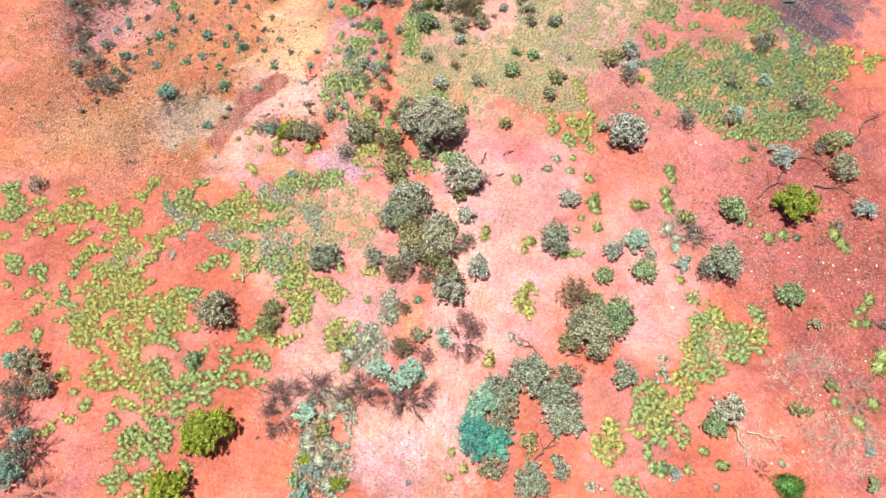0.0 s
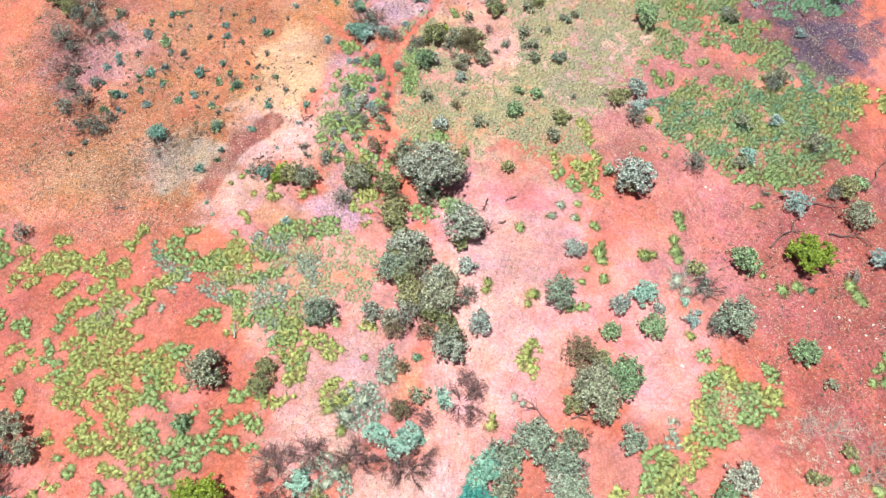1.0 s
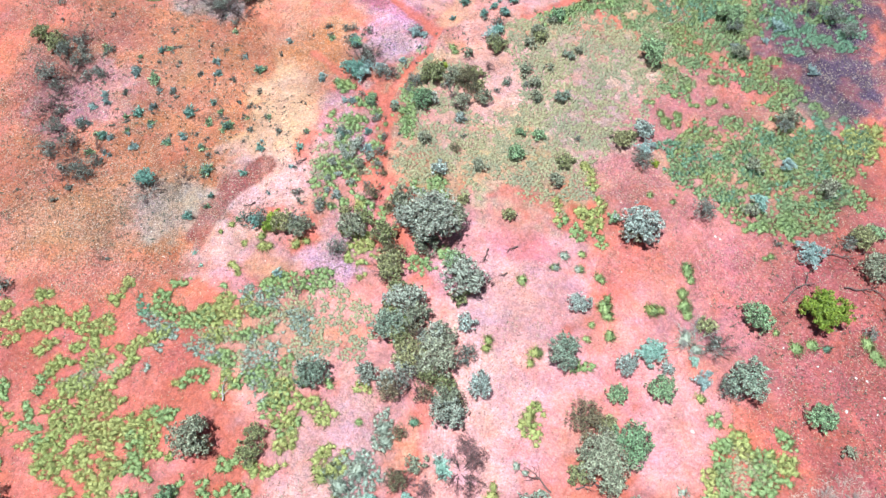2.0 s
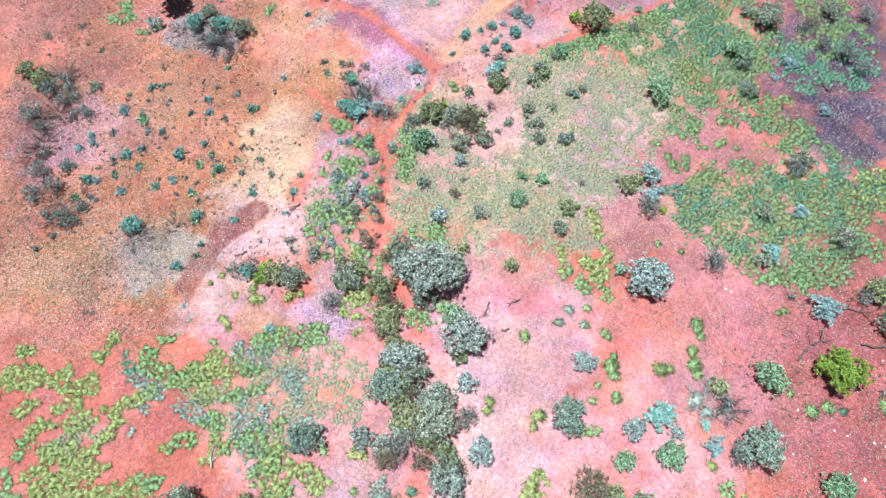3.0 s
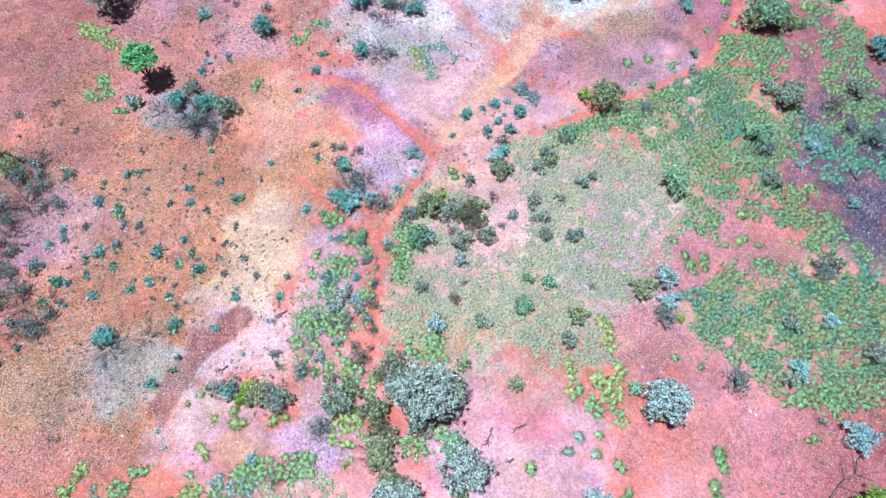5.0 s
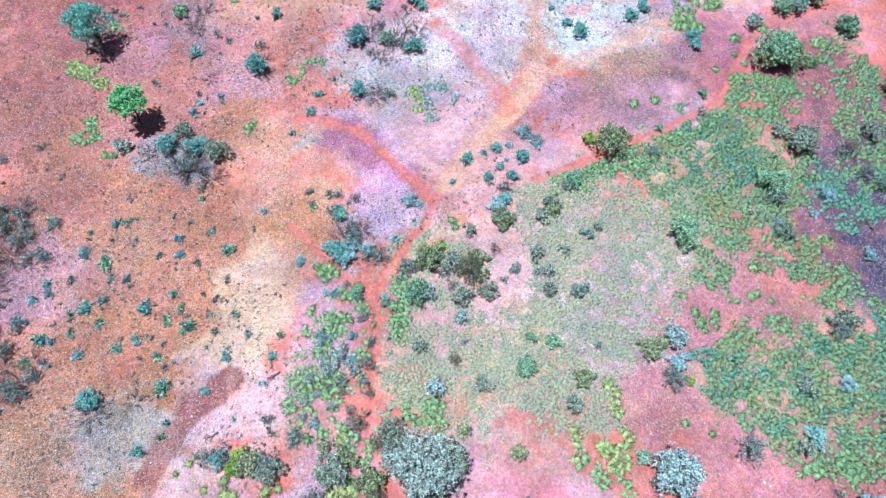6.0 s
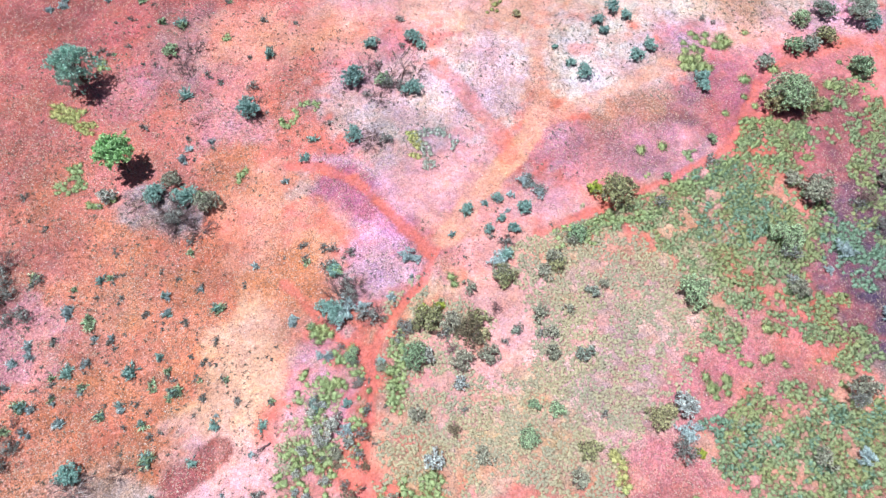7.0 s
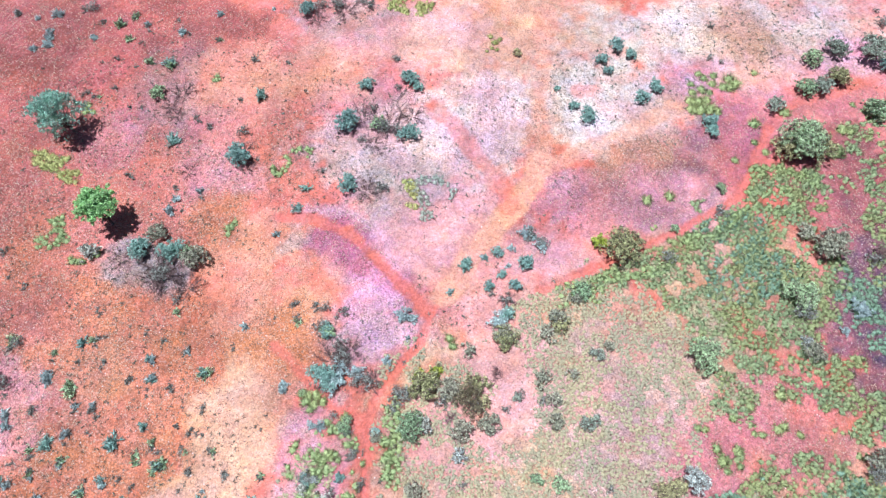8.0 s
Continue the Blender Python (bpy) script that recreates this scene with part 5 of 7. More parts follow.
def scatter(verts, faces, places, scales, turns):
    """Many copies of one tuft as a single mesh's arrays."""
    c, s = np.cos(turns)[:, None] * scales[:, None], np.sin(turns)[:, None] * scales[:, None]
    v = np.empty((len(places), len(verts), 3))
    v[:, :, 0] = verts[None, :, 0] * c - verts[None, :, 1] * s + places[:, None, 0]
    v[:, :, 1] = verts[None, :, 0] * s + verts[None, :, 1] * c + places[:, None, 1]
    v[:, :, 2] = verts[None, :, 2] * scales[:, None] + places[:, None, 2]
    f = faces[None] + (np.arange(len(places)) * len(verts))[:, None, None]
    return v.reshape(-1, 3), f.reshape(-1, faces.shape[1])


def turned(normals, turns):
    """The normals of one tuft for all its scattered copies."""
    c, s = np.cos(turns)[:, None], np.sin(turns)[:, None]
    n = np.empty((len(turns), len(normals), 3))
    n[:, :, 0], n[:, :, 1], n[:, :, 2] = normals[None, :, 0] * c - normals[None, :, 1] * s, normals[None, :, 0] * s + normals[None, :, 1] * c, normals[None, :, 2]
    return n.reshape(-1, 3)


def gully_distance(x, y):
    best = np.full(np.shape(x), 1e9)
    for _, width, _, _, points in GULLIES:
        best = np.minimum(best, line_distance(x, y, points) / width)
    return best


def spots(rng, x, y, rx, ry, turn, dense):
    """Places for tufts in an oval, about evenly spaced: one in each cell of a shaken grid that runs through all fields."""
    cell, far = 1 / math.sqrt(dense), 1.15 * max(rx, ry)
    i, j = np.meshgrid(np.arange(math.floor((x - far) / cell), math.ceil((x + far) / cell)), np.arange(math.floor((y - far) / cell), math.ceil((y + far) / cell)))
    i, j = i.ravel(), j.ravel()
    px, py = (i + 0.5 * (j % 2) + 1.15 * lattice(i, j, 5)) * cell, (j + 1.15 * lattice(i, j, 6)) * cell
    d = oval(px, py, x, y, rx, ry, turn)
    rim = d + 0.7 * (fbm(px, py, 1.4, 61) - 0.5) + 0.8 * (fbm(px, py, 3.0, 62) - 0.5)
    keep = (rim < 1.0) & (gully_distance(px, py) > 0.55)
    for bx, by, brx, bry, bturn in BARE:
        keep &= oval(px + 2.6 * (fbm(px, py, 1.8, 63) - 0.5), py + 2.6 * (fbm(px, py, 1.8, 64) - 0.5), bx, by, brx, bry, bturn) > rng.uniform(0.75, 1.05, len(px))
    return px[keep], py[keep]


def strand_spots(width, points, dense):
    """Places for hummocks along a bent line, on the same shaken grid."""
    cell = 1 / math.sqrt(dense)
    xs, ys = [p[0] for p in points], [p[1] for p in points]
    i, j = np.meshgrid(np.arange(math.floor((min(xs) - 2) / cell), math.ceil((max(xs) + 2) / cell)), np.arange(math.floor((min(ys) - 2) / cell), math.ceil((max(ys) + 2) / cell)))
    i, j = i.ravel(), j.ravel()
    px, py = (i + 0.5 * (j % 2) + 1.15 * lattice(i, j, 5)) * cell, (j + 1.15 * lattice(i, j, 6)) * cell
    keep = line_distance(px, py, points) < width * (0.36 + 0.85 * (fbm(px, py, 0.7, 67, 2) - 0.5)) - 0.05
    return px[keep], py[keep]


COVER = {   # kind: tuft radius, blade length, blades, blade half-width, tufts to a square metre, size of the gaps, name, label
    "yellow": (0.170, 0.14, 46, 0.0085, 23.0, 0.6, "grass_hummocks", "yellow-green spinifex hummocks in a loose network on red soil"),
    "green": (0.168, 0.14, 42, 0.0085, 22.0, 0.65, "green_hummocks", "fresh green grass hummocks on red soil"),
    "meadow": (0.150, 0.12, 24, 0.0085, 27.0, 0.55, "meadow_hummocks", "muted green low grass hummocks over reddish soil"),
    "teal": (0.145, 0.12, 34, 0.0085, 22.0, 0.7, "blue_green_hummocks", "blue-green low grass hummocks beside the wash"),
    "pale": (0.12, 0.11, 22, 0.010, 26.0, 0.9, "pale_grass", "pale bleached low grass tufts"),
    "cover": (0.135, 0.09, 8, 0.009, 46.0, 0.42, "low_plant_cover", "fine low grey-green plant cover over pink soil"),
    "hay": (0.20, 0.09, 24, 0.010, 10.0, 0.8, "dry_grass", "long bleached dry grass stems lying on red soil"),
    "weed": (0.09, 0.09, 14, 0.013, 6.0, 0.6, "small_weeds", "tiny dull grey-green weeds dotted over gravel"),
}


def grow_fields():
    rng = np.random.default_rng(99)
    for kind, (radius, height, blades, leaf, dense, gaps, name, label) in COVER.items():
        xs, ys = [], []
        for k, fill, x, y, rx, ry, turn in FIELDS:
            if k != kind:
                continue
            px, py = spots(rng, x, y, rx, ry, turn, dense)
            level = 0.5 * fbm(px, py, gaps, 71, 2) + 0.5 * fbm(px, py, 2.2 * gaps, 72, 2)
            share = 0.97 * fill if kind == "yellow" else 0.74 * fill if kind in ("green", "teal", "meadow") else 0.74 * fill if kind == "cover" else fill
            cut = np.quantile(level, 1 - share) if len(level) else 0.5
            keep = (level > cut) | (rng.uniform(0, 1, len(px)) < 0.12 * fill)
            xs.append(px[keep])
            ys.append(py[keep])
        for k, width, points in STRANDS:
            if k == kind:
                px, py = strand_spots(width, points, dense)
                xs.append(px)
                ys.append(py)
        if not xs:
            continue
        x, y = np.unique(np.round(np.stack([np.concatenate(xs), np.concatenate(ys)], 1), 4), axis=0).T     # where fields overlap, one tuft each
        places = np.stack([x, y, read_grid("z", x, y) - 0.01], 1)
        scales, turns = rng.uniform(0.65, 1.4, len(x)), rng.uniform(0, 6.28, len(x))
        groups, normals = [], []
        for g in range(5):
            pick = slice(g, None, 5)
            if kind not in ("hay", "weed"):
                small = dict(sides=4, rings=((0.6, 0.8), (1.0, -0.05))) if kind == "cover" else dict(sides=6, rings=((0.45, 0.9), (0.82, 0.52), (1.0, -0.06)))
                v, f, n = hummock_arrays(rng, radius, height, blades, leaf, (14.0 if kind == "cover" else 21.0) * leaf, **small)
                normals.append(turned(n, turns[pick]))
            else:
                v, f = tuft_arrays(rng, radius, height, blades, leaf, *((0.95, 13.0) if kind == "hay" else (0.6, 3.2)))
            groups.append(scatter(v, f, places[pick], scales[pick], turns[pick]))
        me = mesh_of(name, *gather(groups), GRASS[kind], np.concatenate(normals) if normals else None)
        me.polygons.foreach_set("use_smooth", np.ones(len(me.polygons), dtype=bool))
        tagged(new(name, me), label, "grass", kind="stuff")


TUSSOCKS = {}


def tussock(kind, x, y, radius):
    """One grass tussock that stands by itself."""
    PLACED[0] += 1
    key = (kind, PLACED[0] % 3, radius > 0.6)
    m = Matrix.LocRotScale((x, y, float(ground_height(x, y)) - 0.01), Euler((0, 0, PLACED[0] * 1.9)), (radius / 0.3,) * 3)
    if key in TUSSOCKS:
        ob = new("grass_tussock", TUSSOCKS[key])
    else:
        rng = np.random.default_rng(8000 + len(TUSSOCKS))
        v, f, n = hummock_arrays(rng, 0.26, 0.26, 900, 0.006, 0.09) if radius > 0.6 else hummock_arrays(rng, 0.25, 0.17, 220, 0.008, 0.18)
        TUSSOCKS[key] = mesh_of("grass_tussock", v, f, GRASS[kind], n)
        ob = new("grass_tussock", TUSSOCKS[key])
    ob.matrix_basis = m
    word = {"yellow": "yellow-green", "green": "fresh green", "teal": "blue-green", "pale": "pale bleached", "straw": "dry straw-coloured", "cover": "dull green", "emerald": "dense emerald-green"}[kind]
    tagged(ob, f"round {word} grass tussock on bare soil", "grass tussock", "single grass tussocks")


def stones(name, label, mat, count, low, high, x0, x1, y0, y1, seed, wanted):
    """Loose small stones over a stretch of ground, more of them where the soil is gritty."""
    rng = np.random.default_rng(seed)
    x, y = rng.uniform(x0, x1, count * 4), rng.uniform(y0, y1, count * 4)
    grit = read_grid("grit", x, y)
    keep = rng.uniform(0, 1, len(x)) < (grit - 0.15) * wanted
    x, y = x[keep][:count], y[keep][:count]
    v = np.array([(1, 0, 0), (0.3, 0.9, 0), (-0.8, 0.5, 0), (-0.7, -0.6, 0), (0.4, -0.8, 0), (0.1, 0.05, 0.75)], float)
    f = np.array([(0, 1, 5), (1, 2, 5), (2, 3, 5), (3, 4, 5), (4, 0, 5)])
    size = low + (high - low) * rng.uniform(0, 1, len(x)) ** 2
    places = np.stack([x, y, read_grid("z", x, y) - 0.005], 1)
    tagged(new(name, mesh_of(name, *scatter(v, f, places, size, rng.uniform(0, 6.28, len(x))), mat)), label, "stones", kind="stuff")


grow_fields()


def litter(name, label, mat, count, long, wide, seed, wanted):
    """Fallen stems, bark and dry leaves strewn flat over gritty soil."""
    rng = np.random.default_rng(seed)
    x, y = rng.uniform(-33, 33, count * 3), rng.uniform(0, 61, count * 3)
    grit = read_grid("grit", x, y)
    keep = rng.uniform(0, 1, len(x)) < (grit - 0.12) * wanted * ramp(fbm(x, y, 0.9, seed), 0.25, 0.7)
    x, y = x[keep][:count], y[keep][:count]
    n = len(x)
    p = np.stack([x, y, read_grid("z", x, y) + 0.02], 1)
    t = rng.uniform(0, 2 * np.pi, n)
    size = rng.uniform(0.5, 1.5, n)[:, None]
    along = np.stack([np.cos(t), np.sin(t), rng.normal(0, 0.25, n)], 1)
    across = np.stack([-np.sin(t), np.cos(t), rng.normal(0, 0.35, n)], 1)
    tagged(new(name, mesh_of(name, *leaves_from(p, along * long * size, across * wide * size), mat)), label, "litter", kind="stuff")


stones("pale_gravel", "pale pinkish gravel scattered over the soil", STONE, 7000, 0.015, 0.05, -33, 33, 0, 61, 301, 0.9)
stones("dark_gravel", "dark reddish gravel and litter on the soil", DARK_STONE, 9000, 0.02, 0.05, -33, 33, 0, 61, 302, 0.9)
litter("dry_litter", "bleached dry grass and leaf litter over gravel", GRASS["straw"], 120000, 0.048, 0.013, 401, 1.0)
litter("dark_litter", "dark fallen twigs and leaf litter over gravel", DEAD_LITTER, 110000, 0.052, 0.014, 402, 1.0)

# ---- single plants ----
shrub("dark", -10.61, 22.27, 0.59)
shrub("olive", -9.17, 21.85, 0.82)
shrub("grey_green", -8.10, 21.54, 0.75)
shrub("lime", -9.60, 22.22, 0.48)
shrub("dark", -24.12, 17.99, 0.59)
shrub("blue", -9.13, 18.73, 0.30)
tussock("yellow", -11.76, 19.32, 0.29)
tussock("yellow", -11.35, 18.80, 0.22)
tussock("yellow", -10.18, 20.46, 0.40)
tussock("yellow", -9.84, 20.46, 0.33)
tussock("yellow", -8.29, 20.59, 0.37)
tussock("yellow", -11.25, 20.67, 0.26)
tussock("yellow", -7.71, 20.75, 0.29)
tussock("yellow", -21.89, 17.55, 0.32)
shrub("ash", -6.59, 13.17, 0.87)
shrub("grey_green", -12.10, 9.98, 1.19)
shrub("russet", -11.70, 9.60, 0.62, 1.3)
shrub("grey_green", -21.24, 7.27, 0.92)
shrub("grey_green", -20.28, 6.07, 0.73)
shrub("olive", -9.16, 10.23, 0.63)
shrub("olive", -9.31, 9.30, 0.71)
shrub("dark", -21.50, 5.82, 1.01)
shrub("dark", -21.55, 4.72, 0.88)
shrub("dark", -20.36, 2.85, 0.92)
shrub("teal", -20.71, 3.65, 0.54)
shrub("teal", -20.86, 2.08, 0.85)
shrub("teal", -22.39, 7.32, 0.52)
dead("dark", -19.78, 2.84, 1.17)
dead("dark", -19.32, 1.08, 0.96)
dead("dark", -21.30, 3.61, 1.47)
shrub("lime", -11.56, 3.82, 1.37)
shrub("lime", -12.91, 1.02, 1.26)
shrub("green", -12.98, 7.41, 0.49)
dead("pale", -12.68, 7.19, 0.31)
dead_branch(-11.08, 11.80, 1.02, 95, "pale")
shrub("sage", -1.95, 17.08, 1.11)
shrub("ash", -2.79, 15.60, 1.09)
shrub("grey_green", -0.38, 13.89, 1.25)
shrub("grey_green", 0.10, 15.05, 0.82)
shrub("grey_green", 0.19, 11.98, 0.85)
shrub("grey_green", -1.44, 16.11, 0.96)
shrub("sage", -1.78, 13.70, 0.81)
dead("dark", -1.24, 14.29, 1.50)
dead("dark", -1.37, 12.62, 1.20)
shrub("lime", -2.02, 15.72, 0.57)
shrub("sage", 0.34, 11.04, 0.96)
shrub("sage", -3.91, 13.14, 0.68)
shrub("sage", -2.89, 12.77, 0.62)
shrub("sage", -0.45, 15.09, 0.95)
shrub("silver", -2.80, 17.25, 0.46)
shrub("silver", 1.34, 15.84, 0.54)
shrub("silver", 2.00, 12.51, 0.74)
shrub("dark", 1.31, 14.27, 0.63)
shrub("dark", -2.07, 12.69, 0.68)
shrub("russet", -2.62, 12.34, 0.74)
shrub("olive", -1.56, 14.00, 1.06)
shrub("sage", -0.65, 21.78, 1.87)
shrub("sage", -1.71, 21.89, 1.10)
shrub("grey_green", 0.56, 21.89, 1.10)
shrub("grey_green", -0.93, 20.58, 0.88)
shrub("grey_green", -2.28, 23.27, 0.84)
shrub("olive", -3.26, 21.12, 0.89)
shrub("olive", -2.79, 19.49, 0.87)
shrub("grey_green", -5.15, 21.47, 0.96)
shrub("dark", -5.85, 20.22, 0.71)
shrub("russet", -3.11, 18.53, 0.46)
shrub("sage", 1.30, 18.29, 1.32)
dead("dark", 2.22, 18.23, 0.78)
shrub("green", 0.71, 19.31, 0.80)
shrub("olive", 3.93, 22.41, 0.45)
tussock("green", 4.43, 18.37, 0.39)
tussock("green", 8.81, 16.71, 0.52)
tussock("green", 8.92, 15.23, 0.34)
tussock("green", 8.67, 18.57, 0.29)
tussock("green", 13.67, 19.12, 0.40)
tussock("green", 13.80, 18.41, 0.32)
tussock("green", 13.21, 17.67, 0.32)
tussock("green", 13.18, 16.90, 0.46)
tussock("green", 13.26, 16.34, 0.35)
tussock("green", 8.93, 16.26, 0.35)
tussock("green", -4.12, 10.75, 0.26)
tussock("yellow", 2.46, 14.94, 0.34)
tussock("yellow", 2.32, 14.51, 0.31)
tussock("yellow", 4.86, 14.26, 0.41)
tussock("yellow", 4.60, 13.73, 0.30)
tussock("yellow", 11.29, 16.64, 0.42)
tussock("yellow", 11.85, 16.64, 0.31)
tussock("yellow", 2.38, 7.34, 0.40)
tussock("yellow", 2.48, 7.78, 0.25)
tussock("yellow", 13.14, 11.91, 0.33)
tussock("yellow", 4.36, 11.08, 0.39)
tussock("yellow", 0.44, 2.87, 0.26)
tussock("yellow", 0.98, 2.09, 0.29)
tussock("yellow", 0.30, 1.71, 0.23)
tussock("pale", 6.91, 19.85, 0.36)
tussock("pale", 6.35, 19.16, 0.32)
tussock("pale", 7.63, 19.04, 0.29)
tussock("pale", 3.62, 8.70, 0.28)
tussock("pale", 4.05, 8.39, 0.22)
tussock("teal", -1.35, 10.75, 0.32)
shrub("silver", 7.41, 16.94, 0.65)
shrub("ash", 6.24, 14.18, 1.04)
shrub("mint", 10.91, 14.24, 0.75)
shrub("silver", 9.56, 13.56, 0.65)
shrub("silver", 11.64, 13.44, 0.37)
dead("pale", 13.34, 14.86, 1.30)
dead("dark", 14.45, 14.56, 1.02)
shrub("olive", 13.97, 15.72, 0.57)
shrub("green", 8.92, 12.13, 0.61)
shrub("green", 11.12, 12.40, 0.80)
shrub("ash", 15.41, 12.76, 1.23)
shrub("dark", 14.62, 12.40, 0.80)
shrub("mint", 13.15, 13.81, 0.28)
shrub("blue", 13.42, 12.80, 0.49)
shrub("green", 16.77, 16.19, 0.93)
shrub("lime", 20.27, 16.47, 1.32)
tussock("green", 18.64, 14.51, 0.44)
tussock("green", 19.53, 14.69, 0.41)
tussock("green", 22.46, 14.79, 0.44)
tussock("green", 22.67, 14.15, 0.41)
tussock("green", 22.89, 13.80, 0.34)
tussock("green", 17.81, 15.41, 0.24)
shrub("blue", 24.47, 16.25, 0.71)
shrub("olive", 23.78, 20.83, 0.88)
shrub("green", 24.70, 21.22, 0.58)
shrub("grey_green", 23.94, 18.93, 1.00)
shrub("dark", 22.93, 20.50, 0.61)
shrub("blue", 20.54, 19.85, 0.87)
shrub("dark", 22.73, 15.28, 0.44)
tussock("teal", 20.26, 14.51, 0.27)
dead_branch(18.58, 17.10, 2.97, 43, "dark")
dead_branch(25.38, 21.19, 3.12, 50, "dark")
dead_branch(22.15, 17.95, 1.95, -11, "dark")
dead_branch(21.29, 19.95, 1.69, -7, "dark")
shrub("green", 18.87, 10.93, 0.84)
shrub("grey_green", 19.81, 9.38, 0.35)
tussock("green", 23.25, 10.75, 0.42)
tussock("green", 22.80, 10.27, 0.32)
tussock("green", 22.09, 9.41, 0.32)
tussock("green", 22.70, 9.41, 0.35)
tussock("green", 22.57, 7.04, 0.56)
tussock("green", 22.96, 7.63, 0.44)
tussock("green", 22.43, 10.05, 0.23)
shrub("dark", 23.58, 9.31, 0.41)
shrub("olive", 19.70, 6.02, 0.39)
shrub("olive", 17.77, 4.89, 0.39)
shrub("olive", 18.36, 4.82, 0.25)
tussock("green", 19.88, 5.26, 0.33)
tussock("green", 20.73, 4.26, 0.42)
tussock("green", 21.71, 5.17, 0.42)
shrub("sage", 14.21, 4.93, 0.94)
shrub("green", 13.45, 4.13, 0.71)
dead_branch(14.58, 4.17, 1.63, -80, "pale")
dead_branch(15.07, 3.82, 1.37, -17, "pale")
dead("pale", 20.69, 4.88, 0.66)
dead("pale", 15.41, 2.61, 0.46)
dead("pale", 21.24, 6.15, 0.55)
dead("pale", 18.03, 3.66, 0.41)
shrub("blue", 20.90, 2.95, 0.32)
shrub("green", 20.55, 1.38, 0.37)
dead("dark", 15.40, 1.96, 0.46)
dead("dark", 20.91, 5.02, 0.54)
tussock("emerald", 16.48, 1.28, 0.77)
tussock("green", 13.57, 2.22, 0.32)
tussock("green", 12.87, 2.87, 0.23)
tussock("teal", 10.76, 2.09, 0.35)
shrub("blue", 11.22, 1.89, 0.32)
tussock("pale", 16.47, 2.35, 0.23)
tussock("pale", 13.11, 1.28, 0.20)
shrub("russet", 7.05, 10.89, 1.08)
shrub("grey_green", 7.76, 9.69, 1.01)
shrub("grey_green", 7.78, 8.42, 1.28)
shrub("grey_green", 7.36, 9.24, 0.88)
shrub("green", 9.22, 9.77, 1.14)
shrub("green", 10.19, 9.64, 0.27)
shrub("ash", 9.22, 6.56, 0.77)
dead("dark", 7.03, 6.88, 0.49)
dead_branch(6.41, 7.67, 1.25, 14, "dark")
shrub("ash", 4.55, 6.51, 0.96)
shrub("ash", 5.71, 5.54, 0.95)
shrub("ash", 6.12, 4.38, 0.99)
shrub("grey_green", 6.22, 6.41, 0.85)
shrub("sage", 5.38, 4.72, 0.77)
shrub("sage", 3.81, 6.86, 0.68)
shrub("ash", 2.89, 5.83, 0.90)
shrub("dark", 5.04, 5.84, 0.73)
shrub("dark", 6.43, 5.29, 0.67)
shrub("eucalypt", 2.09, 5.21, 0.95)
shrub("grey_green", 2.92, 4.50, 0.83)
shrub("grey_green", 1.73, 4.87, 0.61)
shrub("cyan", 1.49, 3.49, 1.09)
shrub("cyan", 2.50, 3.24, 0.92)
shrub("cyan", 1.43, 4.25, 0.55)
shrub("grey_green", 2.28, 2.21, 0.75)
shrub("ash", 4.11, 1.57, 0.98)
shrub("ash", 5.56, 2.19, 0.59)
shrub("olive", 4.10, 3.34, 0.49)
dead_branch(4.44, 2.49, 1.69, 45, "dark")
dead_branch(5.21, 7.52, 1.76, 136, "dark")
shrub("maroon", 1.52, 9.10, 0.82)
shrub("maroon", 1.36, 7.76, 0.58)
shrub("maroon", 1.09, 9.76, 0.53)
star("mint", -0.01, 8.66, 0.66)
star("mint", 0.14, 8.35, 0.50)
star("silver", -0.10, 8.95, 0.46)
dead("dark", 0.92, 8.44, 1.26)
shrub("russet", -2.15, 8.09, 0.64)
shrub("grey_green", -1.23, 8.69, 0.52)
shrub("maroon", -0.84, 7.63, 0.62)
shrub("maroon", -2.13, 5.42, 0.60)
shrub("maroon", -3.70, 5.56, 0.52)
shrub("maroon", -0.67, 5.71, 0.42)
shrub("maroon", -7.45, 5.98, 0.48)
shrub("maroon", -8.71, 4.83, 0.42)
shrub("russet", -2.11, 10.26, 0.42)
shrub("mint", -3.22, 6.88, 0.66)
star("mint", -2.75, 6.45, 0.50)
shrub("mint", -1.62, 6.72, 0.70)
star("mint", -1.05, 6.60, 0.45)
shrub("mint", -2.30, 6.22, 0.58)
star("mint", -2.05, 6.95, 0.50)
dead("dark", -1.81, 5.38, 1.39)
dead("dark", -4.10, 5.81, 1.22)
dead("dark", -1.11, 5.81, 1.22)
shrub("maroon", -4.14, 6.00, 0.56)
dead("dark", -7.93, 4.69, 1.50)
dead("dark", -6.40, 5.96, 1.16)
dead("dark", -8.39, 5.70, 0.91)
shrub("maroon", -8.44, 5.86, 0.56)
shrub("maroon", -8.51, 3.93, 0.44)
shrub("maroon", -6.31, 6.14, 0.62)
shrub("mint", -6.84, 4.70, 0.55)
star("mint", -6.60, 5.15, 0.42)
star("mint", -7.05, 4.95, 0.36)
shrub("olive", -5.81, 3.92, 0.46)
shrub("maroon", -5.05, 5.70, 0.52)
shrub("lime", -4.97, 1.46, 0.42)
shrub("lime", -6.70, 2.48, 0.35)
shrub("lime", -5.99, 3.80, 0.33)
shrub("teal", -6.67, 1.03, 0.52)
shrub("blue", -6.51, 2.09, 0.48)
star("silver", -5.18, 2.23, 0.50)
star("silver", -5.70, 2.50, 0.52)
tussock("pale", -5.34, 3.05, 0.42)
tussock("pale", -6.67, 3.53, 0.40)
tussock("pale", -5.19, 5.05, 0.42)
tussock("straw", -4.80, 5.35, 0.36)
tussock("pale", -5.55, 4.60, 0.38)
star("blue", -6.06, 1.90, 0.50)
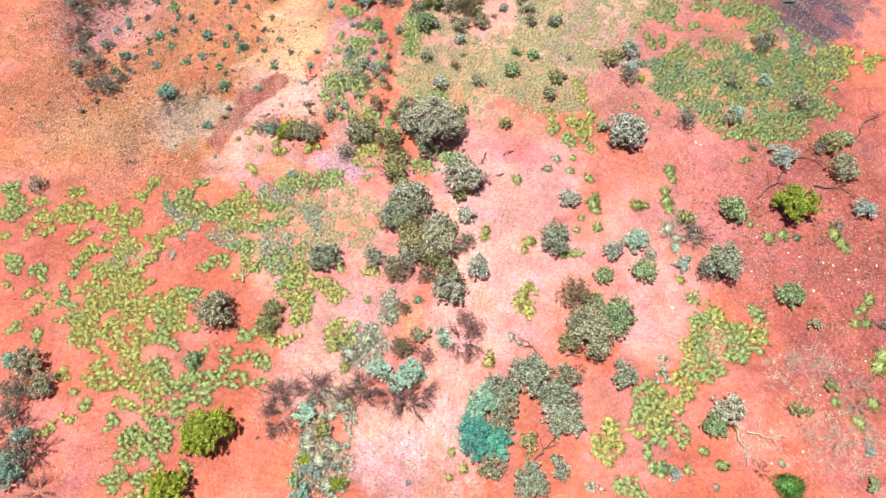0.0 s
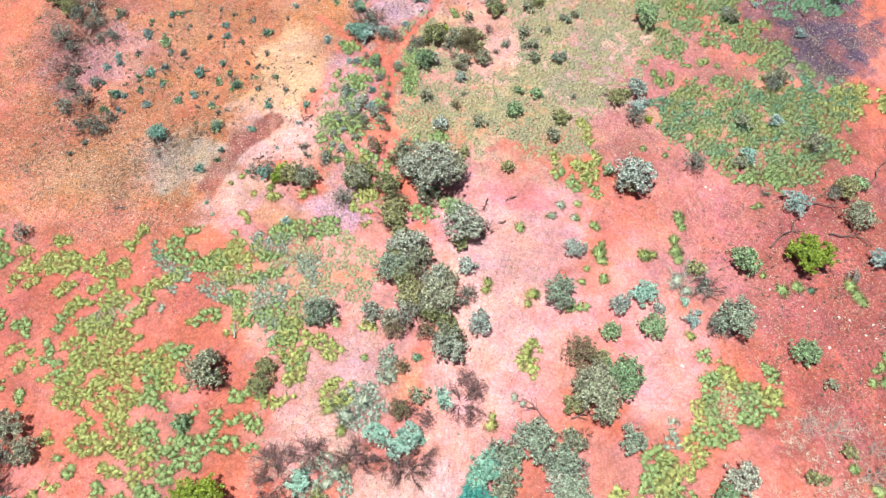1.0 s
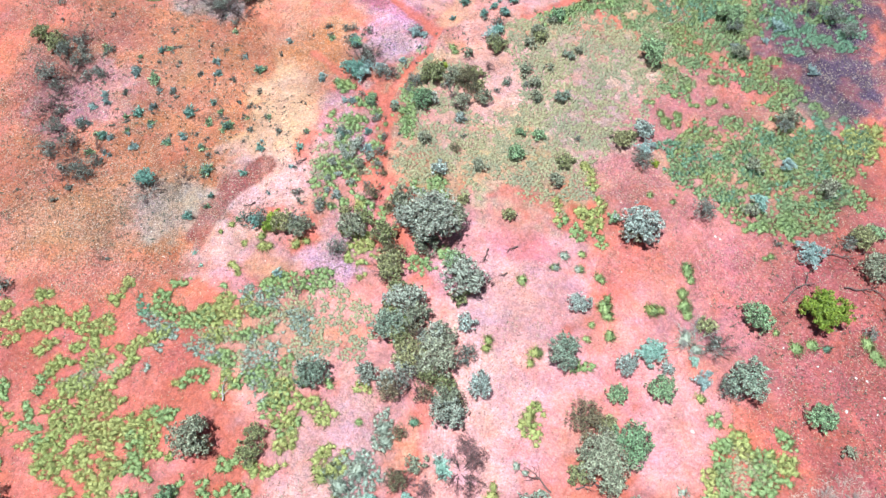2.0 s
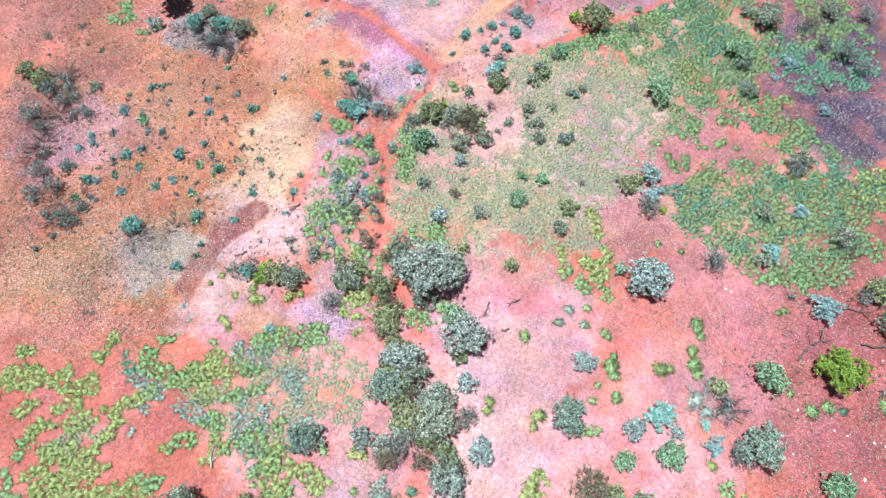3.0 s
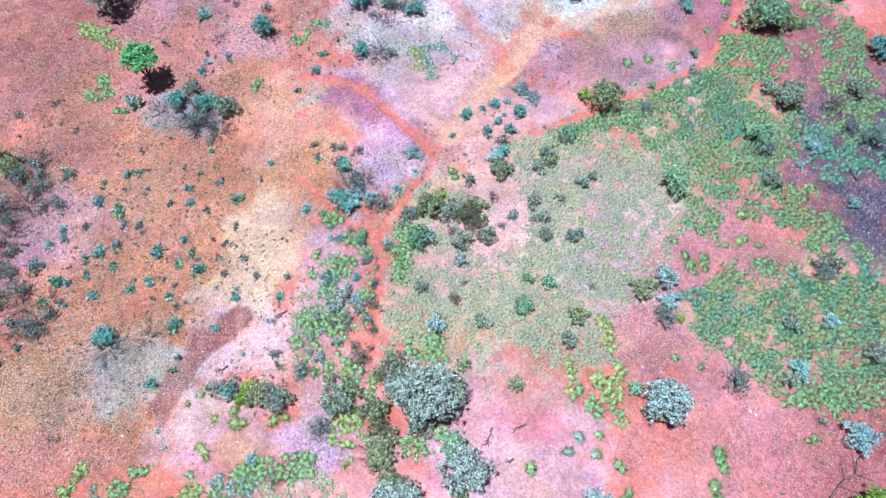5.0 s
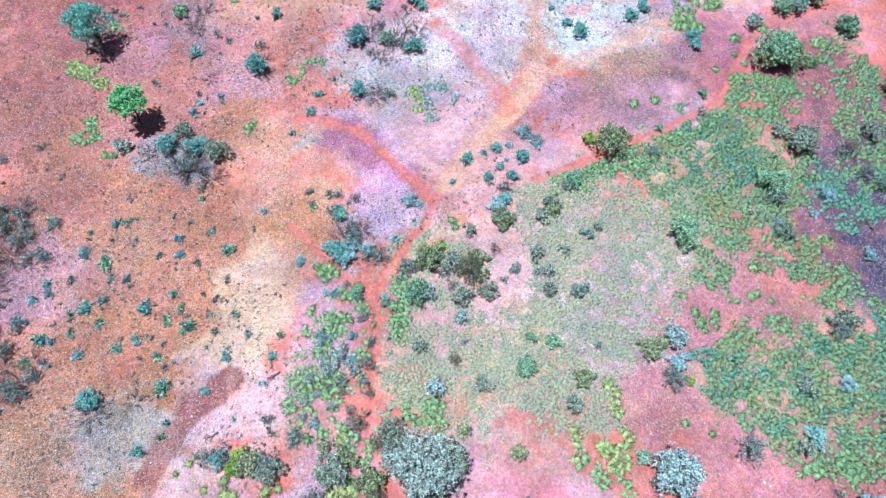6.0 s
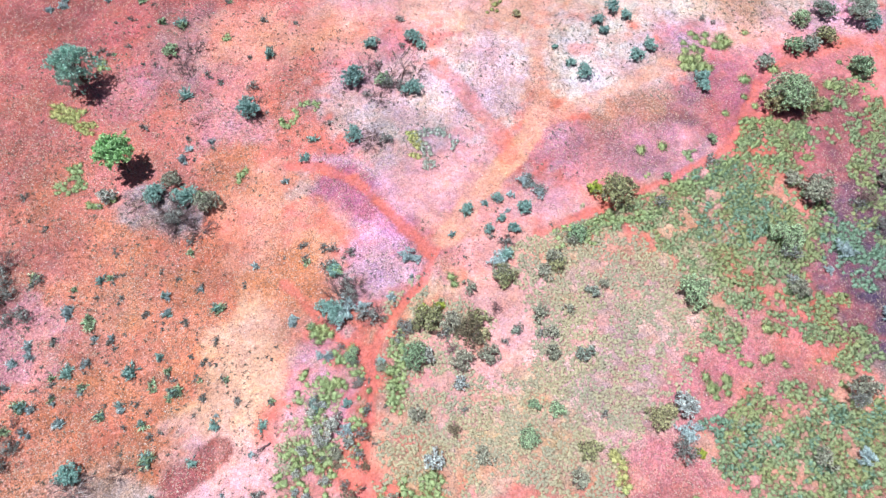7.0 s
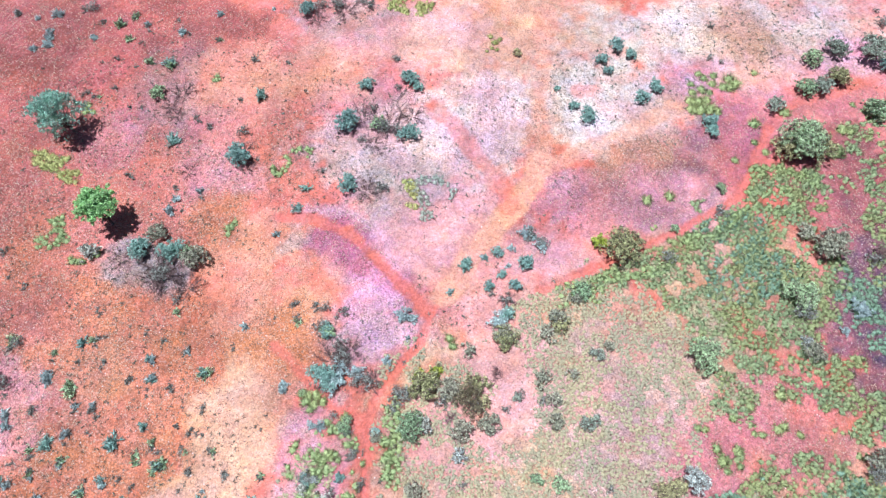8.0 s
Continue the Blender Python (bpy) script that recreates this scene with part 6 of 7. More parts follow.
star("blue", -1.68, 1.44, 0.25)
star("blue", 0.76, 6.91, 0.13)
star("dark", -9.19, 3.54, 0.22)
star("teal", -18.83, 34.95, 0.48)
star("teal", -15.19, 34.15, 0.36)
star("teal", -12.09, 33.41, 0.51)
star("teal", -19.36, 29.89, 0.53)
star("teal", -16.02, 29.87, 0.68)
star("teal", -14.73, 30.71, 0.38)
star("teal", -13.56, 28.86, 0.52)
star("teal", -8.79, 27.18, 0.47)
star("teal", -11.20, 27.17, 0.47)
star("teal", -21.17, 28.02, 0.55)
shrub("eucalypt", -17.77, 24.84, 0.66)
star("teal", -14.25, 25.58, 0.54)
star("teal", -12.05, 25.44, 0.43)
star("teal", -14.80, 22.40, 0.55)
star("teal", -13.75, 23.85, 0.31)
star("teal", -16.22, 28.15, 0.37)
star("teal", -17.08, 27.64, 0.37)
star("teal", -14.93, 27.29, 0.33)
star("mint", -14.00, 20.07, 0.23)
star("mint", -13.50, 19.28, 0.20)
star("blue", -14.82, 33.10, 0.39)
star("blue", -20.14, 33.14, 0.51)
star("blue", -21.72, 31.25, 0.46)
star("blue", -22.31, 30.29, 0.42)
star("blue", -19.07, 27.26, 0.44)
star("blue", -22.82, 29.15, 0.41)
star("blue", -20.39, 26.65, 0.29)
star("green", -18.84, 32.66, 0.47)
star("green", -20.14, 34.37, 0.28)
star("green", -14.81, 29.27, 0.34)
star("green", -14.10, 29.95, 0.34)
star("green", -21.54, 26.81, 0.33)
star("green", -8.46, 28.37, 0.30)
star("dark", -20.46, 31.48, 0.35)
star("dark", -18.02, 35.21, 0.36)
star("dark", -17.44, 33.97, 0.24)
star("dark", -15.85, 33.04, 0.31)
star("dark", -13.72, 32.64, 0.31)
star("dark", -18.31, 31.70, 0.31)
star("dark", -17.42, 31.49, 0.35)
star("dark", -18.33, 30.31, 0.38)
star("dark", -11.06, 29.48, 0.30)
star("dark", -11.87, 31.65, 0.27)
star("dark", -13.08, 30.74, 0.27)
star("dark", -12.21, 30.55, 0.27)
star("dark", -10.26, 28.47, 0.33)
star("dark", -12.07, 28.54, 0.30)
star("dark", -18.37, 29.00, 0.34)
star("dark", -19.75, 28.62, 0.33)
star("dark", -19.91, 29.20, 0.26)
star("dark", -20.58, 28.06, 0.37)
star("dark", -15.63, 28.30, 0.18)
star("dark", -22.89, 23.43, 0.35)
star("dark", -22.22, 24.25, 0.32)
star("dark", -18.85, 19.67, 0.26)
star("dark", -8.48, 23.47, 0.31)
star("dark", -13.99, 23.14, 0.28)
star("dark", -21.51, 17.49, 0.26)
dead("pale", -17.54, 23.99, 1.04)
shrub("dark", -25.63, 32.62, 0.89)
shrub("dark", -25.03, 34.52, 0.80)
shrub("dark", -24.28, 35.49, 0.54)
shrub("dark", -24.03, 33.78, 0.58)
shrub("dark", -23.20, 32.51, 0.47)
shrub("dark", -22.27, 32.79, 0.45)
shrub("dark", -24.08, 28.45, 0.74)
shrub("dark", -22.92, 27.48, 0.73)
shrub("dark", -22.64, 28.79, 0.50)
shrub("dark", -24.19, 27.06, 0.58)
shrub("dark", -24.78, 31.73, 0.62)
shrub("dark", -22.17, 34.95, 0.37)
shrub("dark", -21.73, 25.31, 0.72)
shrub("dark", -21.08, 26.05, 0.48)
shrub("olive", -26.99, 36.11, 0.77)
shrub("olive", -25.74, 35.25, 0.76)
dead("dark", -24.49, 30.48, 1.20)
dead("dark", -22.71, 26.51, 1.01)
shrub("teal", -5.84, 33.19, 0.81)
dead("dark", -5.47, 33.97, 1.11)
shrub("blue", -5.32, 32.97, 0.60)
shrub("dark", -4.13, 33.02, 0.47)
shrub("dark", -6.23, 35.84, 0.49)
tussock("green", -6.63, 31.92, 0.36)
tussock("green", -6.36, 31.52, 0.29)
tussock("green", -6.83, 32.32, 0.29)
shrub("blue", -7.90, 32.74, 0.27)
shrub("blue", -6.20, 30.75, 0.24)
shrub("green", -4.61, 30.63, 0.38)
shrub("dark", -4.08, 29.30, 0.24)
shrub("dark", -3.71, 27.93, 0.26)
shrub("dark", -3.81, 26.83, 0.39)
shrub("dark", -3.92, 25.89, 0.38)
shrub("teal", -6.32, 28.27, 0.31)
shrub("teal", -4.64, 28.29, 0.26)
shrub("sage", -5.25, 27.14, 0.52)
shrub("sage", -6.06, 27.01, 0.34)
shrub("grey_green", -4.96, 25.88, 0.38)
shrub("mint", -3.00, 30.45, 0.26)
shrub("silver", -6.26, 23.78, 0.32)
shrub("russet", -4.10, 23.90, 0.59)
shrub("russet", -2.84, 22.90, 0.56)
shrub("dark", -7.25, 22.97, 0.41)
shrub("dark", -5.64, 25.64, 0.25)
shrub("blue", -4.62, 27.01, 0.36)
shrub("green", -1.26, 30.63, 0.78)
shrub("olive", -0.61, 32.72, 0.96)
shrub("russet", 1.62, 31.99, 0.98)
shrub("grey_green", 0.68, 32.49, 0.74)
shrub("dark", -1.87, 32.27, 0.53)
shrub("dark", -2.20, 31.61, 0.33)
shrub("grey_green", 1.27, 30.49, 0.62)
shrub("grey_green", 2.62, 30.87, 0.66)
shrub("silver", 1.16, 29.29, 0.39)
shrub("maroon", 3.11, 33.35, 0.40)
shrub("russet", 0.76, 27.03, 0.37)
shrub("dark", 1.31, 27.97, 0.22)
shrub("grey_green", -1.11, 27.72, 0.47)
shrub("grey_green", 2.22, 25.70, 0.46)
shrub("silver", -0.13, 25.61, 0.52)
shrub("grey_green", 5.41, 33.13, 0.47)
shrub("grey_green", 6.03, 32.09, 0.43)
shrub("grey_green", 7.09, 33.38, 0.34)
shrub("grey_green", 6.05, 30.93, 0.46)
shrub("ash", 7.72, 30.92, 0.52)
shrub("ash", 4.10, 32.17, 0.27)
shrub("green", 4.89, 28.24, 0.35)
shrub("green", 6.01, 28.04, 0.44)
shrub("green", 4.47, 26.64, 0.62)
shrub("olive", 7.43, 25.97, 0.55)
shrub("olive", 1.25, 23.47, 0.42)
shrub("grey_green", 6.86, 24.75, 0.52)
shrub("dark", 8.43, 27.80, 0.25)
shrub("green", 13.88, 34.31, 1.03)
shrub("grey_green", 19.73, 34.45, 0.65)
shrub("silver", 19.59, 35.11, 0.34)
shrub("dark", 21.17, 28.64, 0.70)
shrub("grey_green", 21.61, 29.11, 0.77)
shrub("silver", 12.49, 28.25, 0.70)
shrub("olive", 11.01, 27.63, 0.69)
shrub("olive", 11.67, 27.95, 0.44)
shrub("dark", 11.98, 26.10, 0.80)
shrub("blue", 12.45, 26.85, 0.56)
shrub("lime", 12.87, 25.97, 0.28)
shrub("grey_green", 18.71, 25.65, 0.55)
shrub("grey_green", 22.79, 24.14, 0.66)
shrub("blue", 20.83, 25.85, 0.46)
shrub("blue", 24.28, 33.00, 0.40)
dead("dark", 23.02, 23.47, 0.84)
shrub("mint", 18.58, 23.18, 0.54)
shrub("grey_green", 18.01, 22.70, 0.53)
shrub("dark", 15.21, 22.64, 0.89)
shrub("maroon", 15.46, 22.70, 0.47)
shrub("silver", 11.30, 21.59, 1.37)
shrub("grey_green", 10.91, 21.33, 0.89)
shrub("green", 9.96, 22.22, 0.41)
tussock("green", 17.09, 30.61, 0.32)
tussock("green", 15.88, 30.41, 0.21)
tussock("green", 13.82, 29.72, 0.31)
tussock("green", 13.98, 29.08, 0.35)
tussock("green", 14.83, 29.57, 0.31)
tussock("green", 14.84, 28.90, 0.24)
tussock("green", 13.08, 30.68, 0.25)
tussock("green", 12.33, 23.84, 0.26)
tussock("green", 13.63, 23.36, 0.23)
tussock("green", 17.47, 21.48, 0.25)
tussock("green", 18.55, 19.83, 0.25)
tussock("green", 18.22, 19.69, 0.21)
shrub("dark", 19.04, 20.58, 0.29)
star("blue", -26.49, 58.54, 0.49)
star("blue", -26.75, 56.77, 0.57)
star("blue", -26.67, 55.77, 0.52)
star("blue", -23.59, 56.35, 0.39)
star("blue", -17.50, 56.78, 0.40)
star("blue", -15.90, 43.00, 0.30)
star("blue", -10.37, 35.94, 0.41)
star("blue", -1.61, 36.44, 0.42)
star("blue", -1.52, 35.27, 0.27)
star("blue", 3.40, 40.30, 0.51)
star("blue", -27.39, 55.49, 0.35)
star("dark", -29.49, 58.65, 0.45)
star("dark", -24.82, 58.92, 0.49)
star("dark", -21.15, 58.42, 0.45)
star("dark", -21.95, 57.63, 0.44)
star("dark", -20.15, 57.39, 0.40)
star("dark", -23.20, 57.84, 0.31)
star("dark", -18.12, 57.95, 0.36)
star("dark", -12.37, 54.64, 0.39)
star("dark", -10.05, 54.19, 0.30)
star("dark", -21.65, 54.55, 0.26)
star("dark", -15.22, 49.43, 0.37)
star("dark", -14.41, 48.87, 0.32)
star("dark", -22.76, 51.64, 0.37)
star("dark", -18.76, 45.39, 0.35)
star("dark", -15.67, 44.36, 0.27)
star("dark", -14.06, 43.85, 0.30)
star("dark", -15.06, 42.94, 0.26)
star("dark", -9.39, 41.36, 0.29)
star("dark", -21.22, 52.00, 0.29)
star("dark", -2.70, 54.44, 0.39)
star("dark", -7.65, 37.25, 0.28)
star("dark", -7.54, 36.28, 0.31)
star("dark", -6.70, 37.08, 0.31)
star("dark", 18.76, 57.55, 0.44)
star("dark", -13.31, 34.55, 0.27)
star("dark", -10.80, 34.63, 0.20)
star("dark", -18.47, 36.72, 0.24)
star("dark", -22.84, 38.01, 0.28)
star("blue", -29.53, 58.69, 0.36)
star("green", -21.13, 56.20, 0.39)
star("green", -14.92, 56.28, 0.26)
star("green", -19.28, 54.22, 0.39)
star("teal", -15.30, 58.65, 0.36)
star("teal", -17.87, 54.02, 0.68)
star("teal", -16.45, 47.87, 0.80)
star("teal", -11.51, 51.35, 0.71)
star("teal", -7.91, 44.53, 0.50)
star("teal", -8.27, 43.17, 0.53)
star("teal", -16.82, 40.01, 0.69)
star("teal", -15.06, 40.01, 0.73)
star("teal", 0.74, 37.93, 0.32)
star("teal", 1.63, 39.58, 0.58)
star("teal", 2.75, 39.98, 0.33)
star("teal", 4.95, 39.58, 0.65)
star("teal", 3.51, 38.95, 0.32)
star("teal", 2.86, 38.26, 0.39)
star("teal", 4.41, 38.25, 0.50)
shrub("green", -18.10, 51.45, 0.54)
shrub("green", -13.97, 40.04, 0.56)
shrub("dark", -12.23, 48.62, 0.41)
shrub("dark", -15.46, 38.82, 0.61)
shrub("teal", -12.15, 46.60, 0.84)
shrub("teal", -5.39, 44.79, 0.66)
shrub("teal", -9.15, 58.73, 0.66)
shrub("teal", -4.64, 52.21, 0.50)
shrub("teal", -1.89, 52.64, 0.65)
shrub("teal", -1.33, 52.04, 0.39)
shrub("teal", -5.69, 49.16, 0.84)
shrub("teal", -1.88, 48.36, 0.69)
dead("dark", -15.34, 38.87, 1.40)
dead("dark", -3.03, 49.28, 1.28)
dead("dark", -4.02, 47.69, 0.89)
dead("dark", 3.91, 37.41, 0.59)
dead("dark", -8.47, 57.99, 1.00)
shrub("dark", -3.36, 44.54, 0.46)
shrub("dark", -3.38, 48.80, 0.66)
shrub("dark", -4.19, 50.43, 0.39)
shrub("dark", -2.62, 52.07, 0.29)
shrub("dark", -7.05, 59.50, 0.54)
shrub("dark", -5.48, 59.71, 0.47)
shrub("dark", 5.38, 41.37, 0.47)
shrub("dark", 6.00, 40.85, 0.41)
shrub("dark", 3.76, 37.36, 0.39)
shrub("dark", -2.49, 48.64, 0.48)
dead("dark", -4.22, 44.90, 0.64)
dead("dark", -11.98, 47.26, 0.81)
dead("dark", -16.68, 49.85, 0.68)
shrub("eucalypt", -22.86, 48.56, 1.61, 1.55)
tall_tree("leafgreen", -18.85, 42.05, -0.02, 0.22, 2.15, 1.25)
tussock("yellow", 3.52, 56.48, 0.24)
tussock("yellow", 3.81, 55.97, 0.28)
tussock("yellow", 4.16, 56.22, 0.20)
tussock("yellow", 3.56, 55.46, 0.20)
tussock("yellow", 3.25, 55.21, 0.16)
tussock("yellow", 3.94, 55.32, 0.16)
shrub("olive", 5.26, 54.97, 0.33)
shrub("teal", 8.64, 50.48, 0.39)
shrub("teal", 9.45, 49.73, 0.63)
shrub("teal", 11.92, 55.39, 0.60)
shrub("teal", 10.87, 54.31, 0.44)
shrub("teal", 11.14, 53.36, 0.40)
shrub("teal", 12.81, 54.71, 0.44)
shrub("teal", 14.10, 52.05, 0.54)
shrub("teal", 13.05, 51.13, 0.53)
shrub("teal", 7.68, 51.90, 0.25)
shrub("teal", 17.06, 49.20, 0.56)
shrub("teal", 17.10, 48.50, 0.46)
shrub("dark", 18.10, 54.55, 0.29)
shrub("dark", 18.81, 54.24, 0.22)
tussock("green", 17.10, 53.22, 0.29)
tussock("green", 17.40, 52.85, 0.32)
tussock("green", 18.08, 53.09, 0.32)
tussock("green", 16.46, 52.37, 0.28)
tussock("green", 17.87, 52.38, 0.37)
tussock("green", 16.45, 51.67, 0.32)
tussock("green", 17.05, 51.91, 0.37)
tussock("green", 17.55, 51.68, 0.28)
tussock("green", 16.22, 50.99, 0.42)
tussock("green", 16.70, 50.99, 0.46)
tussock("green", 17.26, 51.08, 0.37)
tussock("green", 16.21, 50.31, 0.46)
tussock("green", 16.75, 50.31, 0.50)
tussock("green", 17.30, 50.31, 0.50)
tussock("green", 17.74, 50.18, 0.41)
tussock("green", 19.07, 52.85, 0.42)
tussock("green", 19.35, 52.38, 0.47)
tussock("green", 18.56, 52.15, 0.42)
tussock("green", 18.99, 52.06, 0.42)
tussock("green", 20.85, 53.34, 0.28)
tussock("green", 19.94, 49.22, 0.45)
tussock("green", 19.63, 47.80, 0.26)
tussock("green", 18.13, 46.47, 0.29)
tussock("green", 22.05, 50.11, 0.46)
tussock("green", 26.64, 50.80, 0.23)
tussock("green", 24.35, 47.11, 0.62)
tussock("green", 20.17, 47.09, 0.29)
tussock("green", 12.37, 43.67, 0.39)
tussock("green", 13.75, 43.94, 0.39)
tussock("green", 25.35, 48.81, 0.45)
tussock("green", 25.82, 48.60, 0.34)
shrub("ash", 21.43, 50.47, 0.62)
shrub("green", 24.85, 54.40, 0.74)
shrub("ash", 26.57, 55.15, 0.80)
shrub("ash", 28.92, 54.90, 1.20)
shrub("teal", 29.7, 54.10, 0.70)
shrub("dark", 30.58, 57.80, 0.53)
shrub("dark", 30.65, 59.01, 0.23)
shrub("green", 23.77, 51.95, 0.76)
shrub("ash", 24.93, 52.08, 0.70)
shrub("dark", 16.53, 42.89, 0.48)
shrub("dark", 12.99, 39.91, 0.47)
shrub("olive", 26.10, 52.82, 0.82)
shrub("green", 27.72, 50.15, 0.92)
shrub("green", 16.86, 44.45, 0.36)
shrub("green", 13.75, 41.81, 0.29)
shrub("olive", 21.38, 47.17, 1.16)
shrub("olive", 22.91, 47.16, 1.23)
shrub("green", 21.99, 47.37, 1.65)
shrub("olive", 10.35, 40.41, 1.25)
shrub("lime", 9.21, 40.85, 0.47)
shrub("grey_green", 22.16, 40.58, 1.13)
shrub("grey_green", 21.08, 41.41, 0.57)
shrub("green", 19.67, 37.55, 1.03)
shrub("dark", 19.71, 36.79, 0.72)
shrub("blue", 22.97, 36.83, 0.54)
shrub("blue", 21.82, 35.75, 0.26)
shrub("maroon", 24.94, 40.15, 0.75)
shrub("blue", 3.40, 36.18, 0.53)
shrub("olive", 3.65, 35.16, 0.70)
shrub("olive", 6.56, 35.97, 0.53)
shrub("green", -5.80, 35.63, 0.44)
shrub("dark", -5.15, 35.02, 0.41)
shrub("grey_green", 7.63, 37.51, 0.36)
dead_branch(-2.68, 48.37, 3.60, 83, "dark")
dead_branch(24.61, 35.67, 1.15, -69, "dark")
rock(21.39, 12.99, 0.08)
rock(19.56, 13.58, 0.07)
rock(20.41, 11.30, 0.10)
rock(22.53, 11.97, 0.08)
rock(23.10, 12.55, 0.07)
rock(24.29, 13.87, 0.08)
rock(12.47, 10.32, 0.11)
rock(17.65, 2.89, 0.09)
rock(16.00, 2.36, 0.06)
rock(-2.01, 3.28, 0.09)
rock(13.18, 1.34, 0.07)
rock(10.92, 1.59, 0.06)
rock(23.04, 11.80, 0.07)
rock(21.91, 11.14, 0.06)
rock(21.91, 12.82, 0.07)
rock(20.14, 13.34, 0.07)
rock(24.36, 12.82, 0.07)
rock(15.69, 21.11, 0.09)
rock(15.94, 20.94, 0.07)
rock(18.02, 14.58, 0.07)
rock(17.24, 12.48, 0.05)
rock(19.21, 5.62, 0.06)
rock(22.03, 7.37, 0.06)
dead_branch(2.63, 20.28, 0.80, -113, "dark")
dead_branch(3.65, 18.82, 0.41, -151, "dark")
dead_branch(4.32, 20.43, 0.54, -161, "dark")
shrub("olive", -2.84, 18.91, 0.80)
shrub("olive", -2.30, 17.76, 0.72)
dead("dark", -3.18, 18.92, 0.86)
tussock("pale", -4.00, 8.54, 0.50)
tussock("pale", -4.85, 7.78, 0.56)
tussock("pale", -2.88, 10.43, 0.45)
tussock("pale", -2.70, 9.79, 0.38)
tussock("pale", -6.01, 2.48, 0.52)
tussock("pale", -5.51, 1.33, 0.51)
tussock("pale", -6.62, 3.13, 0.47)
tussock("yellow", -5.35, 8.54, 0.44)
tussock("yellow", -5.76, 8.09, 0.38)
tussock("yellow", -5.09, 7.04, 0.37)
shrub("green", -7.15, 1.58, 0.37)
dead("pale", 19.42, 7.01, 0.68)
dead("pale", 18.19, 7.31, 0.62)
dead("pale", 19.54, 3.38, 0.76)
dead("pale", 21.04, 3.65, 0.65)
shrub("dark", 0.99, 13.78, 0.44)
shrub("sage", -5.75, 26.46, 0.41)
shrub("sage", -4.42, 26.38, 0.35)
shrub("sage", -6.35, 27.80, 0.31)
shrub("sage", -6.67, 26.03, 0.33)
shrub("sage", -5.43, 24.61, 0.30)
shrub("sage", -6.84, 24.96, 0.25)
shrub("silver", -5.84, 28.19, 0.24)
shrub("silver", -6.24, 25.23, 0.22)
shrub("silver", -6.83, 24.13, 0.22)
shrub("russet", -3.42, 26.68, 0.25)
shrub("russet", -3.48, 25.29, 0.30)
shrub("russet", -4.93, 25.30, 0.25)
shrub("olive", -4.60, 22.01, 0.59)
shrub("olive", -5.30, 21.40, 0.52)
shrub("olive", -5.71, 22.66, 0.41)
shrub("dark", -8.58, 23.95, 0.36)
shrub("dark", -4.46, 24.45, 0.30)
star("dark", -24.65, 40.18, 0.42)
star("dark", -23.93, 38.69, 0.21)
star("dark", -22.77, 38.25, 0.29)
star("dark", -26.18, 37.66, 0.25)
star("dark", -18.48, 36.93, 0.20)
star("dark", -20.15, 34.38, 0.24)
star("dark", -15.56, 35.70, 0.20)
star("dark", -13.19, 34.73, 0.28)
star("dark", -10.84, 34.93, 0.20)
star("dark", -17.43, 33.96, 0.28)
star("dark", -15.94, 33.12, 0.31)
star("dark", -14.91, 32.53, 0.23)
star("dark", -13.80, 32.72, 0.31)
star("dark", -11.86, 31.61, 0.27)
star("dark", -20.49, 31.57, 0.31)
star("dark", -14.07, 29.66, 0.26)
star("dark", -15.35, 28.28, 0.26)
star("dark", -12.34, 30.35, 0.30)
star("dark", -11.68, 30.29, 0.23)
star("dark", -12.58, 29.68, 0.23)
star("dark", -12.02, 28.65, 0.30)
star("dark", -12.33, 27.68, 0.22)
star("dark", -15.76, 27.09, 0.29)
star("dark", -14.58, 27.93, 0.22)
star("dark", -11.24, 29.59, 0.30)
star("dark", -10.26, 28.47, 0.30)
star("dark", -8.56, 28.41, 0.26)
star("dark", -14.32, 26.65, 0.36)
star("dark", -13.89, 26.84, 0.29)
star("dark", -15.60, 25.80, 0.25)
star("dark", -13.30, 25.81, 0.21)
star("dark", -14.37, 25.13, 0.21)
star("dark", -8.75, 23.96, 0.31)
star("dark", -8.27, 23.31, 0.35)
star("dark", -8.80, 36.38, 0.20)
star("dark", -7.79, 37.24, 0.33)
star("dark", -7.62, 36.49, 0.28)
star("dark", -6.60, 37.24, 0.33)
star("dark", -22.19, 24.24, 0.42)
star("dark", -22.89, 23.43, 0.35)
star("dark", -20.84, 26.10, 0.43)
star("green", -22.55, 35.07, 0.48)
star("green", -18.30, 35.13, 0.32)
star("green", -20.17, 34.47, 0.24)
star("green", -18.91, 32.66, 0.47)
star("green", -21.34, 28.03, 0.52)
star("green", -21.71, 26.88, 0.36)
star("green", -17.09, 27.65, 0.33)
star("green", -14.80, 27.18, 0.36)
star("green", -13.46, 28.86, 0.52)
star("green", -14.24, 25.58, 0.57)
star("green", -20.08, 29.55, 0.34)
star("green", -18.38, 29.10, 0.37)
star("green", -13.83, 23.14, 0.31)
star("blue", -20.17, 33.26, 0.51)
star("blue", -15.01, 34.15, 0.36)
star("blue", -14.77, 33.20, 0.35)
star("blue", -17.46, 31.69, 0.35)
star("blue", -18.38, 31.70, 0.31)
star("blue", -18.48, 30.30, 0.42)
star("blue", -21.57, 30.67, 0.46)
star("blue", -22.25, 30.30, 0.38)
star("blue", -19.07, 27.26, 0.44)
star("blue", -20.74, 26.82, 0.33)
star("blue", -22.30, 28.99, 0.34)
star("blue", -22.81, 29.09, 0.37)
star("blue", -15.53, 43.71, 0.44)
star("blue", -15.69, 42.90, 0.52)
star("blue", -14.26, 44.26, 0.40)
star("blue", -9.30, 41.47, 0.39)
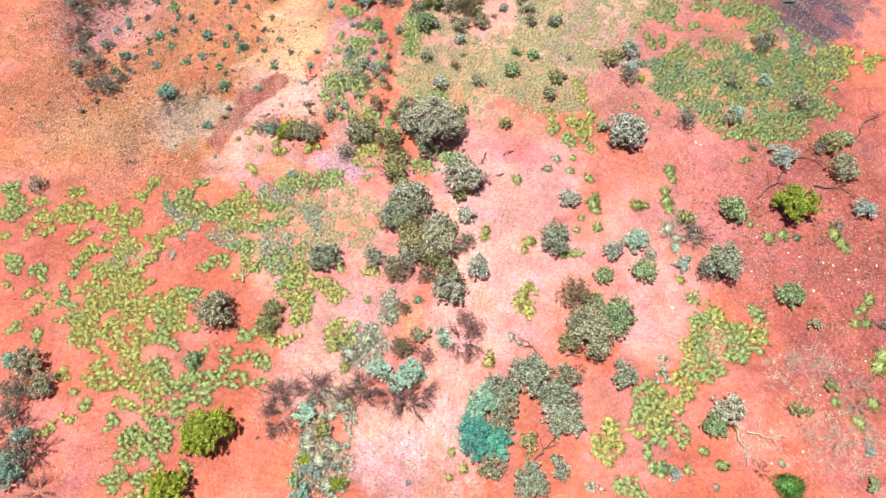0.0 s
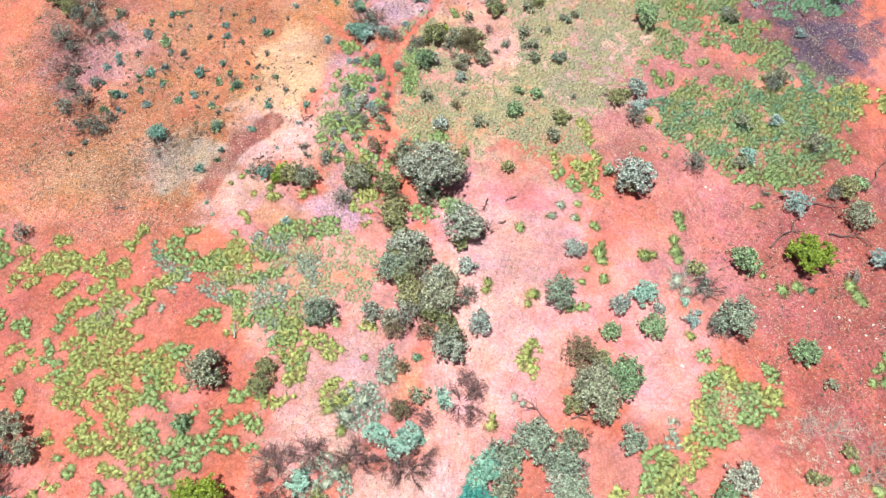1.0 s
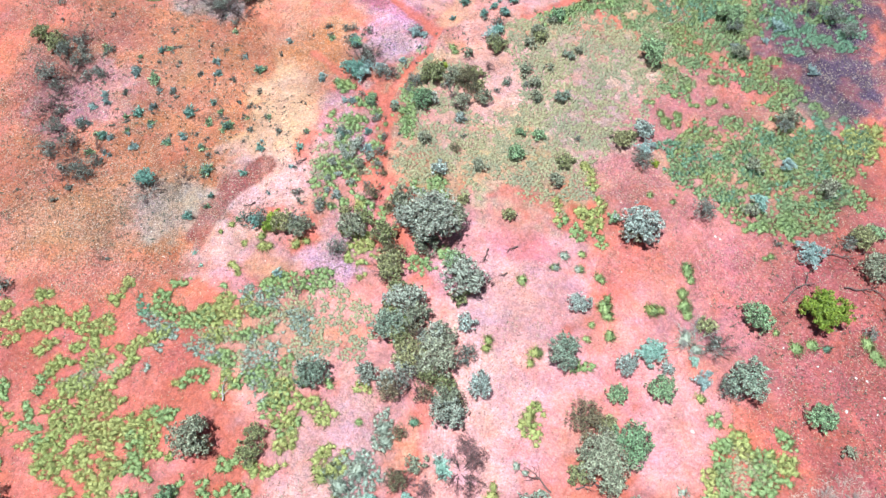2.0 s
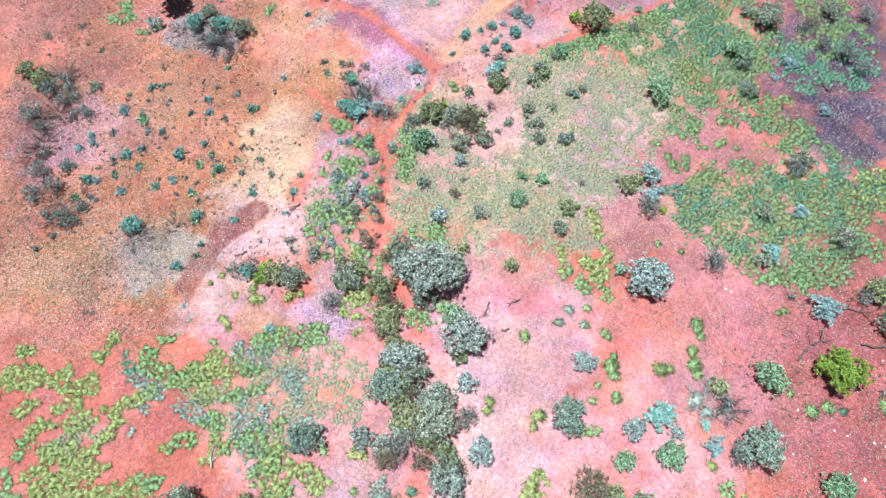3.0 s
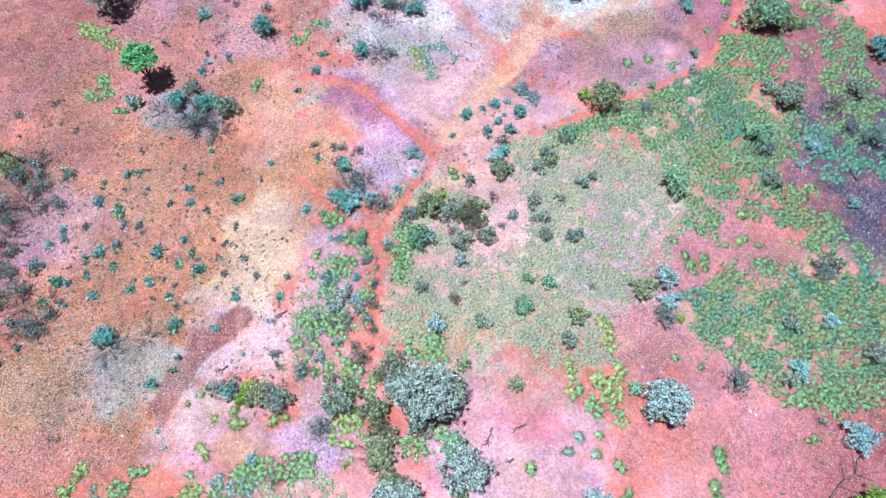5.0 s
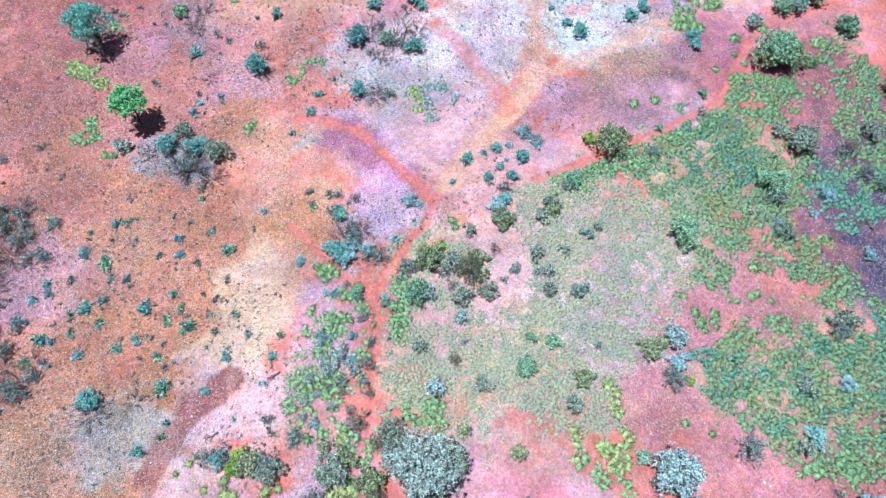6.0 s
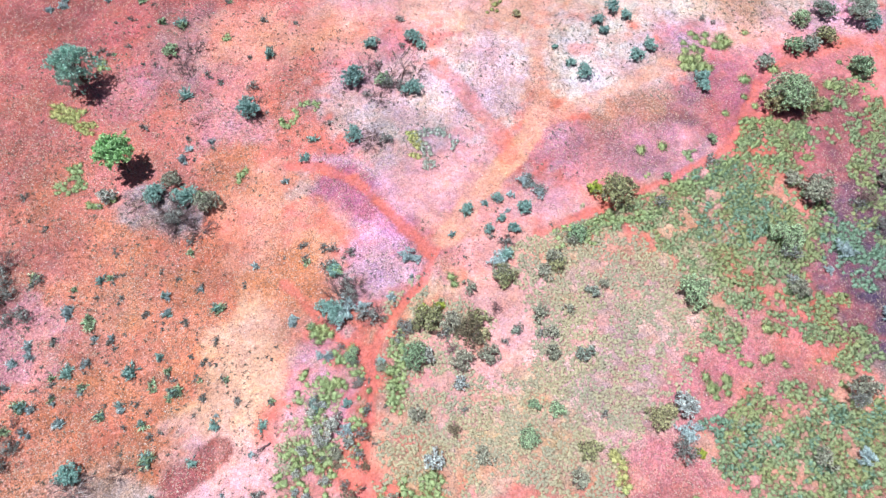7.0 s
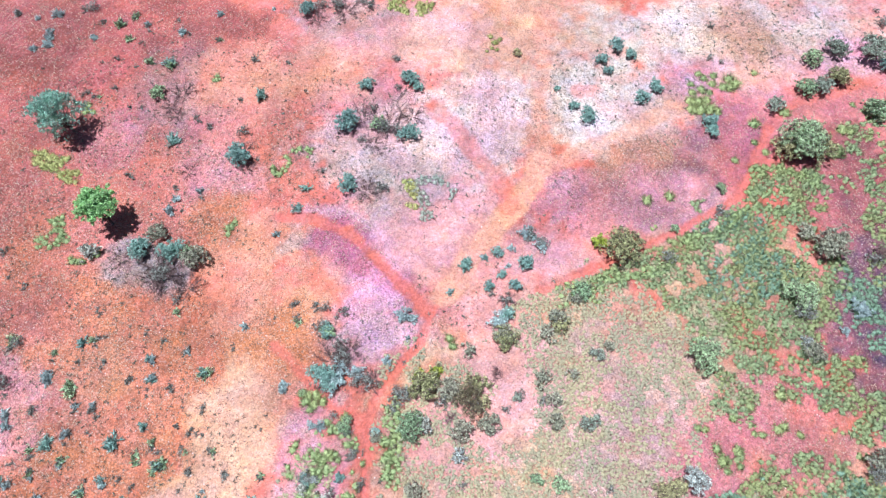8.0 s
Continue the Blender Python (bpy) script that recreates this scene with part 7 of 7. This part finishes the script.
star("blue", -9.19, 25.81, 0.29)
star("blue", -10.30, 23.97, 0.21)
star("blue", -5.69, 30.74, 0.34)
shrub("dark", -23.99, 34.75, 0.48)
shrub("dark", -25.53, 35.75, 0.43)
shrub("dark", -23.49, 34.07, 0.43)
shrub("dark", -22.67, 33.02, 0.42)
shrub("dark", -26.63, 39.25, 0.29)
shrub("dark", -24.11, 29.85, 0.45)
shrub("dark", -21.30, 25.19, 0.52)
shrub("dark", -22.84, 25.55, 0.43)
shrub("dark", -23.94, 26.58, 0.44)
dead("dark", -24.20, 32.86, 1.16)
dead("dark", -24.44, 35.89, 0.90)
dead("dark", -21.27, 26.89, 0.88)
dead("dark", -22.34, 25.16, 0.92)
dead("dark", -24.97, 29.76, 1.05)
dead("dark", -17.47, 24.33, 0.98)
dead("dark", -15.48, 24.87, 0.72)
shrub("teal", -16.78, 40.30, 0.73)
shrub("teal", -14.99, 40.31, 0.73)
shrub("grey_green", -13.53, 39.81, 0.80)
shrub("grey_green", -16.03, 41.31, 0.66)
shrub("sage", -19.58, 40.21, 0.58)
shrub("dark", -14.32, 37.42, 0.35)
shrub("dark", -15.28, 38.97, 0.50)
dead("dark", -15.32, 38.89, 1.48)
dead("dark", -13.79, 38.11, 1.08)
dead("dark", -17.80, 39.83, 0.79)
shrub("green", -11.87, 22.21, 0.18)
shrub("dark", -7.88, 21.72, 0.35)
shrub("dark", -11.35, 22.16, 0.53)
shrub("teal", -10.74, 22.01, 0.47)
shrub("lime", -9.80, 21.84, 0.58)
shrub("dark", -8.32, 21.98, 0.70)
shrub("lime", -9.37, 21.67, 0.29)
shrub("dark", -7.02, 23.12, 0.47)
tussock("yellow", -12.18, 21.87, 0.25)
tussock("yellow", -10.33, 21.11, 0.31)
tussock("yellow", -12.75, 21.41, 0.19)
shrub("green", -0.34, 32.93, 0.40)
shrub("lime", -0.86, 33.11, 0.47)
shrub("lime", -0.00, 33.48, 0.34)
shrub("olive", 2.05, 32.67, 0.60)
shrub("olive", 2.38, 31.91, 0.46)
shrub("dark", -1.53, 32.29, 0.47)
shrub("dark", 0.34, 31.90, 0.46)
shrub("dark", 2.04, 31.73, 0.40)
shrub("sage", -0.60, 30.70, 0.52)
shrub("green", -0.94, 31.12, 0.39)
shrub("maroon", 0.68, 31.15, 0.33)
shrub("maroon", 1.01, 30.20, 0.26)
shrub("dark", 3.56, 31.57, 0.26)
shrub("dark", 4.27, 32.27, 0.33)
shrub("dark", 5.45, 31.97, 0.27)
shrub("teal", 3.75, 36.53, 0.49)
shrub("grey_green", 3.52, 35.37, 0.69)
shrub("grey_green", 6.41, 36.30, 0.56)
shrub("grey_green", 5.83, 35.45, 0.48)
shrub("green", 7.97, 37.87, 0.57)
shrub("ash", 8.39, 34.41, 0.41)
shrub("grey_green", 9.14, 34.86, 0.34)
shrub("grey_green", 1.75, 34.60, 0.41)
shrub("grey_green", -2.99, 30.17, 0.32)
shrub("blue", -1.81, 36.54, 0.42)
shrub("blue", -1.27, 36.37, 0.28)
shrub("blue", -2.62, 34.00, 0.27)
shrub("dark", -5.05, 36.78, 0.35)
shrub("dark", -6.07, 37.00, 0.35)
shrub("dark", -4.90, 34.34, 0.48)
shrub("dark", -3.44, 32.90, 0.47)
shrub("dark", -4.27, 29.23, 0.24)
shrub("dark", -3.61, 27.94, 0.23)
dead("dark", -4.55, 34.67, 0.89)
dead("dark", -3.43, 32.84, 0.73)
shrub("teal", -5.86, 35.62, 0.48)
shrub("green", -4.52, 30.90, 0.38)
shrub("green", -6.84, 32.36, 0.20)
shrub("dark", -6.31, 28.09, 0.31)
tussock("green", -2.48, 29.98, 0.42)
tussock("green", -2.36, 29.22, 0.35)
tussock("green", 0.70, 35.26, 0.30)
tussock("green", 0.87, 34.83, 0.30)
tussock("green", -5.27, 29.40, 0.35)
tussock("green", -5.75, 29.21, 0.28)
tussock("green", -4.76, 29.14, 0.24)
tussock("green", -6.14, 32.24, 0.36)
tussock("green", -5.78, 31.92, 0.32)
star("dark", -29.44, 58.53, 0.49)
star("dark", -23.34, 57.66, 0.36)
star("dark", -20.23, 55.89, 0.30)
star("dark", -19.87, 56.91, 0.31)
star("dark", -17.10, 56.65, 0.35)
star("dark", -15.08, 56.15, 0.35)
star("dark", -23.09, 51.50, 0.37)
star("dark", -22.31, 51.29, 0.33)
star("dark", -21.03, 52.00, 0.29)
star("dark", -19.75, 50.41, 0.29)
star("dark", -19.02, 50.41, 0.29)
star("dark", -15.45, 49.73, 0.37)
star("dark", -14.44, 49.08, 0.36)
star("dark", -12.78, 51.09, 0.37)
star("dark", -18.54, 45.22, 0.39)
star("dark", -11.08, 46.58, 0.27)
star("dark", -8.68, 51.84, 0.25)
star("dark", -15.70, 44.54, 0.31)
star("dark", -12.32, 54.38, 0.43)
star("dark", -10.05, 54.19, 0.30)
star("dark", -22.49, 54.16, 0.26)
star("dark", -21.41, 54.39, 0.30)
star("dark", -20.15, 53.78, 0.26)
star("dark", -9.94, 50.03, 0.20)
star("dark", -7.02, 45.76, 0.35)
star("dark", -6.47, 47.23, 0.24)
star("dark", -25.20, 45.72, 0.23)
star("blue", -27.51, 55.30, 0.43)
star("blue", -27.99, 58.17, 0.36)
star("blue", -26.62, 56.28, 0.53)
star("blue", -26.66, 58.50, 0.58)
star("blue", -26.47, 55.66, 0.43)
star("blue", -17.64, 56.89, 0.40)
star("blue", -23.59, 56.35, 0.39)
star("blue", -20.12, 57.57, 0.35)
star("blue", -15.26, 58.47, 0.40)
star("blue", -11.61, 59.08, 0.27)
star("green", -22.09, 57.55, 0.62)
star("green", -21.11, 56.19, 0.44)
star("green", -19.26, 54.19, 0.47)
star("green", -21.12, 58.27, 0.45)
star("green", -17.84, 53.81, 0.60)
star("green", -21.97, 51.32, 0.25)
shrub("dark", -24.26, 59.08, 0.46)
shrub("dark", -8.23, 59.26, 0.47)
shrub("dark", -7.04, 59.19, 0.39)
shrub("dark", -4.86, 59.27, 0.47)
shrub("dark", -2.89, 54.46, 0.29)
shrub("dark", -4.76, 48.04, 0.34)
shrub("green", -3.75, 49.05, 0.56)
shrub("green", -5.55, 49.47, 0.56)
dead("dark", -4.83, 49.76, 1.14)
dead("dark", -1.63, 49.84, 0.91)
dead("dark", -4.17, 44.26, 0.85)
dead("dark", -6.56, 58.72, 1.17)
dead("dark", -16.59, 51.55, 1.01)
dead("dark", -17.15, 50.49, 0.76)
dead("dark", -11.49, 46.07, 0.65)
dead("dark", -15.16, 45.63, 0.72)
star("dark", -22.52, 34.65, 0.41)
star("dark", -20.12, 33.98, 0.30)
star("dark", -18.78, 33.93, 0.30)
star("dark", -18.13, 34.83, 0.30)
star("dark", -17.54, 33.64, 0.27)
star("dark", -17.66, 35.31, 0.24)
star("dark", -15.59, 35.47, 0.24)
star("dark", -14.61, 35.15, 0.31)
star("dark", -20.50, 31.33, 0.32)
star("dark", -18.39, 31.39, 0.29)
star("dark", -17.54, 31.40, 0.29)
star("dark", -17.19, 31.12, 0.29)
star("dark", -17.43, 30.39, 0.22)
star("dark", -18.63, 30.24, 0.32)
star("dark", -18.40, 29.84, 0.25)
star("dark", -19.98, 29.13, 0.28)
star("dark", -20.72, 30.11, 0.22)
star("dark", -16.04, 32.91, 0.30)
star("dark", -13.63, 32.48, 0.29)
star("dark", -14.03, 29.59, 0.28)
star("dark", -13.72, 29.46, 0.28)
star("dark", -12.99, 30.67, 0.29)
star("dark", -12.36, 30.32, 0.25)
star("dark", -11.94, 30.27, 0.22)
star("dark", -12.62, 29.47, 0.25)
star("dark", -12.91, 31.64, 0.19)
star("dark", -11.86, 31.42, 0.26)
star("dark", -12.01, 28.43, 0.28)
star("dark", -10.21, 28.31, 0.31)
star("dark", -8.43, 28.24, 0.31)
star("dark", -9.06, 30.69, 0.19)
star("dark", -8.57, 31.24, 0.19)
star("dark", -14.73, 27.79, 0.24)
star("dark", -15.36, 28.17, 0.25)
star("dark", -16.99, 28.16, 0.22)
star("dark", -20.74, 28.92, 0.31)
star("dark", -10.81, 34.72, 0.20)
star("dark", -8.76, 30.55, 0.22)
star("dark", -7.93, 37.08, 0.31)
star("dark", -6.53, 36.92, 0.35)
star("dark", -5.43, 36.45, 0.28)
star("dark", -14.88, 32.20, 0.23)
star("dark", -22.05, 32.17, 0.29)
star("dark", -18.27, 36.56, 0.28)
star("green", -18.75, 32.31, 0.46)
star("green", -14.70, 28.94, 0.31)
star("green", -13.31, 28.89, 0.37)
star("green", -13.78, 28.48, 0.31)
star("green", -12.34, 29.47, 0.25)
star("green", -12.02, 33.34, 0.50)
star("green", -10.95, 29.47, 0.31)
star("green", -17.06, 27.53, 0.37)
star("green", -7.52, 36.17, 0.38)
star("green", -19.77, 28.41, 0.28)
star("green", -14.16, 36.73, 0.35)
star("teal", -19.27, 29.70, 0.50)
star("teal", -16.10, 29.76, 0.50)
star("teal", -14.75, 32.99, 0.33)
star("teal", -14.66, 30.58, 0.29)
star("teal", -4.63, 28.33, 0.37)
star("blue", -20.13, 32.88, 0.43)
star("blue", -16.08, 27.91, 0.37)
star("blue", -18.38, 28.80, 0.28)
star("blue", -19.58, 28.21, 0.25)
star("blue", -14.95, 33.94, 0.30)
star("blue", -7.84, 32.49, 0.39)
star("blue", -5.80, 30.69, 0.42)
star("blue", -13.14, 34.49, 0.30)
star("blue", -11.20, 27.68, 0.24)
star("blue", -20.67, 27.90, 0.37)
star("blue", -21.70, 31.05, 0.29)
shrub("dark", -6.25, 28.32, 0.43)
shrub("dark", -4.99, 27.70, 0.25)
shrub("dark", -4.38, 30.42, 0.27)
shrub("dark", -5.15, 31.24, 0.28)
shrub("dark", -4.03, 29.49, 0.26)
shrub("dark", -3.54, 28.21, 0.21)
shrub("dark", -5.10, 34.41, 0.40)
shrub("dark", -4.64, 33.97, 0.29)
shrub("teal", -6.24, 28.07, 0.26)
shrub("blue", -5.02, 33.50, 0.57)
shrub("blue", -4.15, 33.37, 0.40)
dead("dark", -4.92, 34.22, 0.81)
dead("dark", -3.25, 33.07, 0.55)
dead("dark", -5.84, 32.78, 0.49)
tussock("green", -6.52, 32.21, 0.30)
tussock("green", -6.19, 31.79, 0.30)
tussock("green", -4.57, 31.10, 0.36)
tussock("green", -5.52, 29.09, 0.35)
tussock("green", -5.12, 29.23, 0.26)
tussock("green", -3.59, 28.97, 0.23)
shrub("dark", 26.69, 37.58, 0.92)
shrub("dark", 27.42, 36.29, 0.77)
shrub("dark", 25.54, 38.36, 0.64)
shrub("dark", 29.05, 40.95, 0.74)
shrub("dark", 24.50, 39.82, 0.51)
shrub("teal", 29.18, 44.68, 0.92)
shrub("grey_green", 26.72, 41.40, 0.81)
tussock("green", 7.92, 19.96, 0.28)
tussock("green", 7.76, 19.03, 0.27)
tussock("green", 8.84, 18.38, 0.30)
tussock("green", 8.85, 16.86, 0.41)
tussock("green", 9.04, 17.27, 0.30)
tussock("green", 13.17, 17.55, 0.36)
tussock("green", 13.16, 16.74, 0.35)
tussock("green", 13.69, 18.81, 0.36)
tussock("green", 11.46, 16.60, 0.41)
tussock("green", 8.03, 15.80, 0.23)
tussock("green", 8.90, 15.08, 0.29)
tussock("green", 6.25, 19.17, 0.24)
tussock("green", 4.47, 18.37, 0.27)
tussock("green", 7.67, 15.02, 0.26)
tussock("green", 5.03, 14.26, 0.34)
shrub("olive", -2.22, 15.07, 0.76, 1.35)
shrub("olive", -0.60, 13.14, 0.74, 1.35)
shrub("olive", 0.19, 12.68, 0.55, 1.35)
shrub("olive", -2.59, 16.41, 0.58, 1.35)
shrub("russet", -1.59, 15.31, 0.57, 1.35)
shrub("russet", -0.39, 14.59, 0.57, 1.35)
shrub("russet", -0.90, 12.17, 0.55, 1.35)
shrub("russet", 0.81, 11.69, 0.49, 1.35)
shrub("dark", -1.79, 14.23, 0.63, 1.3)
shrub("dark", 0.19, 13.72, 0.56, 1.3)
shrub("dark", -0.28, 11.69, 0.49, 1.3)
shrub("olive", 1.03, 17.23, 0.52)
shrub("olive", -3.03, 19.36, 0.60)
shrub("russet", -2.89, 20.14, 0.61, 1.2)
shrub("russet", -3.25, 20.60, 0.47, 1.2)
shrub("sage", 4.83, 7.00, 0.57, 1.3)
shrub("sage", 6.16, 5.56, 0.56, 1.3)
shrub("sage", 5.61, 3.92, 0.44, 1.3)
shrub("sage", 2.73, 5.55, 0.62, 1.3)
shrub("green", 3.33, 5.85, 0.51, 1.3)
shrub("dark", 6.10, 4.48, 0.39)
shrub("olive", 8.10, 10.55, 0.66, 1.2)
shrub("olive", 6.50, 8.35, 0.66, 1.1)
star("dark", -2.08, 32.53, 0.26)
star("dark", -1.12, 34.84, 0.24)
star("dark", -3.26, 30.43, 0.25)
star("dark", -2.35, 32.10, 0.23)
star("dark", -0.40, 36.73, 0.21)
star("dark", -0.83, 35.53, 0.21)
star("dark", -1.69, 33.99, 0.23)
star("dark", -3.63, 29.50, 0.25)
star("dark", -2.41, 33.55, 0.23)
star("dark", 1.44, 36.48, 0.21)
star("dark", 3.94, 37.79, 0.25)
star("dark", 6.49, 38.64, 0.21)
star("dark", -3.96, 29.61, 0.30)
star("dark", -2.99, 30.18, 0.30)
star("dark", -2.65, 28.14, 0.26)
star("dark", -3.16, 26.35, 0.25)
star("dark", -3.90, 25.31, 0.28)
star("dark", -3.53, 24.31, 0.25)
tussock("green", 17.42, 30.77, 0.30)
tussock("green", 14.01, 29.16, 0.32)
tussock("green", 14.97, 29.56, 0.26)
tussock("green", 16.26, 30.36, 0.24)
tussock("green", 13.45, 30.62, 0.24)
tussock("green", 17.65, 32.30, 0.39)
tussock("green", 19.80, 31.74, 0.27)
tussock("green", 14.18, 28.65, 0.23)
tussock("green", 18.16, 30.36, 0.24)
tussock("green", 14.97, 31.17, 0.30)
tussock("green", 15.94, 31.73, 0.30)
shrub("teal", 4.96, 39.61, 0.46)
shrub("teal", 1.63, 39.60, 0.43)
shrub("teal", 3.40, 40.32, 0.34)
shrub("teal", 4.32, 38.26, 0.40)
shrub("teal", 2.89, 38.26, 0.33)
shrub("teal", 3.67, 38.95, 0.28)
shrub("blue", 5.13, 41.50, 0.41)
shrub("blue", 5.89, 40.68, 0.38)
shrub("blue", 4.22, 40.52, 0.25)
shrub("blue", 5.55, 41.24, 0.25)
shrub("dark", 3.00, 37.78, 0.24)
star("blue", 0.74, 37.93, 0.32)
star("blue", 2.60, 40.08, 0.33)
star("blue", 4.01, 39.47, 0.29)
dead("dark", -1.88, 7.88, 0.94)
dead("dark", -2.68, 5.56, 0.91)
dead("dark", -7.14, 4.46, 0.78)
dead_branch(-11.01, 23.35, 0.65, -150, "dark")
dead_branch(-8.27, 26.38, 0.72, -145, "dark")
dead_branch(-8.28, 18.34, 1.04, -70, "dark")
tussock("pale", 12.90, 15.05, 0.50)
tussock("pale", 13.35, 14.45, 0.40)
shrub("dark", 14.35, 14.65, 0.55)
